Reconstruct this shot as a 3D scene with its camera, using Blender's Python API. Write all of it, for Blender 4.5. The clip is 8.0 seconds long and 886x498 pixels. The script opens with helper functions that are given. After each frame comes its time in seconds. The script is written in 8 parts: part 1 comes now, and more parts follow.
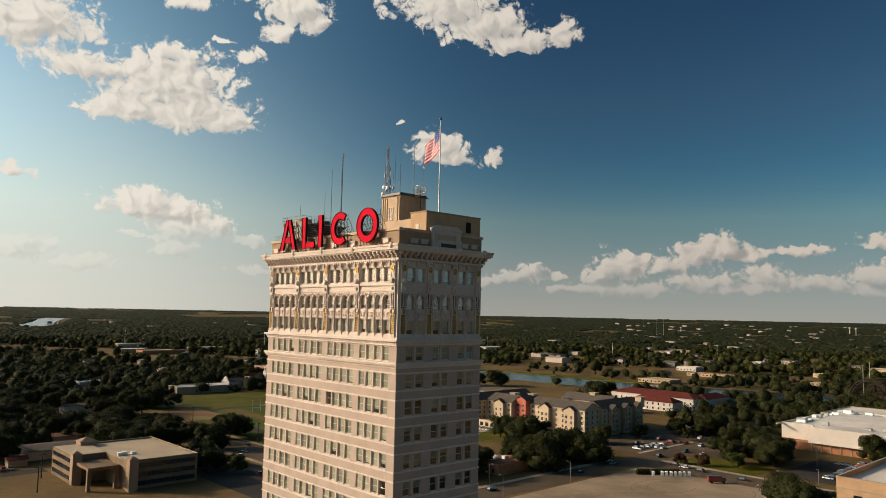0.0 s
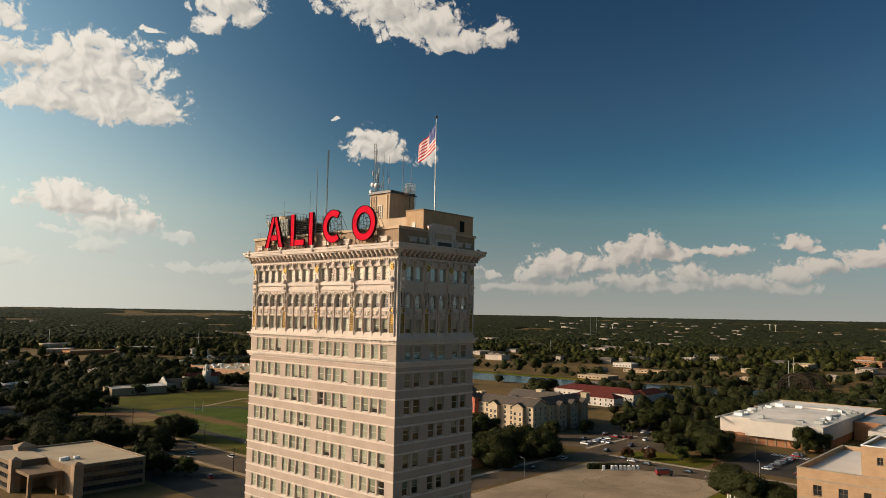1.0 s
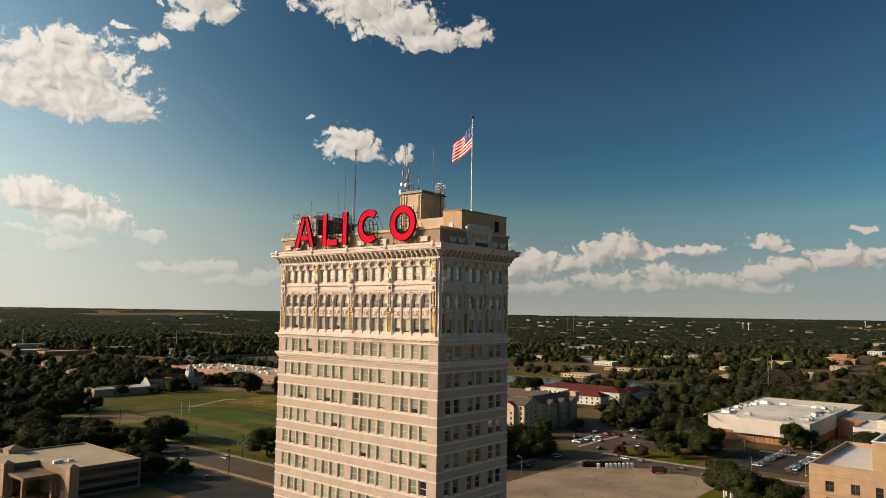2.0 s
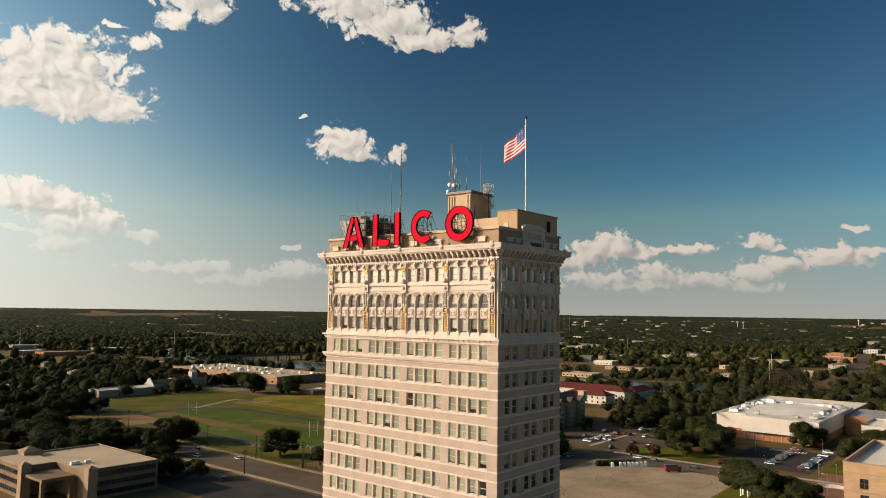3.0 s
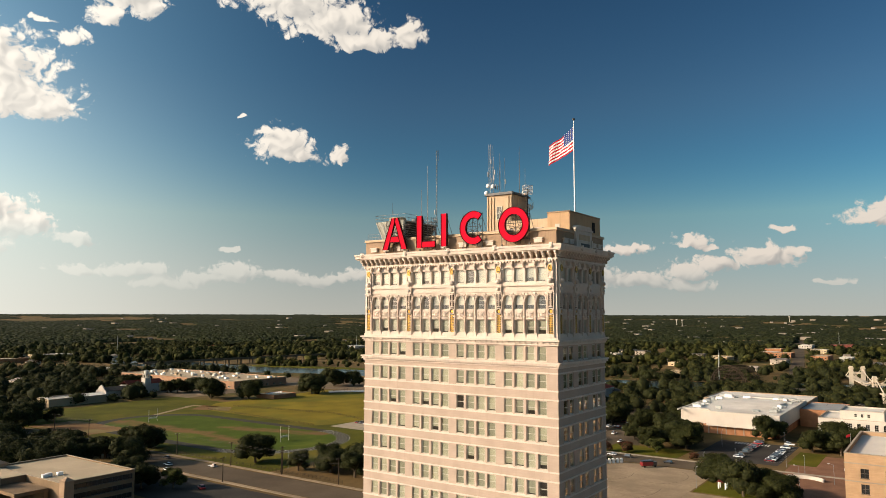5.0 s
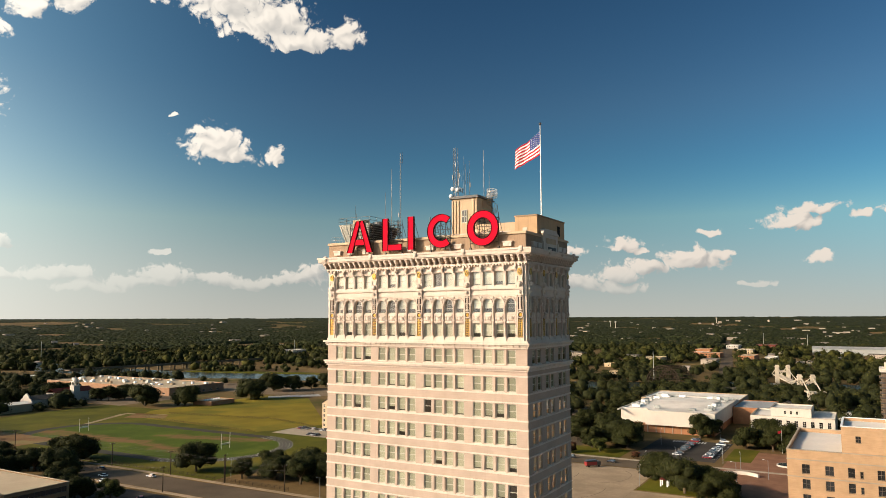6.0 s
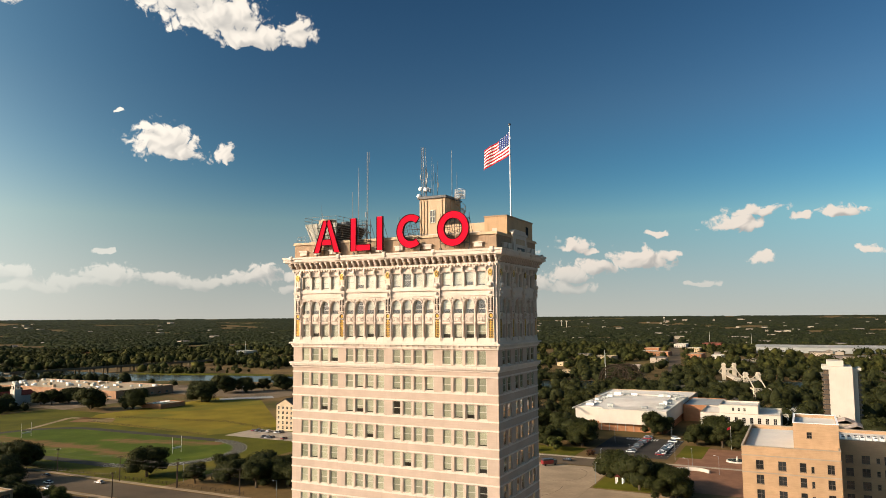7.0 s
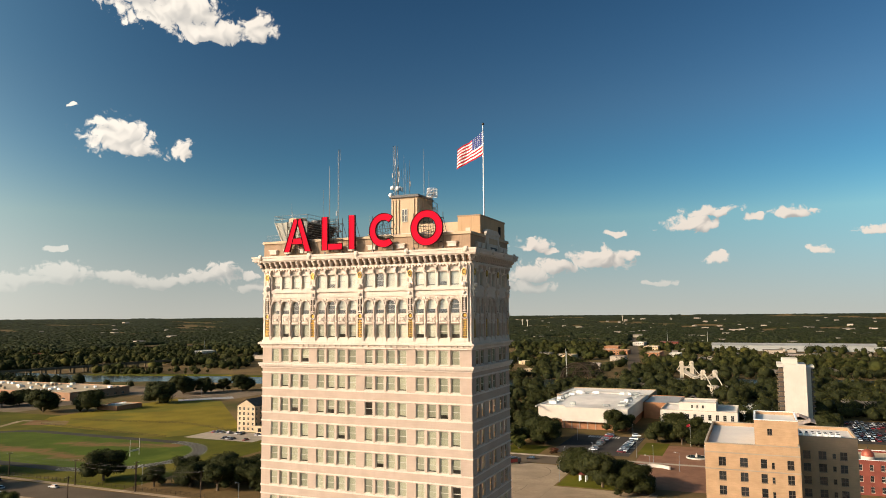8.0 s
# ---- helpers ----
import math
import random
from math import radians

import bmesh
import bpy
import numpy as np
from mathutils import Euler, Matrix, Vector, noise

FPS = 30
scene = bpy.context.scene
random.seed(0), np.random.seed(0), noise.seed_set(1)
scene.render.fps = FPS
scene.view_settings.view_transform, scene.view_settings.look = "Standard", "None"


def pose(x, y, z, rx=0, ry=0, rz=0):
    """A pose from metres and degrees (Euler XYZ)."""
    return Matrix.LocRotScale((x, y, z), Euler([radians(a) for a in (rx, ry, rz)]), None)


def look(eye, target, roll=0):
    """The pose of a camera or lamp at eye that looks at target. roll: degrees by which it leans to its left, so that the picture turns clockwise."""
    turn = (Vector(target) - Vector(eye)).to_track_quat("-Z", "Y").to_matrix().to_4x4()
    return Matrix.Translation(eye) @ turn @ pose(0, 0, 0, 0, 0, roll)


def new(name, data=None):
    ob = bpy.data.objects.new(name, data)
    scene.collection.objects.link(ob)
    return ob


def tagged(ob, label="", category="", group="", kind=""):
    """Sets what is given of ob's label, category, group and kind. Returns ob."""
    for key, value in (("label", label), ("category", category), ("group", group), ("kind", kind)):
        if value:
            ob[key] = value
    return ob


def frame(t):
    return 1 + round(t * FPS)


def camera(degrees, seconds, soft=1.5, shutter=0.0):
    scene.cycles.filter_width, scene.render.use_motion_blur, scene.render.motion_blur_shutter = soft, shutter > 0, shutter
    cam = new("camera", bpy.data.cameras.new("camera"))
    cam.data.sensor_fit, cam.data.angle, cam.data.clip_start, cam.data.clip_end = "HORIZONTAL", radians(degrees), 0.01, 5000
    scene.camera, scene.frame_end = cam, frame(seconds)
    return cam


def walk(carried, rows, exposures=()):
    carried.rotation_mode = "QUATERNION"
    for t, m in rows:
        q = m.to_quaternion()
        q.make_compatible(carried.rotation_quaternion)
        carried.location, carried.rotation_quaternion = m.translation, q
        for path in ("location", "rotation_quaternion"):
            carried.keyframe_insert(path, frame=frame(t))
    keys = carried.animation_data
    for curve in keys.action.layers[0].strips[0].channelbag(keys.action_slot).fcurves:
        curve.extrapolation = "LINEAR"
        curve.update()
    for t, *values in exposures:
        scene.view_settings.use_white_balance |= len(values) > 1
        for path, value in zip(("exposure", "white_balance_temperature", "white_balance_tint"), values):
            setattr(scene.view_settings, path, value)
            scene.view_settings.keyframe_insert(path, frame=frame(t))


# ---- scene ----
cam = camera(62.8, 8.0, soft=0.45)
METRES, EYE, TILT, LEAN, TURN = 58.0, 74.0, 0.0, 0.0, -42.9
ROWS = [
    (0.0, 0.0, 0.0, 0.0, -0.1, 5.13, -1.12),
    (0.5, -0.086, 0.0046, -0.0008, -2.77, 5.12, -1.07),
    (1.0, -0.1719, 0.011, -0.0012, -5.24, 5.07, -1.02),
    (1.5, -0.2583, 0.0201, -0.0011, -6.58, 5.05, -0.97),
    (3.0, -0.5173, 0.0486, -0.0024, -7.69, 5.01, -0.76),
    (3.5, -0.602, 0.063, -0.0033, -8.27, 5.02, -0.71),
    (4.0, -0.6857, 0.0777, -0.0037, -9.4, 5.0, -0.51),
    (5.5, -0.8644, 0.13, -0.0015, -14.4, 5.24, 0.05),
    (6.0, -0.898, 0.1476, 0.0001, -17.12, 5.34, 0.2),
    (6.5, -0.9217, 0.1628, 0.0016, -18.93, 5.34, 0.31),
    (7.0, -0.9386, 0.176, 0.0027, -20.85, 5.32, 0.36),
    (7.5, -0.9524, 0.1883, 0.0037, -22.44, 5.31, 0.4),
    (8.0, -0.9646, 0.1997, 0.005, -23.9, 5.23, 0.43),
]
walk(cam, [(t, pose(-71.15, -86.55, EYE, TILT, LEAN, TURN) @ pose(METRES * x, METRES * y, METRES * z, 90 + pitch, roll, yaw)) for t, x, y, z, yaw, pitch, roll in ROWS],
     [(0.0, -0.02, 6850, 10), (1.5, 0.02, 6850, 10), (3.5, 0.23, 6850, 10), (5.5, 0.46, 6800, 10), (6.5, 0.52, 6780, 10), (8.0, 0.53, 6780, 10)])

# ---- light ----
SUN_EL, SUN_AZ = 20.5, -42.0
sun_dir = Vector((math.sin(radians(SUN_AZ)) * math.cos(radians(SUN_EL)), math.cos(radians(SUN_AZ)) * math.cos(radians(SUN_EL)), math.sin(radians(SUN_EL))))
sun = new("sun", bpy.data.lights.new("sun", "SUN"))
sun.data.energy, sun.data.angle, sun.data.color = 4.35, radians(0.53), (1.0, 0.845, 0.655)
sun.matrix_world = look(sun_dir * 300, (0, 0, 0))

world = bpy.data.worlds.new("sky")
scene.world = world
world.use_nodes = True


class Nodes:
    """Short way to add nodes to a tree."""

    def __init__(self, tree, keep=False):
        self.tree = tree
        if not keep:
            tree.nodes.clear()

    def add(self, kind):
        return self.tree.nodes.new(kind)

    def put(self, socket, value):
        if isinstance(value, bpy.types.NodeSocket):
            self.tree.links.new(value, socket)
        else:
            socket.default_value = value

    def math(self, op, a, b=0.0, c=0.0, clamp=False):
        n = self.add("ShaderNodeMath")
        n.operation, n.use_clamp = op, clamp
        for s, v in zip(n.inputs, (a, b, c)):
            self.put(s, v)
        return n.outputs[0]

    def vec(self, op, a, b=(0, 0, 0), c=(0, 0, 0)):
        n = self.add("ShaderNodeVectorMath")
        n.operation = op
        for s, v in zip(n.inputs, (a, b, c)):
            self.put(s, v)
        return n.outputs["Value"] if op in ("LENGTH", "DOT_PRODUCT") else n.outputs[0]

    def noise(self, vector, scale, detail=4.0, rough=0.55):
        n = self.add("ShaderNodeTexNoise")
        self.put(n.inputs["Vector"], vector)
        n.inputs["Scale"].default_value, n.inputs["Detail"].default_value, n.inputs["Roughness"].default_value = scale, detail, rough
        return n.outputs

    def ramp(self, value, low, high, a=0.0, b=1.0):
        n = self.add("ShaderNodeMapRange")
        n.interpolation_type = "SMOOTHSTEP"
        for s, v in zip(n.inputs, (value, low, high, a, b)):
            self.put(s, v)
        return n.outputs[0]

    def mix(self, f, a, b, blend="MIX"):
        n = self.add("ShaderNodeMix")
        n.data_type, n.blend_type = "RGBA", blend
        self.put(n.inputs[0], f), self.put(n.inputs[6], a), self.put(n.inputs[7], b)
        return n.outputs[2]


# cumulus clouds: azimuth, elevation, half width, half height, in degrees
HIGH_CLOUDS = [(12.6, 19.3, 3.74, 1.79), (11.1, 18.5, 2.64, 1.34), (16.2, 16.8, 3.09, 1.12), (21.6, 16.4, 4.42, 2.45), (23.3, 14.5, 3.54, 1.79),
               (25.8, 14.2, 2.21, 1.12), (18.9, 14.4, 3.1, 1.34), (22.7, 18.1, 1.32, 1.12), (22.7, 22.1, 1.75, 0.54), (30.5, 22.6, 2.63, 1.34),
               (29.3, 20.9, 1.1, 0.89), (32.3, 21.9, 1.1, 0.89), (27.2, 19.0, 1.1, 0.62), (25.3, 20.1, 0.66, 0.22), (15.5, 14.1, 0.53, 0.27)]
MIDDLE_CLOUDS = [(42.8, 23.5, 3.93, 1.56), (46.0, 22.1, 3.5, 1.56), (48.8, 21.0, 2.63, 0.89), (52.0, 21.4, 1.53, 0.89), (42.6, 12.7, 2.22, 1.34),
                 (41.0, 13.8, 0.66, 0.45), (43.9, 12.1, 0.9, 0.6), (46.9, 12.4, 0.72, 0.9), (39.3, 14.8, 0.44, 0.18)]
LOW_CLOUDS = [(20.3, 7.4, 2.89, 1.25), (22.4, 7.2, 2.67, 1.12), (23.7, 5.8, 2.67, 1.12), (22.6, 4.5, 1.56, 0.8), (25.5, 6.3, 1.11, 0.67),
              (28.1, 5.2, 0.98, 0.62), (19.8, 5.5, 0.89, 0.22), (11.7, 9.2, 1.11, 0.54), (12.4, 3.9, 2.23, 0.89), (38.3, 4.9, 0.67, 0.27),
              (48.9, 3.0, 2.23, 0.7), (50.2, 3.5, 0.89, 0.6), (39.0, 3.1, 2.4, 0.7), (32.0, 3.2, 1.9, 0.6), (36.6, 2.6, 2.0, 0.6),
              (42.6, 2.9, 1.7, 0.6), (45.4, 2.6, 1.6, 0.6), (28.5, 3.0, 1.5, 0.5), (34.0, 2.2, 2.6, 0.5), (16.5, 3.2, 2.0, 0.6)]
CLOUD_BANK = [(56.8, 3.6, 2.01, 1.25), (55.1, 3.1, 1.34, 0.67), (59.9, 4.0, 1.11, 0.67), (62.1, 4.6, 1.78, 1.12), (63.9, 5.2, 1.78, 1.12),
              (66.0, 4.8, 1.34, 0.67), (68.6, 4.9, 1.78, 0.45), (70.1, 5.1, 1.11, 0.36), (66.9, 3.1, 1.56, 0.98), (68.6, 2.7, 1.78, 0.67),
              (49.4, 3.3, 1.34, 0.67), (51.8, 3.1, 0.67, 0.36), (47.2, 2.8, 1.12, 0.45), (57.0, 2.0, 3.2, 0.7), (62.6, 2.6, 2.6, 0.8),
              (64.8, 2.1, 3.0, 0.6), (70.5, 2.6, 2.4, 0.7), (73.5, 2.2, 2.2, 0.5), (52.8, 2.2, 1.8, 0.5)]
EAST_CLOUDS = [(87.5, 7.4, 1.69, 0.4), (85.9, 6.5, 2.0, 0.54), (90.2, 6.8, 0.76, 0.4), (92.7, 7.0, 1.47, 0.54), (80.5, 6.2, 0.89, 0.31),
               (74.0, 5.4, 1.11, 0.54), (75.3, 5.1, 0.67, 0.27), (79.0, 4.0, 2.23, 0.8), (81.1, 4.3, 0.67, 0.45), (75.7, 3.6, 1.56, 0.67),
               (73.8, 3.2, 1.56, 0.67), (87.6, 4.0, 0.98, 0.36), (94.3, 4.4, 0.8, 0.31), (83.5, 2.4, 0.8, 0.22), (98.0, 5.6, 1.4, 0.4), (103.0, 6.6, 1.6, 0.5)]


def build_sky():
    n = Nodes(world.node_tree)
    sky = n.add("ShaderNodeTexSky")
    sky.sky_type, sky.sun_disc, sky.sun_elevation, sky.sun_rotation = "NISHITA", False, radians(SUN_EL), radians(SUN_AZ)
    sky.altitude, sky.air_density, sky.dust_density, sky.ozone_density = 150.0, 1.0, 1.0, 0.6
    way = n.add("ShaderNodeTexCoord").outputs["Generated"]
    xyz = n.add("ShaderNodeSeparateXYZ")
    n.put(xyz.inputs[0], way)
    azimuth = n.math("MULTIPLY", n.math("ARCTAN2", xyz.outputs[0], xyz.outputs[1]), 57.2958)
    elevation = n.math("MULTIPLY", n.math("ARCSINE", xyz.outputs[2]), 57.2958)
    flat = n.add("ShaderNodeCombineXYZ")
    n.put(flat.inputs[0], azimuth), n.put(flat.inputs[1], elevation)
    flat = flat.outputs[0]
    # slow bends of the outlines
    warp = n.vec("SUBTRACT", n.noise(flat, 0.55, 2.0, 0.5)[1], (0.5, 0.5, 0.5))
    bent = n.vec("MULTIPLY_ADD", warp, (2.4, 1.3, 0.0), flat)

    def nearness(at):
        """Distance to the next cloud's middle in its own sizes; flatter below than above."""
        least = None
        for a, e, w, h in HIGH_CLOUDS + MIDDLE_CLOUDS + LOW_CLOUDS + CLOUD_BANK + EAST_CLOUDS:
            v = n.vec("MULTIPLY_ADD", at, (1 / w, 1 / h, 0), (-a / w, -e / h, 0))
            d = n.vec("LENGTH", n.vec("MINIMUM", v, n.vec("MULTIPLY", v, (1.0, 1.45, 0.0))))
            least = d if least is None else n.math("MINIMUM", least, d)
        return least

    def billows(at, octaves):
        """Round heads with creases between them."""
        total = None
        for scale, size in octaves:
            puff = n.math("ABSOLUTE", n.math("SUBTRACT", n.noise(at, scale, 0.0)[0], 0.5))
            puff = n.math("MULTIPLY", puff, 2.0 * size)
            total = puff if total is None else n.math("ADD", total, puff)
        return total

    sunward = (-0.55, 0.45, 0.0)
    here, lift = nearness(bent), nearness(n.vec("ADD", bent, sunward))
    puffs = billows(bent, ((0.55, 1.0), (1.2, 0.7), (2.6, 0.36), (5.5, 0.16)))
    broad = ((0.55, 0.8), (1.2, 0.6))
    dome, dome_lift = billows(bent, broad), billows(n.vec("ADD", bent, (-0.5, 0.4, 0.0)), broad)
    wisps = n.noise(flat, 2.4, 6.0, 0.62)[0]
    body = n.math("ADD", n.math("SUBTRACT", here, puffs), n.math("MULTIPLY_ADD", wisps, 1.1, -0.46))
    cover = n.ramp(body, 0.94, 0.44)
    # heads turned to the sun are bright, hollows and undersides grey
    slope = n.math("MULTIPLY", n.math("SUBTRACT", lift, here), 0.75)
    relief = n.math("MULTIPLY", n.math("SUBTRACT", dome, dome_lift), 0.9)
    light = n.ramp(n.math("ADD", n.math("ADD", slope, relief), n.math("MULTIPLY", here, 0.3)), -0.45, 0.7)
    across = n.vec("DOT_PRODUCT", way, tuple(sun_dir))
    near_sun = n.ramp(across, -0.25, 0.5)
    bright = n.mix(near_sun, (10.4, 9.5, 8.6, 1), (14.6, 13.9, 12.7, 1))
    grey = n.mix(near_sun, (5.6, 5.5, 5.4, 1), (9.0, 8.8, 8.4, 1))
    cloud = n.mix(light, grey, bright)
    # clouds that stand low melt into the haze
    cover = n.math("MULTIPLY", cover, n.math("MULTIPLY", n.ramp(elevation, 0.3, 4.6, 0.12, 1.0), n.math("MAXIMUM", n.ramp(elevation, 4.0, 7.0), n.ramp(across, 0.3, -0.15, 0.42, 1.0))))
    # clear air is darkest at right angles to the sun; haze whitens it towards the skyline
    towards, away = n.math("MAXIMUM", across, 0.0), n.math("MINIMUM", across, 0.0)
    phase = n.math("MULTIPLY_ADD", n.math("MULTIPLY", towards, towards), 1.95, n.math("MULTIPLY_ADD", n.math("MULTIPLY", away, away), 0.2, 0.52))
    lifted = n.add("ShaderNodeCombineXYZ")
    n.put(lifted.inputs[0], xyz.outputs[0]), n.put(lifted.inputs[1], xyz.outputs[1]), n.put(lifted.inputs[2], n.math("MAXIMUM", xyz.outputs[2], 0.13))
    n.put(sky.inputs[0], n.vec("NORMALIZE", lifted.outputs[0]))
    gamma = n.add("ShaderNodeGamma")
    n.put(gamma.inputs[0], sky.outputs[0])
    gamma.inputs[1].default_value = 1.6
    deep = n.add("ShaderNodeHueSaturation")
    n.put(deep.inputs["Color"], gamma.outputs[0])
    n.put(deep.inputs["Hue"], n.ramp(across, 0.0, 0.7, 0.495, 0.47))
    n.put(deep.inputs["Saturation"], n.math("MULTIPLY", n.ramp(across, 0.1, 0.7, 1.16, 0.9), n.ramp(elevation, 6.0, 17.0, 1.3, 1.0)))
    n.put(deep.inputs["Value"], n.math("MULTIPLY", phase, n.ramp(elevation, 5.0, 18.0, 0.8, 0.72)))
    haze = n.mix(n.ramp(across, 0.0, 0.6), (6.5, 6.5, 6.0, 1), (12.4, 12.4, 11.4, 1))
    veil = n.math("POWER", n.ramp(elevation, 24.0, -2.0), n.ramp(across, -0.2, 0.6, 5.5, 1.2))
    warm = n.mix(veil, deep.outputs[0], haze)
    out = n.mix(cover, warm, cloud)
    back = n.add("ShaderNodeBackground")
    n.put(back.inputs[0], out)
    back.inputs[1].default_value = 0.0555
    end = n.add("ShaderNodeOutputWorld")
    n.put(end.inputs[0], back.outputs[0])


build_sky()

# ---- materials ----
def paint(name, colour, rough=0.8, vary=0.12, big=0.25, fine=5.0, bump=0.15, metal=0.0, per_object=0.0, per_island=0.0, stain=None, streaks=0.0, coat=0.0, courses=0.0):
    """A surface with two scales of variation in world metres."""
    m = bpy.data.materials.new(name)
    m.use_nodes = True
    n = Nodes(m.node_tree)
    where = n.add("ShaderNodeNewGeometry")
    place = where.outputs["Position"]
    large = n.noise(place, big, 3.0)[0]
    small = n.noise(place, fine, 4.0, 0.65)[0]
    dark = tuple(c * (1 - vary) for c in colour) + (1,)
    pale = tuple(min(1.0, c * (1 + vary)) for c in colour) + (1,)
    col = n.mix(n.ramp(large, 0.3, 0.7), dark, pale)
    col = n.mix(n.math("MULTIPLY", n.ramp(small, 0.35, 0.7), 0.35), col, tuple(c * (1 - 1.6 * vary) for c in colour) + (1,))
    if stain:
        spots = n.ramp(n.noise(place, big * 0.45, 5.0, 0.6)[0], 0.5, 0.68)
        col = n.mix(spots, col, tuple(stain) + (1,))
    if streaks:
        stretched = n.vec("MULTIPLY", place, (1.6, 1.6, 0.12))
        run = n.ramp(n.noise(stretched, 1.4, 4.0, 0.6)[0], 0.52, 0.75)
        col = n.mix(n.math("MULTIPLY", run, streaks), col, tuple(c * 0.45 for c in colour) + (1,))
    if courses:
        rows = n.ramp(n.noise(n.vec("MULTIPLY", place, (0.35, 0.35, 7.0)), 1.0, 3.0, 0.6)[0], 0.4, 0.62)
        col = n.mix(n.math("MULTIPLY", rows, courses), col, tuple(c * 0.62 for c in colour) + (1,))
    if per_object or per_island:
        rnd = n.add("ShaderNodeObjectInfo").outputs["Random"] if per_object else where.outputs["Random Per Island"]
        k = per_object or per_island
        hsv = n.add("ShaderNodeHueSaturation")
        n.put(hsv.inputs["Value"], n.math("MULTIPLY_ADD", rnd, 2 * k, 1 - k))
        n.put(hsv.inputs["Hue"], n.math("MULTIPLY_ADD", rnd, -0.06 * k, 0.5 + 0.03 * k))
        n.put(hsv.inputs["Color"], col)
        col = hsv.outputs[0]
    shader = n.add("ShaderNodeBsdfPrincipled")
    n.put(shader.inputs["Base Color"], col)
    n.put(shader.inputs["Roughness"], n.math("MULTIPLY_ADD", small, 0.2, rough - 0.1, clamp=True))
    shader.inputs["Metallic"].default_value = metal
    shader.inputs["Coat Weight"].default_value = coat
    if rough > 0.6:
        shader.inputs["Specular IOR Level"].default_value = 0.1
    if bump:
        b = n.add("ShaderNodeBump")
        b.inputs["Strength"].default_value, b.inputs["Distance"].default_value = bump, 0.05
        n.put(b.inputs["Height"], small)
        n.put(shader.inputs["Normal"], b.outputs[0])
    end = n.add("ShaderNodeOutputMaterial")
    n.put(end.inputs[0], shader.outputs[0])
    return m


def glass(name, colour, rough=0.05, gloss=0.9):
    """Window glass seen from far: a dark room behind a gloss that mirrors the sky, slightly wavy."""
    m = bpy.data.materials.new(name)
    m.use_nodes = True
    n = Nodes(m.node_tree)
    where = n.add("ShaderNodeNewGeometry")
    s = n.add("ShaderNodeBsdfPrincipled")
    tone = n.mix(n.add("ShaderNodeObjectInfo").outputs["Random"], tuple(c * 0.6 for c in colour) + (1,), tuple(c * 1.5 for c in colour) + (1,))
    n.put(s.inputs["Base Color"], tone)
    s.inputs["Roughness"].default_value, s.inputs["Specular IOR Level"].default_value = rough, gloss
    b = n.add("ShaderNodeBump")
    b.inputs["Strength"].default_value, b.inputs["Distance"].default_value = 0.08, 0.05
    n.put(b.inputs["Height"], n.noise(where.outputs["Position"], 0.9, 2.0)[0])
    n.put(s.inputs["Normal"], b.outputs[0])
    end = n.add("ShaderNodeOutputMaterial")
    n.put(end.inputs[0], s.outputs[0])
    return m


def clear_glass(name, tint):
    """A thin pane: lets the room show through and mirrors a little of the sky."""
    m = bpy.data.materials.new(name)
    m.use_nodes = True
    n = Nodes(m.node_tree)
    where = n.add("ShaderNodeNewGeometry")
    see, shine, both = n.add("ShaderNodeBsdfTransparent"), n.add("ShaderNodeBsdfGlossy"), n.add("ShaderNodeMixShader")
    see.inputs[0].default_value = tint + (1,)
    shine.inputs["Roughness"].default_value = 0.03
    b = n.add("ShaderNodeBump")
    b.inputs["Strength"].default_value, b.inputs["Distance"].default_value = 0.1, 0.05
    n.put(b.inputs["Height"], n.noise(where.outputs["Position"], 0.8, 2.0)[0])
    n.put(shine.inputs["Normal"], b.outputs[0])
    f = n.add("ShaderNodeFresnel")
    f.inputs["IOR"].default_value = 1.5
    n.put(both.inputs[0], n.math("MULTIPLY_ADD", f.outputs[0], 1.1, 0.16, clamp=True)), n.put(both.inputs[1], see.outputs[0]), n.put(both.inputs[2], shine.outputs[0])
    end = n.add("ShaderNodeOutputMaterial")
    n.put(end.inputs[0], both.outputs[0])
    return m


TERRACOTTA = paint("cream_terracotta", (0.575, 0.487, 0.407), 0.75, 0.08, 0.3, 6.0, 0.3, streaks=0.3)
TOWER_BRICK = paint("pinkish_tan_brick", (0.405, 0.320, 0.256), 0.85, 0.07, 0.35, 9.0, 0.25, streaks=0.12, courses=0.13)
SHAFT_CLAY = paint("pinkish_terracotta", (0.47, 0.365, 0.29), 0.8, 0.08, 0.5, 7.0, 0.2, streaks=0.2)
FRIEZE_CLAY = paint("brown_clay_with_gap_shade", (0.24, 0.145, 0.085), 0.7, 0.2, 0.8, 7.0, 0.4)
OFFICE_WALL = paint("brown_tan_concrete", (0.20, 0.138, 0.083), 0.85, 0.1, 0.15, 3.0, 0.15, streaks=0.25)
BRONZE_FRAME = paint("bronze_window_frame", (0.10, 0.07, 0.045), 0.6, 0.15, 0.6, 6.0, 0.05)
AGED_CONCRETE = paint("aged_concrete", (0.12, 0.095, 0.065), 0.9, 0.15, 0.1, 2.0, 0.2, streaks=0.2)
APARTMENT_WALL = paint("apartment_siding", (0.47, 0.37, 0.25), 0.85, 0.1, 0.12, 3.0, 0.1, courses=0.2)
GOLD_TILE = paint("gold_mosaic", (0.50, 0.30, 0.06), 0.4, 0.25, 1.0, 14.0, 0.3, metal=0.65)
DARK_RELIEF = paint("bronze_relief", (0.05, 0.032, 0.018), 0.6, 0.3, 1.0, 9.0, 0.4)
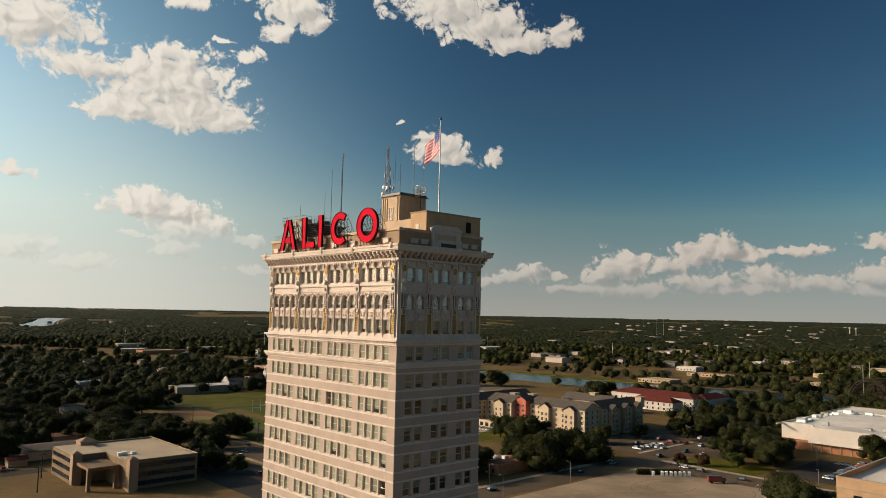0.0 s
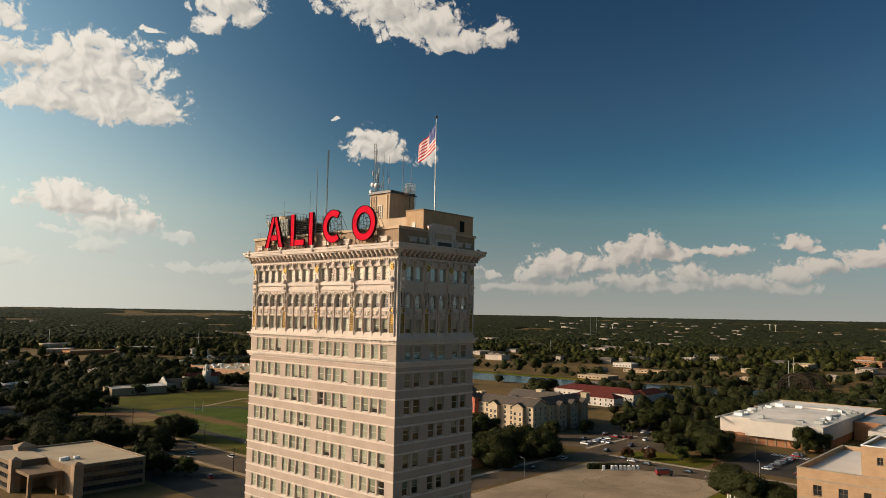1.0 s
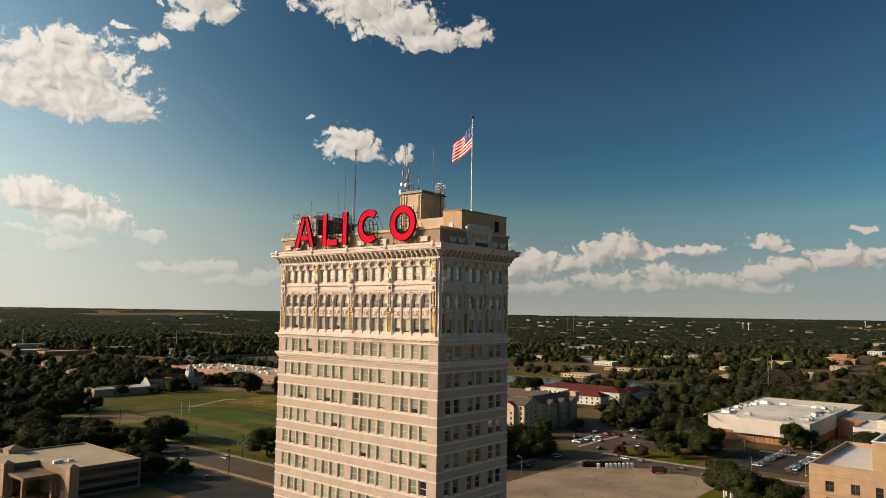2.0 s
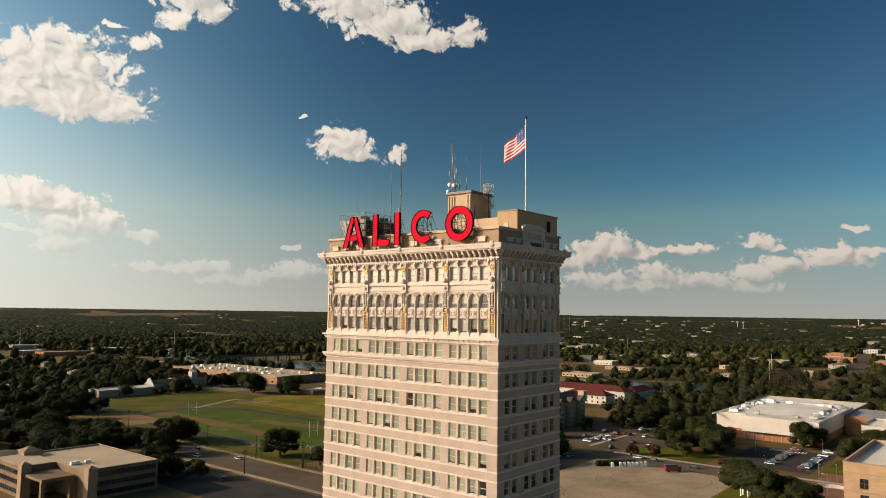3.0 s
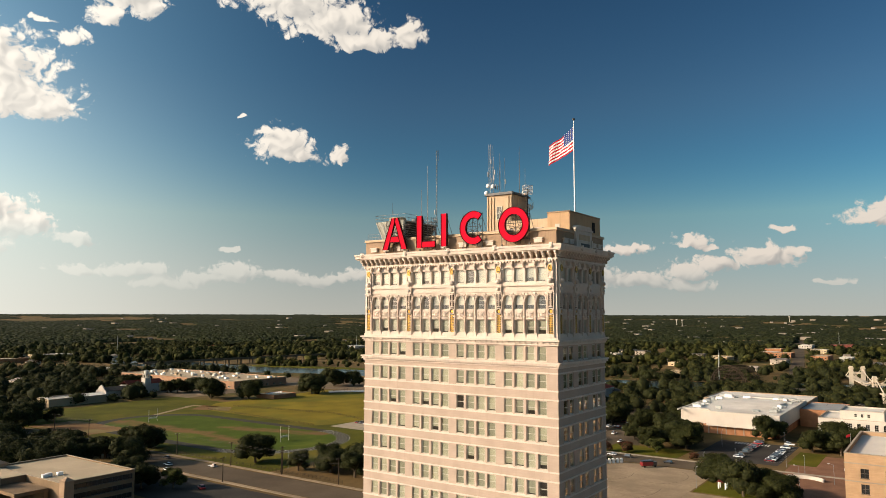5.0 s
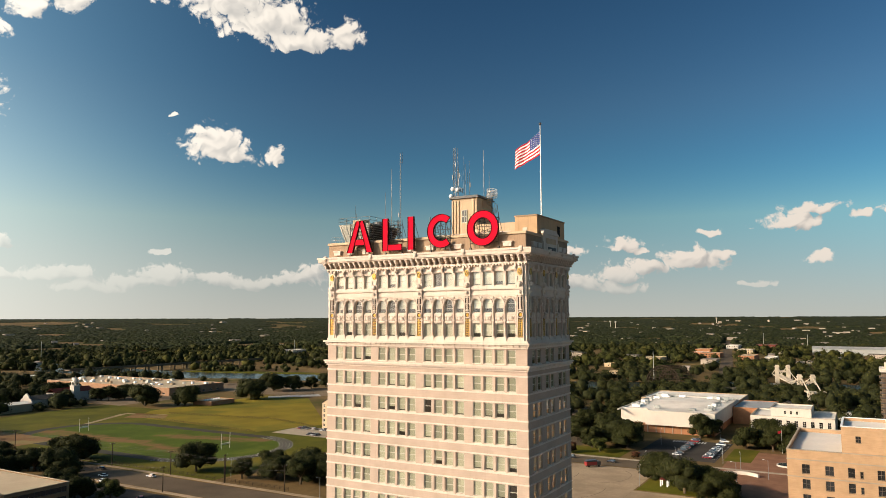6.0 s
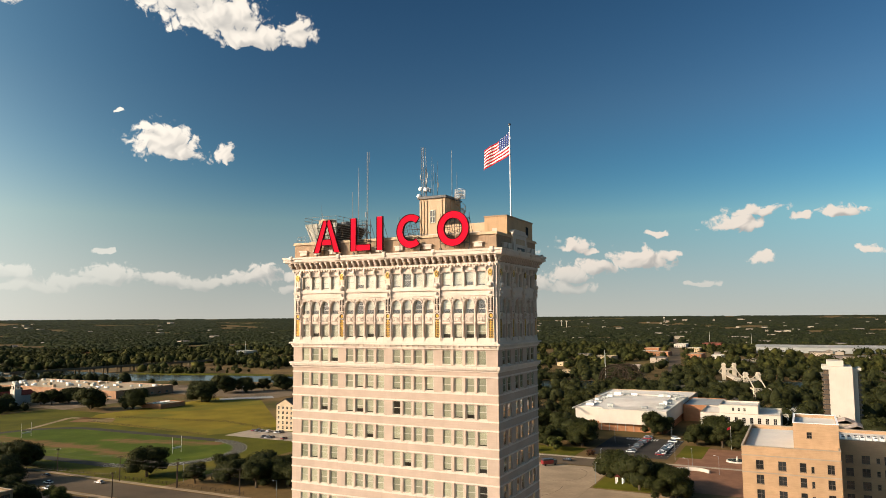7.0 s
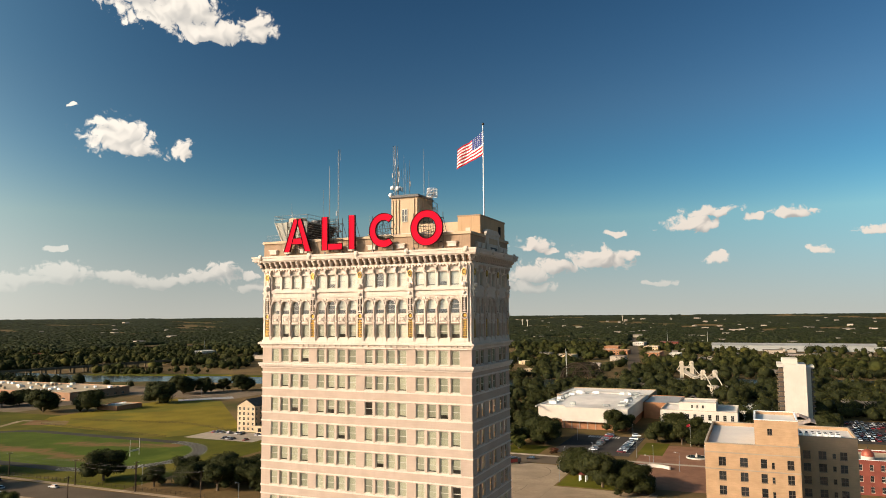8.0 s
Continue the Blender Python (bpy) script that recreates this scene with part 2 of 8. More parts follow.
SASH = paint("painted_sash", (0.46, 0.43, 0.35), 0.5, 0.06, 0.6, 8.0, 0.05)
BLIND = paint("roller_blind", (0.43, 0.415, 0.325), 0.9, 0.1, 0.5, 6.0, 0.05, per_object=0.25)
BLIND_PALE = paint("pale_blind", (0.62, 0.58, 0.49), 0.9, 0.1, 0.5, 6.0, 0.05, per_object=0.2)
ROOM = paint("painted_dim_room", (0.10, 0.085, 0.07), 0.9, 0.3, 0.4, 2.0, 0.0)
PANE = clear_glass("window_glass", (0.86, 0.90, 0.86))
ROOF_STUCCO = paint("tan_stucco", (0.50, 0.37, 0.245), 0.85, 0.09, 0.3, 5.0, 0.2, streaks=0.35)
HOUSE_STUCCO = paint("brown_tan_stucco", (0.46, 0.305, 0.175), 0.85, 0.08, 0.3, 5.0, 0.2, streaks=0.3)
ANTENNA_GREY = paint("weathered_antenna_metal", (0.21, 0.225, 0.235), 0.6, 0.15, 0.8, 5.0, 0.05)
ROOF_STUCCO_DULL = paint("brown_stucco", (0.31, 0.215, 0.14), 0.85, 0.1, 0.3, 5.0, 0.2, streaks=0.4)
ROOF_FELT = paint("roof_felt", (0.28, 0.25, 0.21), 0.9, 0.2, 0.2, 3.0, 0.2)
RED_ENAMEL = paint("red_enamel", (0.56, 0.004, 0.022), 0.9, 0.1, 0.4, 4.0, 0.05)
RED_EDGE = paint("dark_red_edge", (0.07, 0.004, 0.006), 0.8, 0.2, 1.0, 6.0, 0.05)
BLACK_EDGE = paint("black_edge", (0.02, 0.018, 0.018), 0.9, 0.2, 1.0, 6.0, 0.1)
STEEL = paint("rusty_steel", (0.09, 0.075, 0.065), 0.6, 0.25, 1.0, 8.0, 0.1, metal=0.4)
GALVANISED = paint("galvanised_metal", (0.42, 0.43, 0.40), 0.45, 0.12, 0.6, 4.0, 0.1, metal=0.6, streaks=0.3)
WHITE_PAINT = paint("white_paint", (0.78, 0.77, 0.74), 0.5, 0.05, 0.5, 4.0, 0.05)
DARK_METAL = paint("dark_metal", (0.05, 0.05, 0.05), 0.5, 0.2, 1.0, 6.0, 0.1, metal=0.3)
COOLER = paint("cooling_tower_metal", (0.33, 0.32, 0.27), 0.6, 0.12, 0.5, 5.0, 0.2, streaks=0.5)
COOLER_DARK = paint("cooler_louvre", (0.07, 0.06, 0.05), 0.7, 0.2, 0.7, 5.0, 0.2)
FLAG_RED = paint("flag_red", (0.36, 0.02, 0.03), 0.85, 0.08, 0.8, 9.0, 0.05)
FLAG_WHITE = paint("flag_white", (0.58, 0.56, 0.55), 0.85, 0.05, 0.8, 9.0, 0.05)
FLAG_BLUE = paint("flag_blue", (0.03, 0.05, 0.16), 0.85, 0.08, 0.8, 9.0, 0.05)

DARK_GLASS = glass("dark_glass", (0.018, 0.02, 0.022))
ASPHALT = paint("asphalt", (0.048, 0.042, 0.035), 0.9, 0.18, 0.06, 1.5, 0.2, stain=(0.03, 0.027, 0.023))
OLD_ASPHALT = paint("old_asphalt", (0.105, 0.078, 0.05), 0.9, 0.15, 0.05, 1.2, 0.2, stain=(0.07, 0.052, 0.034))
GRAVEL_LOT = paint("sandy_gravel", (0.29, 0.218, 0.14), 0.95, 0.18, 0.06, 0.8, 0.3, stain=(0.20, 0.145, 0.09))
SCHOOL_YARD = paint("dusty_asphalt", (0.17, 0.125, 0.08), 0.95, 0.18, 0.05, 0.8, 0.2, stain=(0.11, 0.082, 0.052))
CONCRETE = paint("concrete", (0.33, 0.275, 0.205), 0.9, 0.1, 0.2, 3.0, 0.2, stain=(0.24, 0.2, 0.15))
DRY_GROUND = paint("dry_ground", (0.14, 0.09, 0.034), 0.95, 0.25, 0.02, 0.3, 0.3, stain=(0.06, 0.056, 0.011))
LAWN = paint("lawn", (0.075, 0.074, 0.004), 0.95, 0.25, 0.04, 1.2, 0.3, stain=(0.125, 0.098, 0.010))
DRY_GRASS = paint("dry_grass", (0.175, 0.132, 0.011), 0.95, 0.22, 0.03, 1.0, 0.3, stain=(0.105, 0.098, 0.010))
BARE_SOIL = paint("bare_soil", (0.18, 0.10, 0.042), 0.95, 0.16, 0.08, 1.2, 0.3, stain=(0.19, 0.15, 0.06))
WORN_TURF = paint("worn_turf", (0.052, 0.078, 0.004), 0.95, 0.15, 0.05, 1.5, 0.3, stain=(0.085, 0.105, 0.009))


def wear_strips(material, strips, soil):
    """Long worn strips of bare soil on the field, with ragged, patchy edges."""
    n = material.node_tree
    shader = [q for q in n.nodes if q.type == "BSDF_PRINCIPLED"][0]
    old = shader.inputs["Base Color"].links[0].from_socket
    add = Nodes(n, True)
    place = add.add("ShaderNodeNewGeometry").outputs["Position"]
    ragged = add.vec("MULTIPLY", add.vec("SUBTRACT", add.noise(place, 0.07, 5.0, 0.65)[1], (0.5, 0.5, 0.5)), (22.0, 22.0, 0.0))
    bent = add.vec("MULTIPLY", add.vec("ADD", place, ragged), (1.0, 1.0, 0.0))
    total = None
    for x0, y0, x1, y1, half in strips:
        run = Vector((x1 - x0, y1 - y0, 0.0))
        away = add.vec("SUBTRACT", bent, (x0, y0, 0.0))
        along = add.math("DIVIDE", add.vec("DOT_PRODUCT", away, tuple(run)), run.length_squared, clamp=True)
        step = add.vec("SCALE", tuple(run))
        add.put(step.node.inputs["Scale"], along)
        d = add.vec("LENGTH", add.vec("SUBTRACT", away, step))
        m = add.ramp(d, half + 4.5, half - 3.0)
        total = m if total is None else add.math("MAXIMUM", total, m)
    patchy = add.math("MULTIPLY", total, add.ramp(add.noise(place, 0.11, 4.0)[0], 0.28, 0.6, 0.35, 0.95))
    add.put(shader.inputs["Base Color"], add.mix(patchy, old, tuple(soil) + (1,)))


wear_strips(WORN_TURF, ((187.0, 425.0, 189.0, 335.0, 5.5), (189.0, 335.0, 181.0, 284.0, 4.0), (212.0, 340.0, 229.0, 276.0, 5.0)), (0.16, 0.085, 0.034))
TRACK = paint("running_track", (0.045, 0.041, 0.033), 0.9, 0.15, 0.1, 2.0, 0.1)
LINE_WHITE = paint("line_paint", (0.6, 0.58, 0.52), 0.8, 0.15, 0.5, 3.0, 0.0)
BRICK_PAVING = paint("brick_paving", (0.21, 0.105, 0.06), 0.9, 0.15, 0.15, 2.0, 0.2)
BUFF_BRICK = paint("buff_brick", (0.42, 0.275, 0.16), 0.85, 0.1, 0.4, 7.0, 0.25, courses=0.25)
ORANGE_BRICK = paint("orange_brick", (0.32, 0.15, 0.075), 0.85, 0.12, 0.3, 6.0, 0.25)
SCHOOL_BRICK = paint("brown_pink_brick", (0.30, 0.175, 0.105), 0.85, 0.12, 0.2, 5.0, 0.2, streaks=0.1)
RED_BRICK = paint("red_brick", (0.17, 0.05, 0.036), 0.85, 0.12, 0.3, 6.0, 0.25)
WHITE_WALL = paint("white_wall", (0.50, 0.455, 0.39), 0.8, 0.05, 0.15, 3.0, 0.1, streaks=0.12)
CREAM_STONE = paint("cream_masonry", (0.45, 0.39, 0.30), 0.85, 0.08, 0.2, 3.0, 0.15, streaks=0.2)
CREAM_WALL = paint("cream_wall", (0.48, 0.365, 0.225), 0.85, 0.06, 0.2, 3.0, 0.1)
TAN_WALL = paint("tan_wall", (0.36, 0.265, 0.17), 0.85, 0.08, 0.15, 3.0, 0.15, streaks=0.15)
SALMON_WALL = paint("salmon_red_wall", (0.42, 0.13, 0.085), 0.85, 0.07, 0.2, 3.0, 0.1)
GREY_ROOF = paint("grey_shingle", (0.095, 0.078, 0.062), 0.9, 0.14, 0.3, 3.0, 0.3)
RED_ROOF = paint("red_tile_roof", (0.11, 0.027, 0.02), 0.85, 0.14, 0.3, 3.0, 0.3)
WHITE_ROOF = paint("white_membrane_roof", (0.62, 0.58, 0.51), 0.8, 0.08, 0.06, 1.0, 0.1, stain=(0.48, 0.44, 0.38))
TAN_ROOF = paint("tan_gravel_roof", (0.42, 0.335, 0.225), 0.9, 0.08, 0.08, 1.5, 0.2, stain=(0.34, 0.27, 0.18))
BLUE_GREY_ROOF = paint("grey_metal_roof", (0.28, 0.285, 0.27), 0.6, 0.08, 0.1, 1.0, 0.1)
BOUNCE_PAVING = paint("bounce_paving", (0.19, 0.15, 0.105), 0.9, 0.12, 0.08, 1.0, 0.1, stain=(0.14, 0.11, 0.08))
PLAIN_HOUSES = paint("pale_house_walls", (0.33, 0.28, 0.22), 0.85, 0.1, 0.1, 2.0, 0.0, per_island=0.45)
PLAIN_ROOFS = paint("mixed_house_roofs", (0.21, 0.18, 0.15), 0.85, 0.1, 0.1, 2.0, 0.0, per_island=0.75)
BARK = paint("bark", (0.10, 0.075, 0.05), 0.95, 0.2, 1.0, 4.0, 0.4)
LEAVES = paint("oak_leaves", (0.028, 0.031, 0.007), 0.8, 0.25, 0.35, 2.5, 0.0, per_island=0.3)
# inner lobes: shade within the crown put into colour; also the hedge's own green
LEAVES_DEEP = paint("shade_and_hedge_green", (0.021, 0.024, 0.008), 0.9, 0.25, 0.5, 2.0, 0.3)
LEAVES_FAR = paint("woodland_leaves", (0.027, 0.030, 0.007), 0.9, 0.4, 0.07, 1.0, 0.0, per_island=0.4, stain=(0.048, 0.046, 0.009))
CANOPY = paint("woodland_canopy", (0.021, 0.026, 0.008), 0.95, 0.4, 0.06, 0.5, 1.0, stain=(0.033, 0.034, 0.009))
LEAVES_YOUNG = paint("bright_leaves", (0.055, 0.062, 0.013), 0.8, 0.25, 0.35, 2.5, 0.0, per_island=0.35)
RUST_LEAVES = paint("rust_red_leaves", (0.075, 0.03, 0.015), 0.8, 0.25, 0.35, 2.5, 0.0, per_island=0.3)
WATER = glass("river_water", (0.030, 0.038, 0.033), 0.18, 0.28)
CAR_WHITE = paint("white_car_paint", (0.75, 0.75, 0.74), 0.3, 0.03, 0.5, 2.0, 0.0, coat=0.6)
CAR_DARK = paint("dark_car_paint", (0.03, 0.03, 0.035), 0.3, 0.05, 0.5, 2.0, 0.0, coat=0.6)
CAR_RED = paint("red_car_paint", (0.24, 0.012, 0.014), 0.35, 0.05, 0.5, 2.0, 0.0, coat=0.5)
CAR_SILVER = paint("silver_car_paint", (0.35, 0.36, 0.37), 0.3, 0.05, 0.5, 2.0, 0.0, metal=0.5, coat=0.6)
RUBBER = paint("rubber", (0.02, 0.02, 0.02), 0.9, 0.1, 1.0, 6.0, 0.0)
POLE_WOOD = paint("pole_wood", (0.05, 0.036, 0.025), 0.95, 0.2, 1.0, 5.0, 0.2)
COPPER = paint("copper_dome", (0.30, 0.075, 0.04), 0.5, 0.12, 0.5, 4.0, 0.1, metal=0.4)


# ---- mesh helpers ----
class Shape:
    """Collects faces of one mesh; each face keeps a material slot."""

    def __init__(self):
        self.v, self.f, self.s = [], [], []

    def add(self, points, faces, slot=0):
        k = len(self.v)
        self.v += [tuple(p) for p in points]
        self.f += [tuple(i + k for i in f) for f in faces]
        self.s += [slot] * len(faces)
        return self

    def box(self, x0, x1, y0, y1, z0, z1, slot=0, bottom=True):
        p = [(x, y, z) for z in (z0, z1) for x, y in ((x0, y0), (x1, y0), (x1, y1), (x0, y1))]
        f = [(4, 5, 6, 7), (0, 1, 5, 4), (1, 2, 6, 5), (2, 3, 7, 6), (3, 0, 4, 7)]
        return self.add(p, f + ([(3, 2, 1, 0)] if bottom else []), slot)

    def prism(self, outline, z0, z1, slot=0):
        k = len(outline)
        p = [(x, y, z0) for x, y in outline] + [(x, y, z1) for x, y in outline]
        return self.add(p, [tuple(range(k, 2 * k)), tuple(range(k - 1, -1, -1))] + [(i, (i + 1) % k, k + (i + 1) % k, k + i) for i in range(k)], slot)

    def tube(self, a, b, r0, r1=None, k=6, slot=0, caps=True):
        a, b = Vector(a), Vector(b)
        r1 = r0 if r1 is None else r1
        q = (b - a).to_track_quat("Z", "Y")
        ring = [Vector((math.cos(2 * math.pi * i / k), math.sin(2 * math.pi * i / k), 0)) for i in range(k)]
        p = [a + q @ (w * r0) for w in ring] + [b + q @ (w * r1) for w in ring]
        f = [(i, (i + 1) % k, k + (i + 1) % k, k + i) for i in range(k)]
        return self.add(p, f + ([tuple(range(k - 1, -1, -1)), tuple(range(k, 2 * k))] if caps else []), slot)

    def ball(self, c, r, seg=8, rows=5, slot=0):
        rx, ry, rz = (r, r, r) if isinstance(r, (int, float)) else r
        p = [(c[0], c[1], c[2] - rz)]
        for j in range(1, rows):
            a = -math.pi / 2 + math.pi * j / rows
            p += [(c[0] + rx * math.cos(a) * math.cos(2 * math.pi * i / seg), c[1] + ry * math.cos(a) * math.sin(2 * math.pi * i / seg), c[2] + rz * math.sin(a)) for i in range(seg)]
        p.append((c[0], c[1], c[2] + rz))
        f = [(0, 1 + (i + 1) % seg, 1 + i) for i in range(seg)]
        for j in range(rows - 2):
            f += [(1 + j * seg + i, 1 + j * seg + (i + 1) % seg, 1 + (j + 1) * seg + (i + 1) % seg, 1 + (j + 1) * seg + i) for i in range(seg)]
        last, top = 1 + (rows - 2) * seg, len(p) - 1
        f += [(last + i, last + (i + 1) % seg, top) for i in range(seg)]
        return self.add(p, f, slot)

    def moved(self, fn):
        self.v = [tuple(fn(*p)) for p in self.v]
        return self

    def lattice(self, us, zs, solid, y0, y1, slot=0):
        """Bars of one frame in a grid of lines; solid(i, j) tells the cells that are filled."""
        for i in range(len(us) - 1):
            for j in range(len(zs) - 1):
                if solid(i, j):
                    self.box(us[i], us[i + 1], y0, y1, zs[j], zs[j + 1], slot)
        return self

    def welded(self):
        """Joins corners that lie in one place, and drops the faces inside."""
        at, keep, seen = {}, [], {}
        for v in self.v:
            at.setdefault(tuple(round(c, 4) for c in v), len(at))
        for f, q in zip(self.f, self.s):
            g = tuple(at[tuple(round(c, 4) for c in self.v[i])] for i in f)
            seen.setdefault(tuple(sorted(g)), []).append((g, q))
        for same in seen.values():
            keep += same if len(same) == 1 else []
        self.v, self.f, self.s = [tuple(k) for k in at], [g for g, q in keep], [q for g, q in keep]
        return self

    def mesh(self, name, *materials, smooth=False):
        me = bpy.data.meshes.new(name)
        me.from_pydata(self.v, [], self.f)
        for m in materials:
            me.materials.append(m)
        if len(materials) > 1:
            me.polygons.foreach_set("material_index", self.s)
        if smooth:
            me.polygons.foreach_set("use_smooth", [True] * len(self.f))
        me.update()
        return me


def thing(name, label, category, at=(0, 0, 0), turn=0.0, group="", kind=""):
    ob = new(name)
    ob.matrix_basis = pose(*at, 0, 0, turn)
    ob.empty_display_size = 0.5
    return tagged(ob, label, category, group, kind)


def part(name, mesh, parent, label="", m=None, kind=""):
    """One mesh object under a thing or a part."""
    ob = new(name, mesh)
    ob.parent = parent
    if m is not None:
        ob.matrix_basis = m
    return tagged(ob, label, "", "", kind)


def solid(name, mesh, label, category, at=(0, 0, 0), turn=0.0, group="", kind=""):
    ob = new(name, mesh)
    ob.matrix_basis = pose(*at, 0, 0, turn)
    return tagged(ob, label, category, group, kind)

# ---- the tall office tower ----
W, D = 18.3, 38.7            # plan: x 0..W, y 0..D
FLOOR = 4.05
tower = thing("office_tower", "tall cream terracotta office tower with ornate top storeys", "office tower")


def face_map(side):
    """(u, d, z) on one face of the tower -> world; d points out."""
    return {"west": lambda u, d, z: (-d, u, z), "south": lambda u, d, z: (u, -d, z),
            "east": lambda u, d, z: (W + d, u, z), "north": lambda u, d, z: (u, D + d, z)}[side]


def face_pose(side, u, z, d=0.0):
    x, y, z = face_map(side)(u, d, z)
    return pose(x, y, z, 0, 0, {"west": -90, "south": 0, "east": 90, "north": 180}[side])


def fbox(s, side, u0, u1, d0, d1, z0, z1, slot=0):
    m = face_map(side)
    a, b = m(u0, d0, z0), m(u1, d1, z1)
    return s.box(min(a[0], b[0]), max(a[0], b[0]), min(a[1], b[1]), max(a[1], b[1]), z0, z1, slot)


def ring(s, z0, z1, out, deep=0.3, slot=0):
    """A band round the tower: proud of the wall by out."""
    s.box(-out, deep, -out, D + out, z0, z1, slot)
    s.box(W - deep, W + out, -out, D + out, z0, z1, slot)
    s.box(deep, W - deep, -out, deep, z0, z1, slot)
    s.box(deep, W - deep, D - deep, D + out, z0, z1, slot)


BAYS = {"west": ([2.66 + 9.12 * b for b in range(4)], 4, 2.02), "south": ([2.62 + 5.55 * b for b in range(3)], 2, 2.1)}
BAYS["east"], BAYS["north"] = BAYS["west"], BAYS["south"]
WIN_W = 1.46
WIN_H = 2.22
SIDES = ("west", "south", "east", "north")


def columns(side):
    starts, count, step = BAYS[side]
    return [b + step * j for b in starts for j in range(count)]


def span(side):
    return (0.0, D) if side in ("west", "east") else (0.55, W - 0.55)


ROWS_PLAIN = [62.4 - FLOOR * k for k in range(15)]     # sill heights of the plain storeys
W19_SILL = 66.62
# walls: piers between windows, spandrels between storeys
for side in SIDES:
    spandrels = Shape()
    u0, u1 = span(side)
    cols = columns(side)
    edges = [u0] + [e for c in cols for e in (c - WIN_W / 2, c + WIN_W / 2)] + [u1]
    sills = [W19_SILL] + ROWS_PLAIN
    for a, b in zip(edges[::2], edges[1::2]):
        part("pier", fbox(Shape(), side, a, b, -0.55, 0.0, 0.0, 69.2).mesh("pier", TOWER_BRICK), tower)
    tops = [69.2] + sills[:-1]
    for c in cols:
        for z, top in zip(sills, tops):
            fbox(spandrels, side, c - WIN_W / 2, c + WIN_W / 2, -0.55, 0.0, z + WIN_H, top)
        fbox(spandrels, side, c - WIN_W / 2, c + WIN_W / 2, -0.55, 0.0, 0.0, sills[-1])
    part("spandrel_wall", spandrels.mesh("spandrel_wall", TOWER_BRICK), tower, "pinkish tan brick between the storeys", kind="stuff")

# closed core and floor slabs; the dimness of the rooms is in their colour
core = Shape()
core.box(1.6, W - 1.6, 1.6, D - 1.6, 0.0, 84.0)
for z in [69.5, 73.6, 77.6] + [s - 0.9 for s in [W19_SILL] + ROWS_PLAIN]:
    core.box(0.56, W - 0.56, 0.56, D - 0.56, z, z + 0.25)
part("interior", core.mesh("interior", ROOM), tower, "core and floors painted dark for dim rooms behind the windows")

# string courses: one under the sills, one over the heads of each plain storey
for z in ROWS_PLAIN:
    for lo, hi in ((z - 0.38, z - 0.15), (z + WIN_H + 0.07, z + WIN_H + 0.30)):
        course = Shape()
        ring(course, lo, hi, 0.10)
        part("string_course", course.mesh("string_course", TERRACOTTA), tower)
mullions = Shape()
for side in SIDES:
    for z in ROWS_PLAIN + [W19_SILL]:
        cols, (starts, count, step) = columns(side), BAYS[side]
        for b in starts:
            for j in range(count - 1):
                c = b + step * (j + 0.5)
                fbox(mullions, side, c - 0.17, c + 0.17, 0.0, 0.07, z - 0.1, z + WIN_H + 0.05)
part("mullions", mullions.mesh("mullions", SHAFT_CLAY), tower, "pinkish clay mullions", kind="stuff")


# windows: sash frame, two panes, a blind drawn down to some height
def sash_mesh(w, h, arched=False):
    s = Shape()
    r = w / 2
    hs = h - r if arched else h
    us = [-r, -r + 0.1, r - 0.1, r]
    zs = [0.0, 0.1, hs * 0.5 - 0.045, hs * 0.5 + 0.045, hs - 0.09, hs]
    s.lattice(us, zs, lambda i, j: i != 1 or j in (0, 2, 4), 0.10, 0.20)
    if arched:
        k, q0 = 10, []
        for i in range(k + 1):
            a = math.pi * i / k
            q0.append([(rr * math.cos(a), y, hs + rr * math.sin(a)) for rr in (r, r - 0.1) for y in (0.10, 0.20)])
        for p, q in zip(q0, q0[1:]):
            s.add(p + q, [(0, 4, 6, 2), (2, 6, 7, 3)])
    return s.welded()


SILL = Shape().box(-WIN_W / 2 - 0.08, WIN_W / 2 + 0.08, -0.06, 0.10, -0.14, -0.002)


def pane_shape(w, h, y, arched=False, low=0.0, high=1.0):
    s = Shape()
    r = w / 2 - 0.02
    if not arched:
        s.add([(-r, y, h * low), (r, y, h * low), (r, y, h * high), (-r, y, h * high)], [(0, 1, 2, 3)])
    else:
        hs = h - w / 2
        p = [(-r, y, h * low), (r, y, h * low)] + [(r * math.cos(math.pi * i / 10), y, hs + r * math.sin(math.pi * i / 10)) for i in range(11)]
        s.add(p, [tuple(range(len(p)))])
    return s


SASHES = {False: sash_mesh(WIN_W, WIN_H).mesh("sash_frame", SASH), True: sash_mesh(WIN_W, 2.25, True).mesh("arched_sash_frame", SASH)}
PANES = {(False, 0): pane_shape(WIN_W, WIN_H, 0.15, False, 0.0, 0.5).mesh("lower_pane", PANE), (False, 1): pane_shape(WIN_W, WIN_H, 0.145, False, 0.5, 1.0).mesh("upper_pane", PANE),
         (True, 0): pane_shape(WIN_W, 2.25, 0.15, True).mesh("arched_pane", PANE)}
BLINDS = [pane_shape(WIN_W, WIN_H, 0.22, False, low, 1.0).mesh("blind", BLIND) for low in (0.04, 0.12, 0.3, 0.5, 0.55, 0.72)]
ARCH_BLIND = pane_shape(WIN_W, 2.25, 0.22, True, 0.35).mesh("blind", BLIND_PALE)
PALE_BLINDS = [pane_shape(WIN_W, WIN_H, 0.22, False, low, 1.0).mesh("blind", BLIND_PALE) for low in (0.04, 0.12, 0.3)]
SILL = SILL.mesh("sill", TERRACOTTA)
dice = random.Random(4)


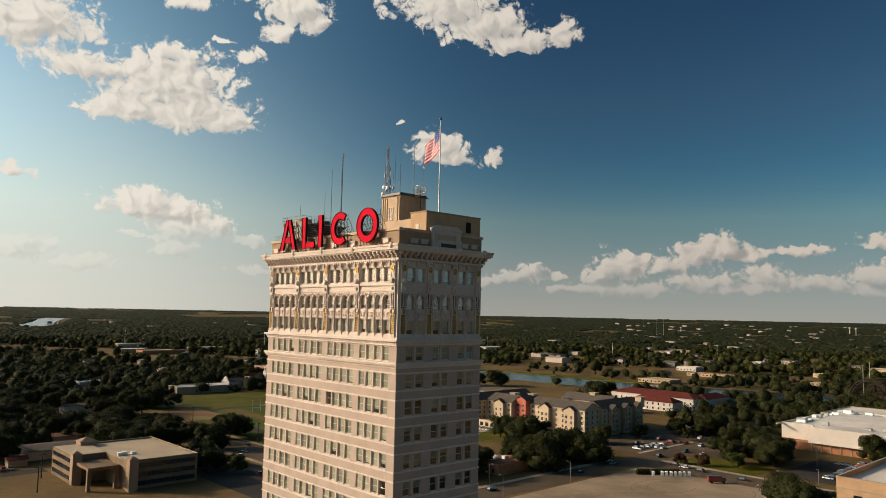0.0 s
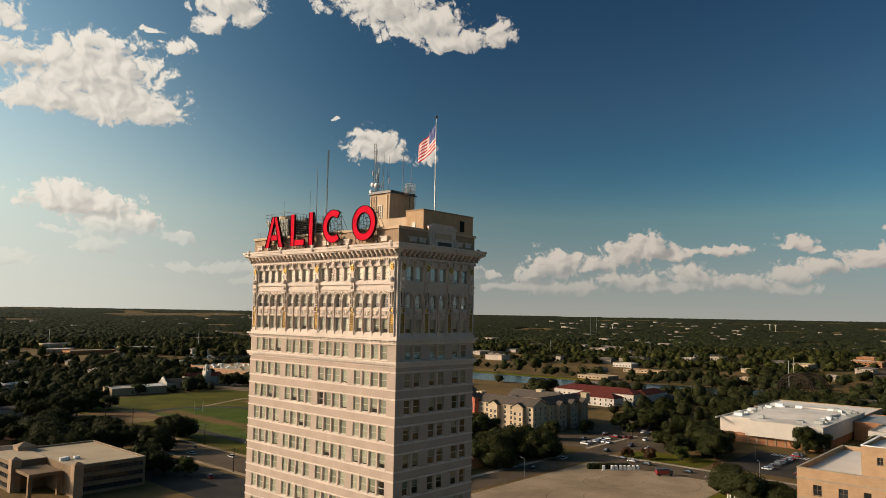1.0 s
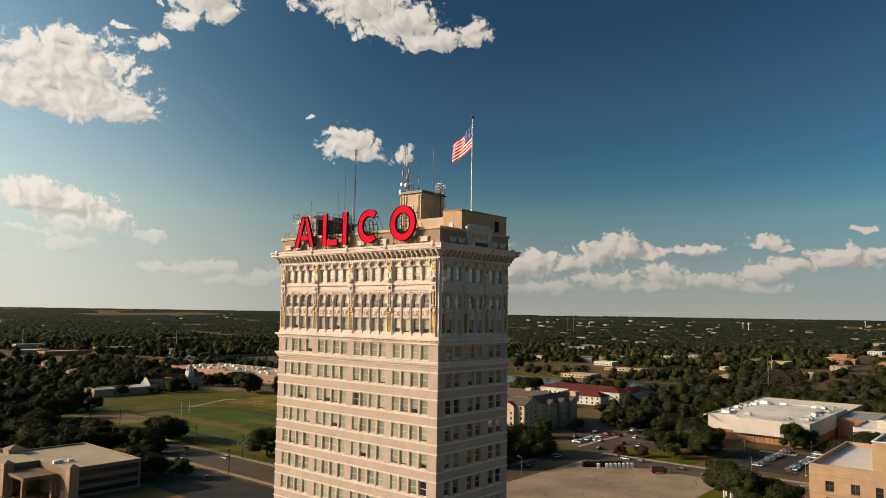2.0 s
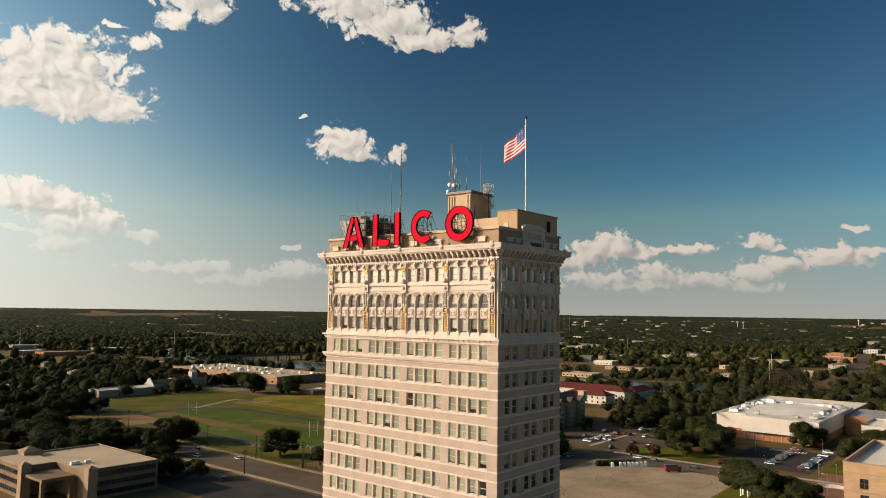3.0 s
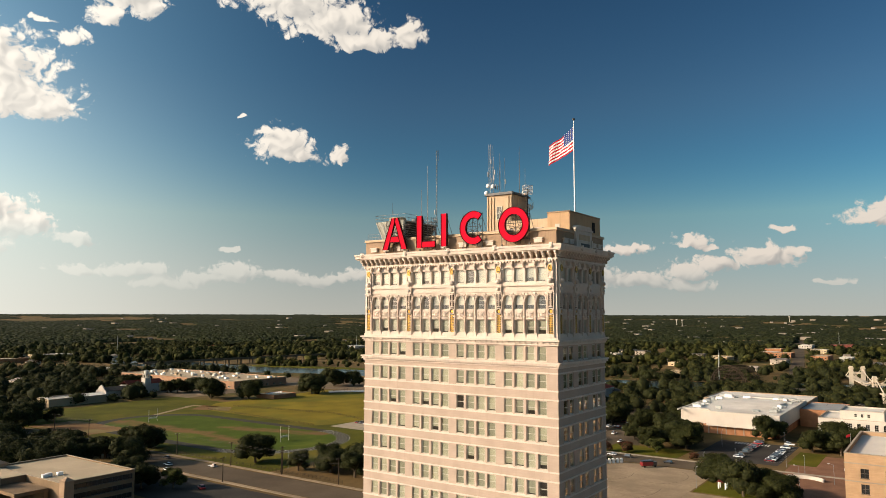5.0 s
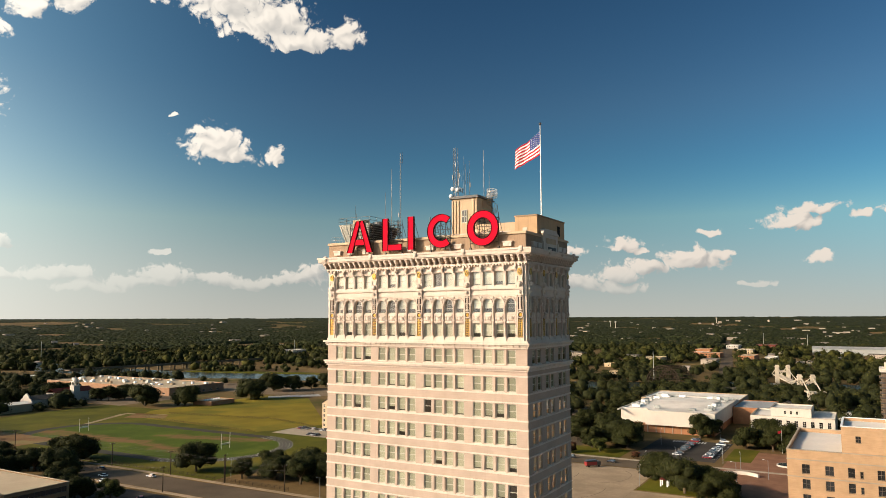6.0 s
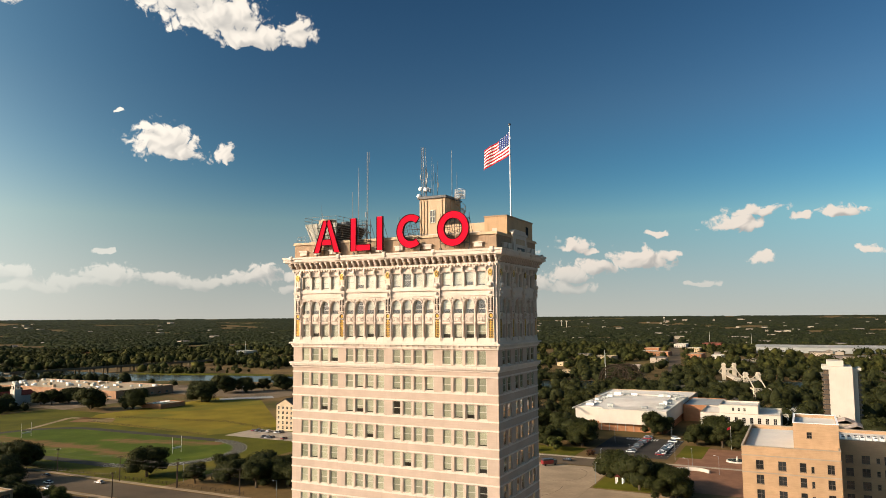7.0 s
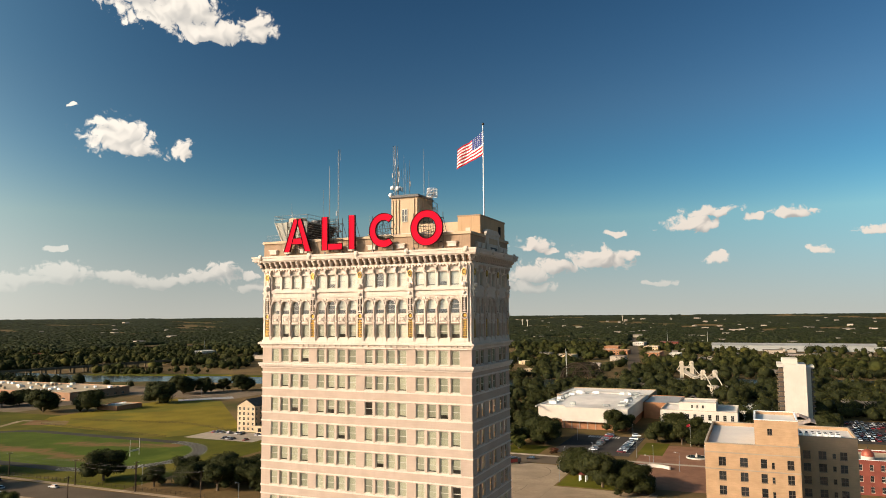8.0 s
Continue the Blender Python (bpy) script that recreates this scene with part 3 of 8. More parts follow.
def window(side, u, z, arched=False, open_low=False):
    w = part("window", SASHES[arched], tower, "", face_pose(side, u, z, -0.14 if z > 70.0 else 0.0))
    part("sill", SILL, w)
    part("pane", PANES[(arched, 0)], w).visible_shadow = False
    if not arched:
        part("pane", PANES[(False, 1)], w).visible_shadow = False
    if arched:
        if dice.random() < 0.75:
            part("blind", ARCH_BLIND, w)
    elif open_low:
        part("blind", BLINDS[2], w)
    elif dice.random() < (0.97 if side == "west" else 0.88):
        part("blind", dice.choice(PALE_BLINDS if z > 70.0 else BLINDS[:1] * 8 + BLINDS[1:2] * 4 + BLINDS[2:3] if side == "west" else BLINDS), w)


ARCH_SILL, LOW_SILL, ATTIC_SILL = 74.6, 70.72, 78.95
NEAR_ROWS = [W19_SILL] + ROWS_PLAIN[:6]
for side in ("west", "south"):
    for i, c in enumerate(columns(side)):
        for z in NEAR_ROWS + [ATTIC_SILL]:
            window(side, c, z)
        window(side, c, LOW_SILL, False, side == "west" and i in (0, 1))
        window(side, c, ARCH_SILL, True)
rest_sash, rest_glass, rest_blind = Shape(), Shape(), Shape()


def joined(target, mesh, m):
    target.add([m @ v.co for v in mesh.vertices], [tuple(p.vertices) for p in mesh.polygons])


for side in SIDES:
    for c in columns(side):
        for z in (ROWS_PLAIN[6:] if side in ("west", "south") else [W19_SILL, ATTIC_SILL, LOW_SILL] + ROWS_PLAIN):
            m = face_pose(side, c, z)
            joined(rest_sash, SASHES[False], m), joined(rest_glass, PANES[(False, 0)], m), joined(rest_glass, PANES[(False, 1)], m)
            joined(rest_blind, dice.choice(BLINDS[:2] * 3 + BLINDS), m)
        if side in ("east", "north"):
            m = face_pose(side, c, ARCH_SILL)
            joined(rest_sash, SASHES[True], m), joined(rest_glass, PANES[(True, 0)], m), joined(rest_blind, ARCH_BLIND, m)
part("lower_window_frames", rest_sash.mesh("lower_window_frames", SASH), tower, kind="stuff")
part("lower_window_panes", rest_glass.mesh("lower_window_panes", PANE), tower, kind="stuff").visible_shadow = False
part("lower_window_blinds", rest_blind.mesh("lower_window_blinds", BLIND), tower, kind="stuff")

# belt courses under the ornate storeys
for lo, hi, out in ((65.55, 65.85, 0.18), (65.85, 66.2, 0.42), (66.2, 66.45, 0.55), (69.0, 69.3, 0.20), (69.3, 69.62, 0.34), (69.62, 69.9, 0.62), (69.9, 70.3, 0.12)):
    belt = Shape()
    ring(belt, lo, hi, out)
    part("belt_course", belt.mesh("belt_course", TERRACOTTA), tower, "projecting cream belt course")
STUD = Shape().ball((0, -0.34, 0), (0.16, 0.14, 0.16), 6, 4).mesh("stud", TERRACOTTA, smooth=True)
for side in SIDES[:2]:
    u0, u1 = (0.0, D) if side == "west" else (0.0, W)
    k = int((u1 - u0) / 1.02)
    for i in range(k + 1):
        part("stud", STUD, tower, "", face_pose(side, u0 + 0.2 + (u1 - u0 - 0.4) * i / k, 69.45))
leaves = Shape()
for side in SIDES:
    u0, u1 = (0.0, D) if side in ("west", "east") else (0.0, W)
    k = int((u1 - u0) / 0.55)
    for i in range(k):
        u = u0 + (i + 0.5) * (u1 - u0) / k
        fbox(leaves, side, u - 0.2, u + 0.2, 0.4, 0.5, 65.9, 66.18)
part("belt_leaves", leaves.mesh("belt_leaves", TERRACOTTA), tower, kind="stuff")


# the two-storey arcade and the attic
def arch_panel(s, side, c, half, r, z_spring, z_top, deep=0.55):
    """Wall over one arched opening."""
    m, k = face_map(side), 12
    for i in range(k):
        a, b = math.pi * i / k, math.pi * (i + 1) / k
        pts = [(c + r * math.cos(a), z_spring + r * math.sin(a)), (c + r * math.cos(b), z_spring + r * math.sin(b))]
        ua, ub = [c + half * max(-1, min(1, 1.0 - 2.0 * t / k)) for t in (i, i + 1)]
        s.add([m(pts[0][0], 0, pts[0][1]), m(pts[1][0], 0, pts[1][1]), m(ub, 0, z_top), m(ua, 0, z_top)], [(0, 1, 2, 3)])
        s.add([m(pts[0][0], 0, pts[0][1]), m(pts[1][0], 0, pts[1][1]), m(pts[1][0], -deep, pts[1][1]), m(pts[0][0], -deep, pts[0][1])], [(0, 1, 2, 3)])
    for g in (-1, 1):
        e, w = c + g * half, c + g * r
        s.add([m(e, 0, z_spring), m(w, 0, z_spring), m(e, 0, z_top)], [(0, 1, 2)])


def ring_arch(s, side, c, r, z, d0, d1, thick, k=12, full=False):
    m = face_map(side)
    n = 2 * k if full else k
    p, f = [], []
    for i in range(n + 1):
        a = math.pi * i / k
        for rr, d in ((r, d0), (r, d1), (r + thick, d1), (r + thick, d0)):
            p.append(m(c + rr * math.cos(a), d, z + rr * math.sin(a)))
    for i in range(n):
        q = 4 * i
        f += [(q + j, q + (j + 1) % 4, q + 4 + (j + 1) % 4, q + 4 + j) for j in range(4)]
    s.add(p, f)


SPRING = ARCH_SILL + 2.25 - WIN_W / 2
for side in SIDES:
    wall, trims, shafts = Shape(), Shape(), Shape()
    u0, u1 = span(side)
    starts, count, step = BAYS[side]
    cols = columns(side)
    edges = [u0] + [e for c in cols for e in (c - WIN_W / 2, c + WIN_W / 2)] + [u1]
    fbox(wall, side, u0, u1, -0.55, 0.0, 69.2, LOW_SILL)
    fbox(wall, side, u0, u1, -0.55, -0.02, LOW_SILL + WIN_H, ARCH_SILL)
    fbox(wall, side, u0, u1, -0.55, 0.0, 77.3, ATTIC_SILL)
    fbox(wall, side, u0, u1, -0.55, 0.0, ATTIC_SILL + WIN_H, 82.3)
    for a, b in zip(edges[::2], edges[1::2]):
        fbox(wall, side, a, b, -0.55, 0.0, LOW_SILL, LOW_SILL + WIN_H)
        fbox(wall, side, a, b, -0.55, 0.0, ARCH_SILL, SPRING)
        fbox(wall, side, a, b, -0.55, 0.0, ATTIC_SILL, ATTIC_SILL + WIN_H)
    gaps = [u0] + [e for b in starts for e in (b - step / 2, b + step * (count - 0.5))] + [u1]
    for a, b in zip(gaps[::2], gaps[1::2]):
        fbox(wall, side, a, b, -0.55, 0.0, SPRING, 77.3)
    for b in starts:
        first, last = b - step / 2, b + step * (count - 0.5)
        for j in range(count):
            c = b + step * j
            arch_panel(wall, side, c, step / 2, WIN_W / 2, SPRING, 77.3)
            # stepped arch mouldings with a hood over them
            ring_arch(trims, side, c, WIN_W / 2 + 0.01, SPRING, 0.0, 0.10, 0.10, 14)
            ring_arch(trims, side, c, WIN_W / 2 + 0.11, SPRING, 0.0, 0.20, 0.11, 14)
            ring_arch(trims, side, c, WIN_W / 2 + 0.27, SPRING + 0.06, 0.0, 0.13, 0.07, 14)
            m = face_map(side)
            # carved panel under the arched window: raised frame, round boss, corner leaves
            z0, z1 = LOW_SILL + WIN_H + 0.12, ARCH_SILL - 0.16
            mid = (z0 + z1) / 2
            fbox(trims, side, c - 0.66, c + 0.66, -0.02, 0.06, z0, z1)
            for q0, q1 in ((z0, z0 + 0.11), (z1 - 0.11, z1)):
                fbox(trims, side, c - 0.7, c + 0.7, 0.06, 0.17, q0, q1)
            x, y, z = m(c, 0.05, mid)
            trims.ball((x, y, z), (0.17, 0.33, 0.37) if side in ("west", "east") else (0.33, 0.17, 0.37), 10, 6)
            ring_arch(trims, side, c, 0.36, mid, 0.06, 0.16, 0.07, 8, True)
            for g in (-0.5, 0.5):
                for h in (-0.28, 0.28):
                    x, y, z = m(c + g, 0.08, mid + h)
                    trims.ball((x, y, z), (0.12, 0.12, 0.16), 6, 4)
            # attic window surround
            fbox(trims, side, c - WIN_W / 2 - 0.12, c + WIN_W / 2 + 0.12, 0.0, 0.10, ATTIC_SILL + WIN_H + 0.02, ATTIC_SILL + WIN_H + 0.16)
            fbox(trims, side, c - WIN_W / 2 - 0.16, c + WIN_W / 2 + 0.16, 0.0, 0.18, ATTIC_SILL + WIN_H + 0.16, ATTIC_SILL + WIN_H + 0.26)
        # slender columns between the windows, each with base, band and capital
        for j in range(count + 1):
            c = b + step * (j - 0.5)
            m = face_map(side)
            fbox(trims, side, c - 0.24, c + 0.24, 0.0, 0.14, 70.3, 70.95)
            shafts.tube(m(c, 0.05, 70.95), m(c, 0.05, SPRING - 0.32), 0.19, 0.17, 8)
            fbox(trims, side, c - 0.22, c + 0.22, 0.0, 0.22, 73.35, 73.55)
            trims.tube(m(c, 0.06, SPRING - 0.42), m(c, 0.06, SPRING - 0.1), 0.17, 0.26, 8)
            fbox(trims, side, c - 0.29, c + 0.29, 0.0, 0.27, SPRING - 0.1, SPRING + 0.05)
            fbox(trims, side, c - 0.2, c + 0.2, 0.0, 0.09, ATTIC_SILL - 0.1, ATTIC_SILL + WIN_H - 0.2)
            fbox(trims, side, c - 0.27, c + 0.27, 0.0, 0.18, ATTIC_SILL + WIN_H - 0.2, ATTIC_SILL + WIN_H + 0.0)
        # carved sprigs between the arch heads
        for j in range(count + 1):
            x, y, z = face_map(side)(b + step * (j - 0.5), 0.08, 77.05)
            trims.ball((x, y, z), (0.15, 0.15, 0.2), 6, 4)
        # moulded frieze and sill of the bay
        fbox(trims, side, first, last, 0.0, 0.14, 77.42, 77.62)
        fbox(trims, side, first, last, 0.0, 0.24, 78.3, 78.62)
        fbox(trims, side, first, last, 0.0, 0.1, 78.62, ATTIC_SILL - 0.14)
    part("upper_wall", wall.mesh("upper_wall", TERRACOTTA), tower, "cream terracotta wall with arches")
    part("carved_trim", trims.mesh("carved_trim", TERRACOTTA), tower, "carved cream arches, capitals and panels", kind="stuff")
    part("column_shafting", shafts.mesh("column_shafting", SHAFT_CLAY), tower, "pinkish clay column shafts", kind="stuff")


GOLD_BACK = Shape().box(-0.42, 0.42, -0.115, -0.06, 0.0, 6.5).mesh("mosaic_ground", DARK_RELIEF)
us = [-0.40, -0.345, -0.155, -0.10, 0.10, 0.155, 0.345, 0.40]
zs = [0.1 + 0.27 * j + d for j in range(11) for d in (0.0, 0.055)]
GOLD_GRID = Shape().lattice(us, zs, lambda i, j: i % 2 == 0 or j % 2 == 0, -0.17, -0.116).welded().mesh("gold_panel", GOLD_TILE)
GOLD_DISC = Shape().tube((0, -0.116, 0), (0, -0.2, 0), 0.3, 0.2, 10).mesh("gold_disc", GOLD_TILE)
TWIST = Shape()
for i in range(26):
    a0, z0 = i * 0.95, i * 0.098
    for g in (0.0, math.pi):
        TWIST.ball((0.09 * math.cos(a0 + g), -0.2 + 0.07 * math.sin(a0 + g), z0), (0.12, 0.11, 0.075), 6, 4)
TWIST = TWIST.mesh("twisted_column", TERRACOTTA)
MEDAL_BACK = Shape().prism([(0.36 * math.cos(a * math.pi / 9), 0.55 * math.sin(a * math.pi / 9)) for a in range(18)], 0.0, 0.06).moved(lambda x, y, z: (x, -0.29 - z, y)).mesh("medallion_back", DARK_RELIEF)
MEDAL = Shape()
rim = [[(r * math.cos(a * math.pi / 9), y, r * 1.5 * math.sin(a * math.pi / 9)) for a in range(18)] for r, y in ((0.27, -0.36), (0.27, -0.42), (0.36, -0.42), (0.36, -0.36))]
MEDAL.add([q for line in rim for q in line], [(18 * k + i, 18 * k + (i + 1) % 18, 18 * ((k + 1) % 4) + (i + 1) % 18, 18 * ((k + 1) % 4) + i) for k in range(4) for i in range(18)])
MEDAL.box(-0.13, -0.05, -0.40, -0.355, -0.22, 0.22).box(0.05, 0.13, -0.40, -0.355, -0.22, 0.22).box(-0.05, 0.05, -0.40, -0.355, -0.05, 0.05)
MEDAL = MEDAL.mesh("medallion", GOLD_TILE)


def pilaster(side, c, w=1.05):
    """A giant order pilaster: gold mosaic foot, ring, twisted column on a dark ground, capital, attic cartouche."""
    m = face_map(side)
    s = Shape()
    fbox(s, side, c - w / 2 - 0.05, c + w / 2 + 0.05, 0.0, 0.26, 70.3, 70.62)
    fbox(s, side, c - w / 2, c + w / 2, 0.0, 0.22, 70.62, 70.8)
    for g in (-1, 1):
        fbox(s, side, *sorted((c + g * w / 2, c + g * (w / 2 - 0.1))), 0.0, 0.24, 70.8, 77.3)
    ring_arch(s, side, c, 0.40, 74.3, 0.1, 0.36, 0.13, 10, True)
    for z in (74.95, 77.05):
        fbox(s, side, c - 0.3, c + 0.3, 0.1, 0.36, z, z + 0.2)
    fbox(s, side, c - w / 2 - 0.12, c + w / 2 + 0.12, 0.0, 0.42, 77.3, 77.5)
    fbox(s, side, c - w / 2 - 0.02, c + w / 2 + 0.02, 0.0, 0.34, 77.5, 78.25)
    fbox(s, side, c - w / 2 - 0.15, c + w / 2 + 0.15, 0.0, 0.48, 78.25, 78.45)
    fbox(s, side, c - w / 2 - 0.08, c + w / 2 + 0.08, 0.0, 0.4, 78.45, 78.62)
    fbox(s, side, c - w / 2, c + w / 2, 0.0, 0.28, 78.62, 82.3)
    for z, r in ((79.05, 0.44), (77.85, 0.3), (82.05, 0.26)):
        x, y, zz = m(c, 0.34, z)
        s.ball((x, y, zz), (r, r, r), 10, 7)
    for g in (-0.4, 0.4):
        for z in (79.75, 80.1, 81.75):
            x, y, zz = m(c + g, 0.28, z)
            s.ball((x, y, zz), (0.14, 0.14, 0.18), 6, 4)
    p = part("pilaster", s.mesh("pilaster", TERRACOTTA), tower, "cream pilaster with gold mosaic and medallions")
    part("mosaic_ground", GOLD_BACK, p, "dark bronze ground of the mosaic", face_pose(side, c, 70.8))
    part("gold_panel", GOLD_GRID, p, "gold mosaic lattice panel", face_pose(side, c, 70.8))
    part("gold_disc", GOLD_DISC, p, "round gold boss", face_pose(side, c, 74.3))
    part("twisted_column", TWIST, p, "", face_pose(side, c, 75.1, 0.0))
    part("medallion_ground", MEDAL_BACK, p, "dark oval ground", face_pose(side, c, 81.0))
    part("medallion", MEDAL, p, "gold oval medallion", face_pose(side, c, 81.0))


for side in SIDES:
    for c in ([0.98, 10.25, 19.35, 28.45, 37.72] if side in ("west", "east") else [0.98, 6.4, 11.9, 17.32]):
        pilaster(side, c)

# main cornice: bed mould, brackets, corona
for lo, hi, out in ((82.3, 82.62, 0.28), (83.62, 83.8, 1.2), (83.8, 84.32, 1.42), (84.32, 84.62, 1.55)):
    cornice = Shape()
    ring(cornice, lo, hi, out)
    part("cornice", cornice.mesh("cornice", TERRACOTTA), tower, "deep cream cornice moulding")
part("cornice_deck", Shape().box(0.3, W - 0.3, 0.3, D - 0.3, 84.0, 84.6).mesh("cornice_deck", TERRACOTTA), tower)
BRACKET = Shape()
for y0, z0, z1 in ((-1.12, 83.34, 83.62), (-0.9, 83.08, 83.34), (-0.55, 82.7, 83.08)):
    BRACKET.box(-0.2, 0.2, y0, 0.0, z0 - 83.0, z1 - 83.0)
BRACKET.ball((0, -1.1, 0.42), (0.16, 0.1, 0.17), 8, 5)
BRACKET.ball((0, -0.6, -0.2), (0.16, 0.14, 0.2), 8, 5)
BRACKET = BRACKET.mesh("bracket", TERRACOTTA)
DENTIL = Shape().box(-0.12, 0.12, -0.42, 0.0, -0.12, 0.12).mesh("dentil", TERRACOTTA)
CONSOLE = Shape().box(-0.17, 0.17, -0.55, 0.0, 0.75, 1.05).box(-0.15, 0.15, -0.4, 0.0, 0.35, 0.75).ball((0, -0.42, 0.62), (0.18, 0.2, 0.24), 8, 5).ball((0, -0.22, 0.2), (0.14, 0.16, 0.2), 8, 5).mesh("console", TERRACOTTA)
back_brackets = Shape()
for side in SIDES:
    u0, u1 = (-0.2, D + 0.2) if side in ("west", "east") else (-0.2, W + 0.2)
    k = round((u1 - u0) / 1.1)
    for i in range(k + 1):
        u = u0 + (u1 - u0) * i / k
        m = face_pose(side, u, 83.0)
        if side in ("west", "south"):
            part("bracket", BRACKET, tower, "", m)
        else:
            joined(back_brackets, BRACKET, m)
        if i < k and side in ("west", "south"):
            # glazed panel with a rosette between two brackets; its brown carries the gap's shade
            gap = (u1 - u0) / k
            panel = Shape()
            fbox(panel, side, u + 0.21, u + gap - 0.21, 0.0, 0.06, 82.64, 83.6)
            part("frieze_panel", panel.mesh("frieze_panel", FRIEZE_CLAY), tower, "brown glazed frieze panel, darkened for the shaded gap")
            x, y, z = face_map(side)(u + gap / 2, 0.08, 83.15)
            part("rosette", Shape().ball((x, y, z), (0.13, 0.13, 0.15), 7, 4).mesh("rosette", TERRACOTTA), tower)
            for q in (0.25, 0.75):
                part("dentil", DENTIL, tower, "", face_pose(side, u + gap * q, 82.18))
for side in ("west", "south"):
    starts, count, step = BAYS[side]
    for b in starts:
        for j in range(count + 1):
            part("console", CONSOLE, tower, "", face_pose(side, b + step * (j - 0.5), 81.1))
part("rear_brackets", back_brackets.mesh("rear_brackets", TERRACOTTA), tower, kind="stuff")
BOSS = Shape().ball((0, -1.45, 0), (0.42, 0.3, 0.46), 9, 6).box(-0.3, 0.3, -1.62, -1.3, -0.25, 0.45).mesh("cornice_boss", TERRACOTTA, smooth=False)
for side in SIDES[:2]:
    for c in ([0.2, 10.25, 19.35, 28.45, 38.4] if side == "west" else [6.4, 11.9, 17.6]):
        part("cornice_boss", BOSS, tower, "", face_pose(side, c, 84.4))

# roof parapet with capped blocks
parapet = Shape()
for x0, x1, y0, y1 in ((0.0, 0.5, 0.0, D), (W - 0.5, W, 0.0, D), (0.5, W - 0.5, 0.0, 0.5), (0.5, W - 0.5, D - 0.5, D)):
    parapet.box(x0, x1, y0, y1, 84.62, 86.9)
part("parapet", parapet.mesh("parapet", ROOF_STUCCO_DULL), tower, "brown stucco roof parapet")
coping = Shape()
for x0, x1, y0, y1 in ((-0.22, 0.7, -0.22, D + 0.22), (W - 0.7, W + 0.22, -0.22, D + 0.22), (0.7, W - 0.7, -0.22, 0.7), (0.7, W - 0.7, D - 0.7, D + 0.22)):
    coping.box(x0, x1, y0, y1, 86.9, 87.12)
    coping.box(x0 + 0.08, x1 - 0.08, y0 + 0.08, y1 - 0.08, 87.12, 87.32)
part("coping", coping.mesh("coping", ROOF_STUCCO), tower, "pale coping")
deck = Shape().box(0.5, W - 0.5, 0.5, D - 0.5, 84.62, 85.6)
part("roof_deck", deck.mesh("roof_deck", ROOF_FELT), tower, "grey felt roof")
BLOCK = Shape().box(-0.7, 0.7, -0.35, 0.0, -0.35, 0.25).box(-0.85, 0.85, -0.45, 0.0, 0.25, 0.42).mesh("parapet_block", TERRACOTTA)
for side, us in (("west", [3.0, 11.9, 14.0, 17.2, 21.0, 24.2, 30.4, 33.6, 36.6]), ("south", [2.9, 5.0, 14.0, 16.2])):
    for u in us:
        part("parapet_block", BLOCK, tower, "", face_pose(side, u, 85.4))

# rooftop house at the corner, with a pedimented tablet on the front
house = thing("rooftop_house", "flat-roofed tan stucco rooftop house on the tower", "rooftop house", (0, 0, 85.6))
s = Shape().box(6.0, 18.45, 0.55, 4.5, 0.0, 4.85)
part("wall", s.mesh("wall", HOUSE_STUCCO), house)
s = Shape()
for a in ((5.92, 18.52, 0.46, 0.75), (5.92, 18.52, 4.3, 4.58), (5.92, 6.2, 0.75, 4.3), (18.24, 18.52, 0.75, 4.3)):
    s.box(*a, 4.85, 5.08)
part("roof_edge", s.mesh("roof_edge", ROOF_STUCCO_DULL), house)
part("vent_door", Shape().box(15.0, 16.1, 0.47, 0.56, 2.2, 4.0).mesh("vent_door", BLACK_EDGE), house, "dark louvred door")
part("hatch", Shape().box(5.92, 6.01, 2.3, 3.1, 1.9, 3.0).mesh("hatch", SASH), house, "small pale wall hatch")
tablet = thing("parapet_tablet", "cream terracotta pediment tablet on the parapet", "tablet", (0, 0, 84.62))
s = Shape()
s.box(6.5, 13.1, -0.25, 0.0, 0.0, 2.9)
s.box(6.3, 13.3, -0.4, 0.0, 2.9, 3.25)
s.add([(6.6, y, 3.25) for y in (-0.35, 0.5)] + [(13.0, y, 3.25) for y in (-0.35, 0.5)] + [(7.4, y, 3.75) for y in (-0.35, 0.5)] + [(12.2, y, 3.75) for y in (-0.35, 0.5)],
      [(0, 2, 6, 4), (1, 5, 7, 3), (4, 6, 7, 5), (0, 4, 5, 1), (2, 3, 7, 6)])
s.box(7.3, 12.3, -0.33, -0.25, 1.1, 2.5)
for a in (6.55, 12.6):
    s.box(a, a + 0.5, -0.4, -0.25, 0.0, 1.6)
part("slab", s.mesh("slab", TERRACOTTA), tablet)
# thin dark plate on the slab face; a recess's shade put into colour
part("recess", Shape().box(8.6, 12.0, -0.28, -0.251, 0.25, 0.85).mesh("recess", DARK_RELIEF), tablet, "dark plate painted as a shaded recess")
part("panel", Shape().box(7.7, 11.9, -0.37, -0.331, 1.35, 2.25).mesh("panel", ROOF_STUCCO), tablet)

# stair tower with ribs, window, cap and a ringed ladder
stair = thing("roof_stair_tower", "tall ribbed tan stair tower on the roof", "stair tower", (0, 0, 85.6))
x0, x1, y0, y1, top = 12.0, 18.2, 14.6, 19.8, 9.9
part("wall", Shape().box(x0, x1, y0, y1, 0.0, top).mesh("wall", ROOF_STUCCO), stair)
for i in range(9):
    y = y0 + 0.15 + (y1 - y0 - 0.3) * i / 8
    if 2 <= i <= 5:
        continue
    part("rib", Shape().box(x0 - 0.16, x0, y - 0.13, y + 0.13, 3.3, top - 0.35).mesh("rib", ROOF_STUCCO), stair)
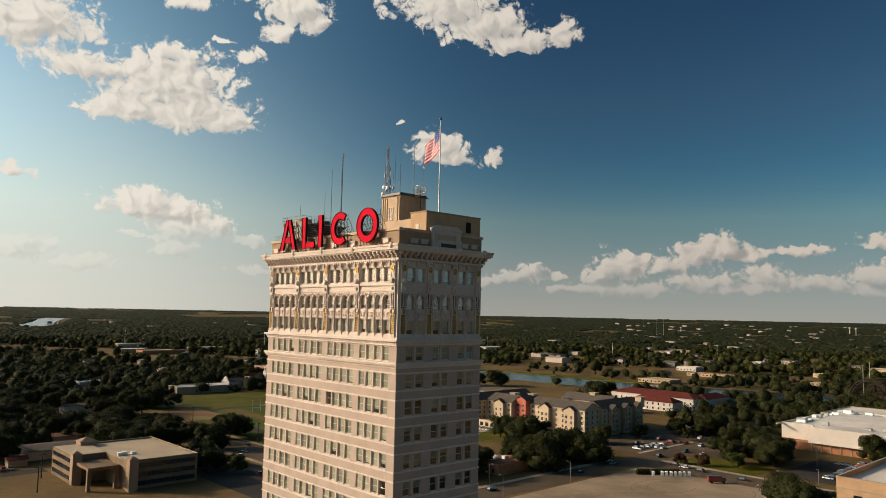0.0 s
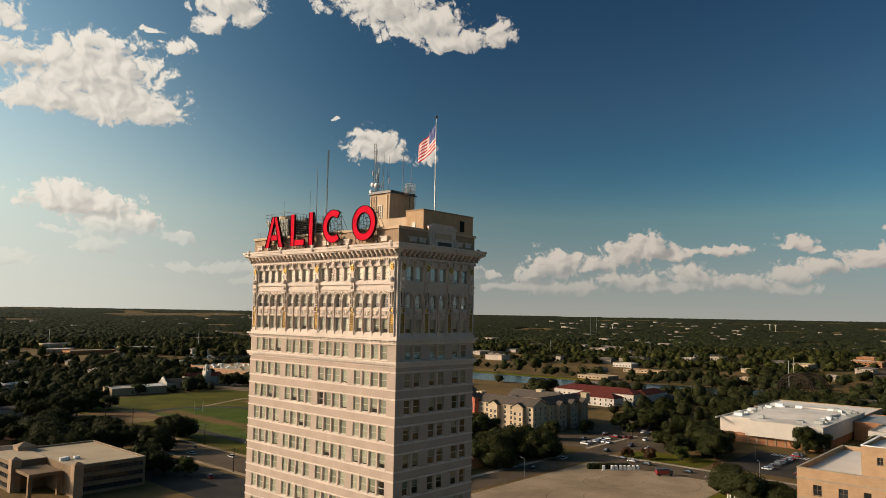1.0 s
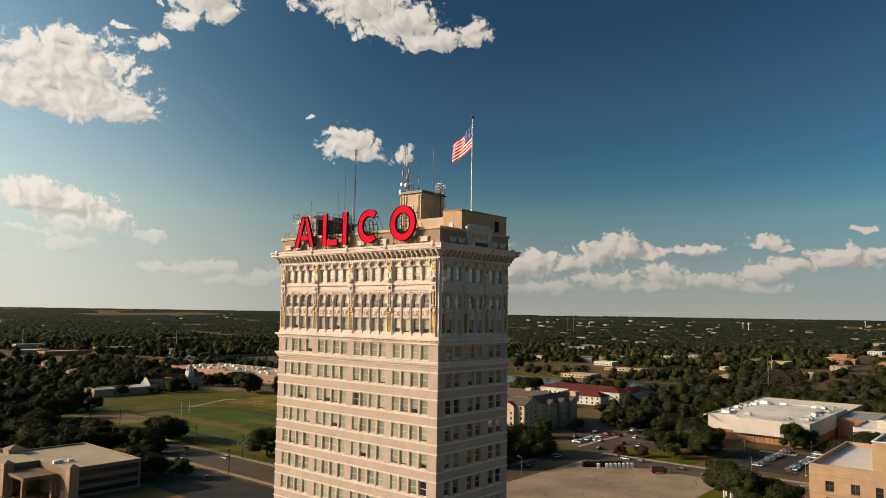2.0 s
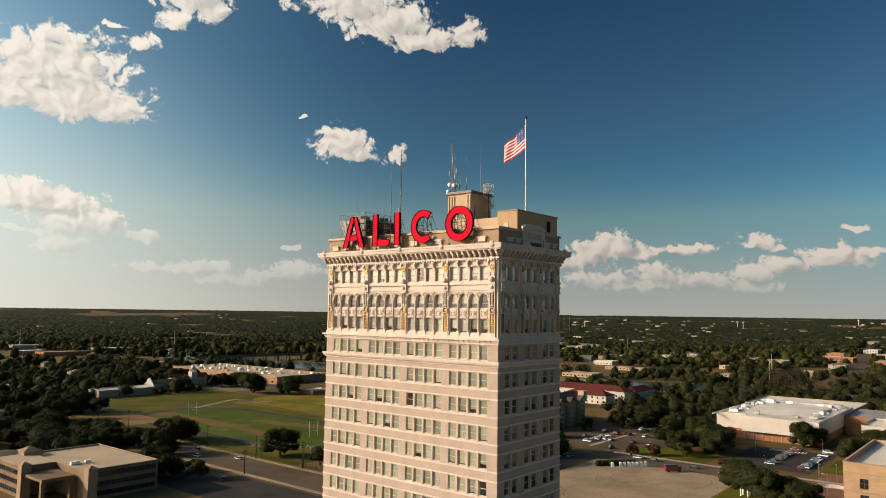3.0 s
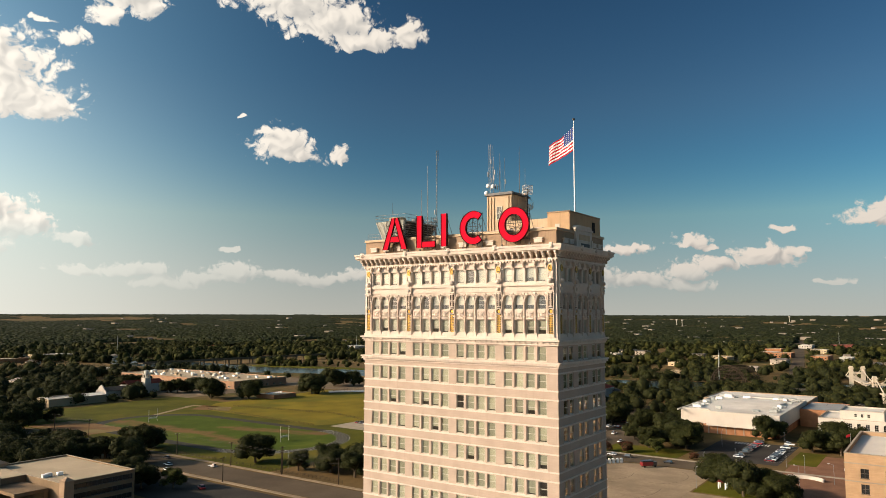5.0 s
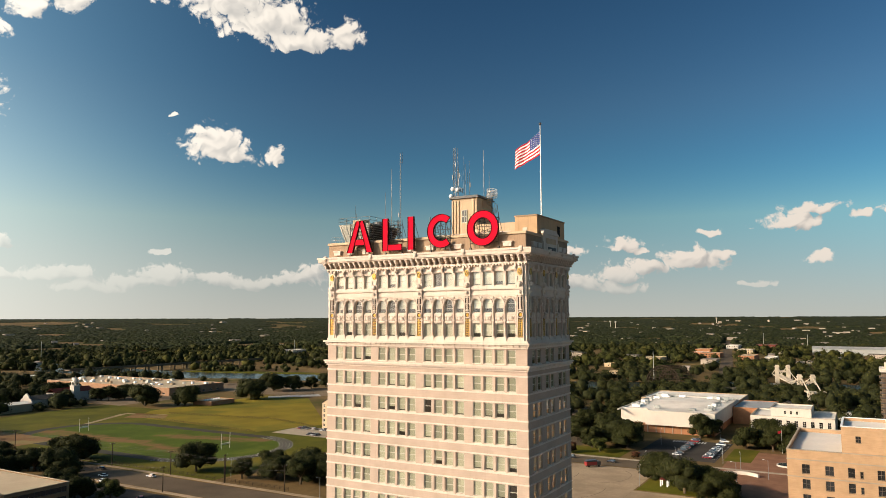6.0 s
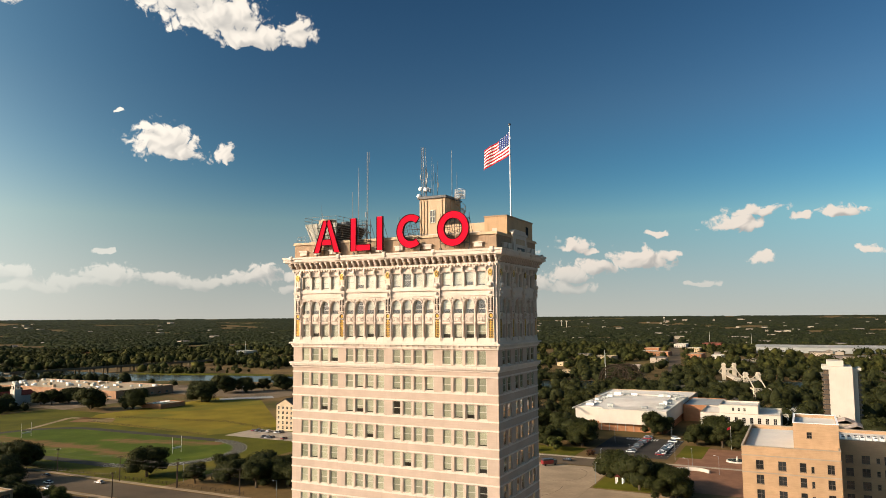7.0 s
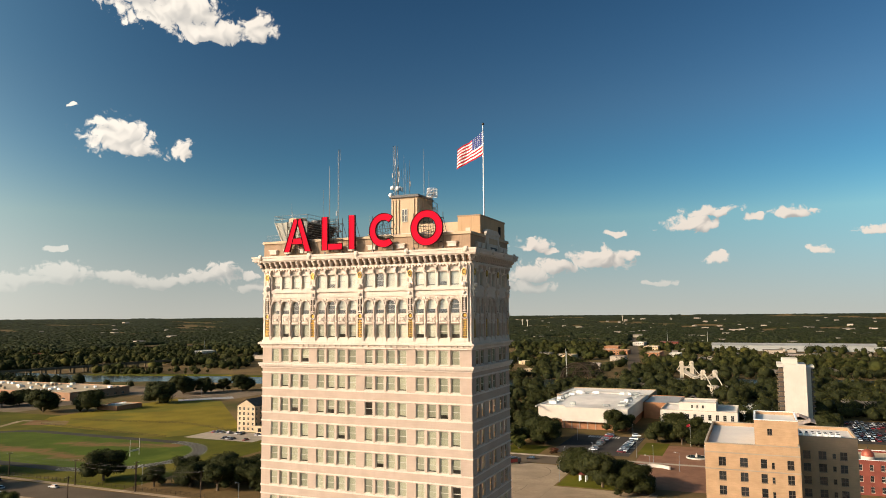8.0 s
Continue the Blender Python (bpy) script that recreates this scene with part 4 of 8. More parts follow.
for x in (x0 + 0.35, x0 + 2.3, x1 - 0.35):
    part("rib", Shape().box(x - 0.2, x + 0.2, y0 - 0.12, y0, 3.3, top - 0.35).mesh("rib", ROOF_STUCCO), stair)
s = Shape().box(x0 - 0.35, x1 + 0.35, y0 - 0.35, y1 + 0.35, top, top + 0.18).box(x0 - 0.1, x1 + 0.1, y0 - 0.1, y1 + 0.1, top + 0.18, top + 0.5)
part("cap", s.mesh("cap", DARK_METAL), stair, "dark metal roof edge")
w = part("window", Shape().box(x0 - 0.12, x0, 16.6, 16.72, 5.4, 7.8).box(x0 - 0.12, x0, 17.62, 17.74, 5.4, 7.8).box(x0 - 0.12, x0, 16.72, 17.62, 5.4, 5.52)
         .box(x0 - 0.12, x0, 16.72, 17.62, 7.68, 7.8).box(x0 - 0.12, x0, 17.13, 17.21, 5.52, 7.68).box(x0 - 0.12, x0, 16.72, 17.62, 6.55, 6.63).mesh("window", SASH), stair, "small white sash window")
part("pane", Shape().box(x0 - 0.05, x0 + 0.0, 16.72, 17.62, 5.52, 7.68).mesh("pane", DARK_GLASS), w)
stairs = thing("spiral_stair", "rusty steel spiral stair with a ringed cage on the stair tower", "spiral stair", (15.9, 13.5, 85.6))
s = Shape()
s.tube((0, 0, 0), (0, 0, 11.2), 0.09, None, 6)
part("post", s.mesh("post", STEEL), stairs)
# treads take the stucco tan, so their sunlit look is in the colour
steps = Shape()
for i in range(40):
    a, z = i * 0.42, 1.4 + i * 0.235
    c, d = Vector((math.cos(a), math.sin(a), 0)), Vector((math.cos(a + 0.36), math.sin(a + 0.36), 0))
    steps.add([(0, 0, z)] + [tuple(c * 1.05 + Vector((0, 0, z)))] + [tuple(d * 1.05 + Vector((0, 0, z)))] + [(0, 0, z + 0.05)] + [tuple(c * 1.05 + Vector((0, 0, z + 0.05)))] + [tuple(d * 1.05 + Vector((0, 0, z + 0.05)))],
              [(0, 2, 1), (3, 4, 5), (1, 2, 5, 4), (0, 1, 4, 3), (2, 0, 3, 5)])
    steps.tube(c * 1.05 + Vector((0, 0, z)), c * 1.05 + Vector((0, 0, z + 1.0)), 0.02, None, 4)
    if i < 39:
        e = Vector((math.cos(a + 0.42), math.sin(a + 0.42), 0))
        steps.tube(c * 1.05 + Vector((0, 0, z + 1.0)), e * 1.05 + Vector((0, 0, z + 1.235)), 0.03, None, 4)
part("steps", steps.mesh("steps", ROOF_STUCCO), stairs, "steel treads and rail, painted tan for a sunlit look")
s = Shape()
for z in (10.3, 10.8, 11.3, 11.8):
    for i in range(14):
        a, b = 2 * math.pi * i / 14, 2 * math.pi * (i + 1) / 14
        s.tube((0.95 * math.cos(a), 0.95 * math.sin(a), z), (0.95 * math.cos(b), 0.95 * math.sin(b), z), 0.05, None, 4)
for i in range(10):
    a = 2 * math.pi * i / 10
    s.tube((0.95 * math.cos(a), 0.95 * math.sin(a), 10.2), (0.95 * math.cos(a), 0.95 * math.sin(a), 11.8), 0.04, None, 4)
part("cage", s.mesh("cage", WHITE_PAINT), stairs, "white ringed guard rail")

# inner roof screen behind the letters
screen = thing("roof_screen_wall", "low tan stucco wall along the roof behind the sign", "roof wall", (0, 0, 85.6))
part("wall", Shape().box(4.2, 12.0, 19.9, 20.4, 0.0, 2.6).box(4.2, 4.7, 4.5, 19.9, 0.0, 2.2).box(7.0, 12.0, 4.6, 13.0, 0.0, 4.2).mesh("wall", ROOF_STUCCO), screen)
part("coping", Shape().box(4.1, 4.8, 4.5, 19.8, 2.2, 2.4).mesh("coping", TERRACOTTA), screen)


# ---- the rooftop sign: five red letters on steel frames ----
def quad_strip(s, inner, outer, depth, closed):
    """A bent bar between two outlines in (u, z): front face slot 0, sides and back slot 1."""
    k, o = len(inner), len(s.v)
    for x in (-depth, 0.0):
        for line in (inner, outer):
            s.v += [(x, u, z) for u, z in line]
    fi, fo, bi, bo = o, o + k, o + 2 * k, o + 3 * k
    for i in range(k if closed else k - 1):
        j = (i + 1) % k
        s.f += [(fi + i, fo + i, fo + j, fi + j), (bi + j, bo + j, bo + i, bi + i), (fi + j, bi + j, bi + i, fi + i), (fo + i, bo + i, bo + j, fo + j)]
        s.s += [0, 1, 1, 1]
    if not closed:
        for i in (0, k - 1):
            s.f.append((fi + i, bi + i, bo + i, fo + i))
            s.s.append(1)


def sign_letter(u0, shape, label, place_x=-0.78):
    t = thing("sign_letter", label, "sign letter", (place_x, u0 - 0.6, 85.25), group="rooftop sign letters")
    face = Shape()
    for inner, outer, closed in shape:
        quad_strip(face, inner, outer, 0.32, closed)
    part("face", face.mesh("letter_face", RED_ENAMEL, RED_EDGE), t, "bright red enamel face")
    rim = Shape()
    for inner, outer, closed in shape:
        k = 0.075
        lines = [[(a[0] + (b[0] - a[0]) * f, a[1] + (b[1] - a[1]) * f) for a, b in zip(inner, outer)] for f in (0.0, k * 0.9, 1.0 - k * 0.9, 1.0)]
        for lo, hi in ((lines[0], lines[1]), (lines[2], lines[3])):
            base = len(rim.v)
            quad_strip(rim, lo, hi, 0.08, closed)
            rim.v[base:] = [(x - 0.322, u, z) for x, u, z in rim.v[base:]]
    part("rim", rim.mesh("letter_rim", RED_EDGE), t, "dark red raised rim")
    us = [p[0] for inner, outer, _ in shape for p in list(inner) + list(outer)]
    lo, hi = min(us), max(us)
    frame_part = Shape()
    k = max(2, int((hi - lo) / 0.9) + 1)
    for i in range(k):
        u = lo + 0.25 + (hi - lo - 0.5) * i / max(1, k - 1)
        frame_part.tube((0.35, u, -0.25), (0.35, u, 5.3), 0.05, None, 4)
        frame_part.tube((2.6, u, 0.6), (0.4, u, 4.6), 0.045, None, 4)
        frame_part.tube((2.4, u, 1.0), (0.4, u, 2.4), 0.035, None, 4)
    for z in (0.5, 1.8, 3.1, 4.4):
        frame_part.tube((0.35, lo + 0.2, z), (0.35, hi - 0.2, z), 0.05, None, 4)
    for i in range(3):
        frame_part.tube((0.4, lo + 0.3, 0.5 + 1.3 * i), (0.4, hi - 0.3, 1.8 + 1.3 * i), 0.035, None, 4)
        frame_part.tube((0.42, hi - 0.3, 0.5 + 1.3 * i), (0.42, lo + 0.3, 1.8 + 1.3 * i), 0.035, None, 4)
    for u in (lo + 0.3, hi - 0.3):
        frame_part.box(0.2, 0.5, u - 0.15, u + 0.15, -0.65, -0.2)
    part("frame", frame_part.mesh("sign_frame", STEEL), t, "dark steel lattice frame")
    return t


H = 5.6
BARW = 1.1


def arc(r_u, r_z, a0, a1, k, cu, cz):
    return [(cu + r_u * math.cos(radians(a0 + (a1 - a0) * i / k)), cz + r_z * math.sin(radians(a0 + (a1 - a0) * i / k))) for i in range(k + 1)]


# u runs to the viewer's left, so each outline is given as seen from the back
leg = [([(0.0, 0.0), (2.0, H)], [(1.25, 0.0), (2.95, H)], False), ([(5.5, 0.0), (3.5, H)], [(4.25, 0.0), (2.55, H)], False),
       ([(1.6, 1.25), (3.9, 1.25)], [(1.95, 2.35), (3.55, 2.35)], False)]
sign_letter(28.95, leg, "giant red metal capital letter A on a steel frame")
sign_letter(22.95, [([(2.7, 0.0), (2.7, H)], [(3.9, 0.0), (3.9, H)], False), ([(0.0, 0.0), (2.7, 0.0)], [(0.0, 1.1), (2.7, 1.1)], False)],
            "giant red metal capital letter L on a steel frame")
sign_letter(20.45, [([(0.0, 0.0), (0.0, H)], [(1.2, 0.0), (1.2, H)], False)], "giant red metal capital letter I on a steel frame")
sign_letter(12.6, [(arc(1.45, 1.6, -128, 128, 24, 2.55, H / 2), arc(2.65, 2.8, -128, 128, 24, 2.55, H / 2), False)],
            "giant red metal capital letter C on a steel frame")
sign_letter(4.75, [(arc(1.55, 1.65, 0, 360, 32, 2.8, H / 2)[:-1], arc(2.8, 2.85, 0, 360, 32, 2.8, H / 2)[:-1], True)],
            "giant red metal capital letter O on a steel frame")

# flagpole and flag
pole = thing("flagpole", "tall white flagpole flying a striped flag", "flagpole", (9.1, 1.0, 90.4))
part("pole", Shape().tube((0, 0, 0), (0, 0, 15.9), 0.13, 0.07, 10).mesh("pole", WHITE_PAINT), pole)
part("ball", Shape().ball((0, 0, 16.1), 0.24, 10, 7).mesh("ball", DARK_METAL, smooth=True), pole, "dark round finial")
cloth = Shape()
K, R = 26, 13
way = Vector((math.cos(radians(73)), math.sin(radians(73)), 0))
side_way = Vector((-way.y, way.x, 0))


def cloth_point(i, j):
    a, b = i / K, j / R
    wave = 0.42 * math.sin(7.6 * a + 1.3 * b) * a ** 0.7 + 0.14 * math.sin(16 * a + 2.0 - 2.4 * b) * a
    drop = -2.5 * a ** 0.85 + 0.55 * b * a - 0.16 * math.sin(6.5 * a + 1.4 * b)
    return way * (0.1 + 5.5 * a * (0.95 + 0.05 * b)) + side_way * wave + Vector((0, 0, 15.0 - 4.0 * b + drop))


for j in range(R):
    for i in range(K):
        canton = i < K * 0.4 and j < 7
        cloth.add([cloth_point(i, j), cloth_point(i + 1, j), cloth_point(i + 1, j + 1), cloth_point(i, j + 1)], [(0, 1, 2, 3)], 2 if canton else j % 2)
flag = part("flag", cloth.mesh("flag", FLAG_RED, FLAG_WHITE, FLAG_BLUE, smooth=True), pole, "red and white striped flag with blue canton")
stars = Shape()
for r in range(6):
    for c in range(5):
        q = cloth_point(0.7 + c * 2.0, 0.5 + r * 1.1)
        for g in (-0.03, 0.03):
            o = q + side_way * g
            stars.add([o + way * (0.08 * math.cos(k * 1.2566)) + Vector((0, 0, 0.08 * math.sin(k * 1.2566))) for k in range(5)], [(0, 1, 2, 3, 4)])
part("stars", stars.mesh("stars", FLAG_WHITE), flag, "white star dots", kind="stuff")


# antennas
def mast(x, y, z, height, r, label, rungs=0, gear=()):
    m = thing("antenna_mast", label, "antenna", (x, y, z), group="rooftop antennas")
    s = Shape()
    if rungs:
        for i in range(3):
            a = 2 * math.pi * i / 3
            s.tube((r * math.cos(a), r * math.sin(a), 0), (r * math.cos(a), r * math.sin(a), height), 0.045, None, 4)
        for k in range(rungs):
            z0, z1 = height * k / rungs, height * (k + 1) / rungs
            for i in range(3):
                a, b = 2 * math.pi * i / 3, 2 * math.pi * (i + 1) / 3
                s.tube((r * math.cos(a), r * math.sin(a), z0), (r * math.cos(b), r * math.sin(b), z1), 0.028, None, 3)
    else:
        r *= 1.05
        s.tube((0, 0, 0), (0, 0, height * 0.6), r, r * 0.8, 6)
        s.tube((0, 0, height * 0.6), (0, 0, height), r * 0.7, r * 0.45, 6)
    part("shaft", s.mesh("shaft", ANTENNA_GREY), m)
    for kind, h, side in gear:
        g = Shape()
        if kind == "dish":
            g.ball((-0.35, side, h), (0.28, 0.42, 0.42), 10, 6)
            g.tube((-0.3, side, h), (0, 0, h), 0.05, None, 5)
            part("dish", g.mesh("dish", WHITE_PAINT, smooth=True), m, "round white dish")
        elif kind == "panel":
            g.box(-0.26, -0.14, side - 0.1, side + 0.1, h, h + 0.9)
            g.tube((-0.2, side, h + 0.6), (0, 0, h + 0.6), 0.03, None, 4)
            part("panel", g.mesh("panel", ANTENNA_GREY), m)
        else:
            g.tube((0, 0, h), (0, side, h), 0.03, None, 4)
            g.tube((0, side, h - 0.2), (0, side, h + 1.9), 0.03, None, 4)
            part("whip", g.mesh("whip", ANTENNA_GREY), m)
    return m


mast(9.4, 29.4, 85.6, 19.3, 0.11, "tall grey lattice antenna mast on the roof", 26, (("whip", 17.4, -0.4), ("panel", 7.0, 0.3)))
mast(7.6, 30.2, 85.6, 16.0, 0.09, "thin grey whip antenna on the roof")
mast(6.6, 30.9, 85.6, 11.4, 0.06, "short grey whip antenna on the roof")
mast(8.4, 29.2, 85.6, 6.4, 0.16, "stubby antenna pole with panel aerials on the roof", 6, (("panel", 1.5, 0.4), ("panel", 3.0, -0.4), ("panel", 0.6, -0.6)))
mast(6.0, 21.0, 85.6, 6.0, 0.06, "short grey whip antenna on the roof")
mast(12.6, 19.5, 96.0, 9.3, 0.26, "lattice antenna mast with round white dishes", 16, (("dish", 0.2, 0.65), ("dish", 1.5, 0.3), ("dish", 1.3, -0.75), ("panel", 3.3, 0.35), ("panel", 5.6, -0.3), ("whip", 5.0, -0.75), ("whip", 7.3, -0.6)))
mast(13.4, 18.0, 96.0, 7.6, 0.06, "thin whip antenna on the stair tower", 0, (("whip", 3.2, 0.45), ("panel", 0.8, 0.3)))
mast(14.0, 17.2, 96.0, 6.8, 0.05, "thin whip antenna on the stair tower", 0, (("panel", 1.8, -0.25), ("whip", 2.8, 0.4)))
mast(12.3, 18.7, 96.0, 8.2, 0.05, "thin whip antenna on the stair tower", 0, (("panel", 0.7, 0.35), ("panel", 2.4, -0.3)))
mast(13.0, 19.0, 96.0, 5.4, 0.14, "short lattice antenna pole with panel aerials", 6, (("panel", 2.2, 0.4), ("panel", 3.6, -0.35), ("panel", 0.9, -0.5)))
mast(12.9, 17.4, 96.0, 6.1, 0.04, "thin whip antenna on the stair tower")
mast(15.4, 14.9, 96.0, 8.9, 0.07, "white whip antenna on the stair tower")
mast(17.6, 14.9, 96.0, 5.2, 0.05, "short white whip antenna on the stair tower")
mast(4.5, 36.0, 91.6, 1.6, 0.05, "small weather mast on the cooling tower", 0, (("whip", 1.3, 0.2),))

# cooling tower with flared louvred sides and a railed deck
cooler = thing("cooling_tower", "flared metal cooling tower with a railed top on the roof", "cooling tower", (0, 0, 85.6))
s = Shape()
lo, hi = (2.6, 9.3, 31.9, 36.6), (1.6, 11.8, 30.9, 37.8)
p = [(lo[0], lo[2], 1.2), (lo[1], lo[2], 1.2), (lo[1], lo[3], 1.2), (lo[0], lo[3], 1.2), (hi[0], hi[2], 5.2), (hi[1], hi[2], 5.2), (hi[1], hi[3], 5.2), (hi[0], hi[3], 5.2)]
s.add(p, [(0, 1, 5, 4), (1, 2, 6, 5), (2, 3, 7, 6), (3, 0, 4, 7), (4, 5, 6, 7), (3, 2, 1, 0)])
part("casing", s.mesh("casing", COOLER), cooler, "streaked galvanised casing")
s = Shape()
for i in range(9):
    t0 = 0.06 + i * 0.1
    y0, y1 = lo[2] + (hi[2] - lo[2]) * t0, lo[2] + (hi[2] - lo[2]) * (t0 + 0.06)
    xa, xb = lo[0] + (hi[0] - lo[0]) * t0 + 0.2, lo[1] + (hi[1] - lo[1]) * t0 - 0.2
    s.add([(xa, y0 - 0.02, 1.2 + 4 * t0), (xb, y0 - 0.02, 1.2 + 4 * t0), (xb, y1 - 0.22, 1.2 + 4 * (t0 + 0.07)), (xa, y1 - 0.22, 1.2 + 4 * (t0 + 0.07))], [(0, 1, 2, 3)])
part("louvre", s.mesh("louvre", COOLER_DARK), cooler, "dark louvred side")
s = Shape()
for i in range(6):
    y = hi[2] + 0.3 + (hi[3] - hi[2] - 0.6) * i / 5
    y2 = lo[2] + 0.3 + (lo[3] - lo[2] - 0.6) * i / 5
    s.tube((hi[0] - 0.03, y, 5.2), (lo[0] - 0.03, y2, 1.2), 0.06, None, 4)
part("stiffener", s.mesh("stiffener", GALVANISED), cooler)
s = Shape()
for x, y in [(hi[0], hi[2] + k * 1.72) for k in range(5)] + [(hi[1], hi[2] + k * 1.72) for k in range(5)] + [(hi[0] + k * 2.1, hi[2]) for k in range(1, 4)] + [(hi[0] + k * 2.1, hi[3]) for k in range(1, 4)]:
    s.tube((x, y, 5.2), (x, y, 6.4), 0.035, None, 4)
for z in (5.8, 6.4):
    for a, b in (((hi[0], hi[2]), (hi[0], hi[3])), ((hi[0], hi[3]), (hi[1], hi[3])), ((hi[1], hi[3]), (hi[1], hi[2])), ((hi[1], hi[2]), (hi[0], hi[2]))):
        s.tube((*a, z), (*b, z), 0.035, None, 4)
part("railing", s.mesh("railing", GALVANISED), cooler, "pipe railing")
part("fan_drum", Shape().tube((4.2, 34.6, 5.2), (4.2, 34.6, 6.1), 1.6, 1.55, 18).mesh("fan_drum", ROOF_STUCCO), cooler, "round fan housing")
part("fan_drum", Shape().tube((7.6, 32.6, 5.2), (7.6, 32.6, 6.0), 1.3, 1.25, 18).mesh("fan_drum", DARK_METAL), cooler, "dark fan housing")
s = Shape()
for x in (3.6, 9.0):
    for y in (32.3, 34.2, 36.2):
        s.box(x - 0.1, x + 0.1, y - 0.1, y + 0.1, 0.0, 1.2)
part("leg", s.mesh("leg", STEEL), cooler)
# low rail at the roof corner
rail = thing("roof_railing", "thin pipe railing at the roof corner", "railing", (0, 0, 87.32))
s = Shape()
for k in range(4):
    s.tube((0.4, 35.9 + k * 0.85, 0), (0.4, 35.9 + k * 0.85, 1.1), 0.03, None, 4)
for z in (0.55, 1.1):
    s.tube((0.4, 35.9, z), (0.4, 38.45, z), 0.03, None, 4)
part("rail", s.mesh("rail", GALVANISED), rail)

# ---- ground, water, roads ----
CX, CY = -80.0, -70.0        # middle of the land


def land(x, y):
    """Height of the ground: a flat town, far land that climbs slowly to the skyline."""
    r = math.hypot(x - CX, y - CY)
    t = max(0.0, min(1.0, (r - 2300) / 2560))
    return 66.5 * t * t * (1.6 - 0.6 * t)


s = Shape()
radii = [0, 300, 700, 1200, 1800, 2300, 2600, 2900, 3200, 3500, 3800, 4100, 4350, 4600, 4800, 4880]
SEG = 120
for r in radii:
    for i in range(SEG):
        x, y = CX + r * math.cos(2 * math.pi * i / SEG), CY + r * math.sin(2 * math.pi * i / SEG)
        s.v.append((x, y, land(x, y)))
for j in range(len(radii) - 1):
    for i in range(SEG):
        s.f.append((j * SEG + i, (j + 1) * SEG + i, (j + 1) * SEG + (i + 1) % SEG, j * SEG + (i + 1) % SEG))
        s.s.append(0)
solid("ground", s.mesh("ground", DRY_GROUND), "dry tan ground with scattered grass", "ground", kind="structure")


def sheet(name, outline, z, material, label, category="ground", thick=0.03):
    s = Shape().prism(outline, z - thick, z)
    return solid(name, s.mesh(name, material), label, category, kind="structure")


def rect(x0, x1, y0, y1):
    return [(x0, y0), (x1, y0), (x1, y1), (x0, y1)]


# river
sheet("water", [(520, 1500), (500, 900), (505, 712), (555, 602), (566, 500), (583, 320), (612, 180), (668, 20), (720, -150), (800, -900), (930, -900),
                (815, -150), (775, 60), (705, 220), (660, 362), (642, 578), (620, 655), (592, 765), (600, 900), (640, 1500)], 0.10, WATER, "still green-grey river", "river", 0.06)
bend = [(560, 2660), (600, 2640), (690, 2780), (780, 3080), (900, 3380), (840, 3440), (720, 3240), (640, 3040)]
s = Shape().add([(x, y, land(x, y) + 1.6) for x, y in bend], [(0, 1, 2), (0, 2, 7), (7, 2, 3), (7, 3, 6), (6, 3, 4), (6, 4, 5)])
solid("far_water", s.mesh("far_water", WATER), "distant bend of the river", "river", kind="structure")
sheet("river_bank", [(642, 578), (660, 362), (672, 362), (668, 470), (655, 590), (640, 660), (606, 765), (594, 765), (620, 655)], 0.9, LAWN, "grassy far river bank", "river bank", 0.8)

# streets
sheet("avenue_road", rect(114, 133, -400, 470), 0.06, OLD_ASPHALT, "worn grey asphalt avenue", "road")
sheet("cross_street", rect(-200, 114, 132, 146), 0.055, ASPHALT, "dark asphalt street", "road")
sheet("cross_street", rect(133, 420, 119, 134), 0.055, OLD_ASPHALT, "worn asphalt street", "road")
sheet("back_street", rect(258, 276, -300, 118), 0.06, OLD_ASPHALT, "worn asphalt street by the gravel lot", "road")
sheet("side_street", rect(-300, 28, 278, 288), 0.05, ASPHALT, "dark asphalt side street", "road")
sheet("front_street", rect(-22, -6, -400, 300), 0.05, ASPHALT, "dark asphalt street below the tower", "road")
sheet("far_street", [(760, 82), (1197, 148), (2290, 312), (2290, 330), (1197, 166), (760, 100)], 0.08, OLD_ASPHALT, "pale street that runs off into the distance", "road")
sheet("pavement", rect(134.5, 137, 134, 440), 0.16, GRAVEL_LOT, "pale concrete pavement", "pavement", 0.16)
sheet("pavement", rect(110.5, 113, 146, 300), 0.16, GRAVEL_LOT, "pale concrete pavement", "pavement", 0.16)
sheet("pavement", rect(276, 279, -30, 118), 0.16, CONCRETE, "pale concrete pavement", "pavement", 0.16)
sheet("pavement", rect(137.5, 258, 134, 137), 0.16, CONCRETE, "pale concrete pavement", "pavement", 0.16)
sheet("parking_lot", rect(76, 108, 160, 275), 0.04, ASPHALT, "dark asphalt parking lot", "parking lot")
# unseen sheets added to bounce sunlight onto the tower's shaded face
sheet("downtown_paving", rect(-6, 108, -120, 128), 0.04, BOUNCE_PAVING, "unseen paving round the tower, toned for bounced light", "paving")
sheet("downtown_paving", rect(-260, -23, -320, 128), 0.04, BOUNCE_PAVING, "unseen paving added across the street for bounced light", "paving")
sheet("gravel_lot", rect(137, 256, 44, 116), 0.05, GRAVEL_LOT, "sandy gravel lot with tyre tracks", "parking lot")
sheet("gravel_lot", rect(137, 212, 0, 43.9), 0.05, GRAVEL_LOT, "sandy gravel lot with tyre tracks", "parking lot")
sheet("brick_plaza", rect(222, 330, -60, 19), 0.07, BRICK_PAVING, "reddish brick plaza and street", "paving")
sheet("hall_parking", rect(290, 352, 24, 66), 0.06, ASPHALT, "dark asphalt parking lot by the hall", "parking lot")
sheet("hall_lawn", rect(298, 336, 8, 21), 0.10, LAWN, "small green lawn", "lawn")
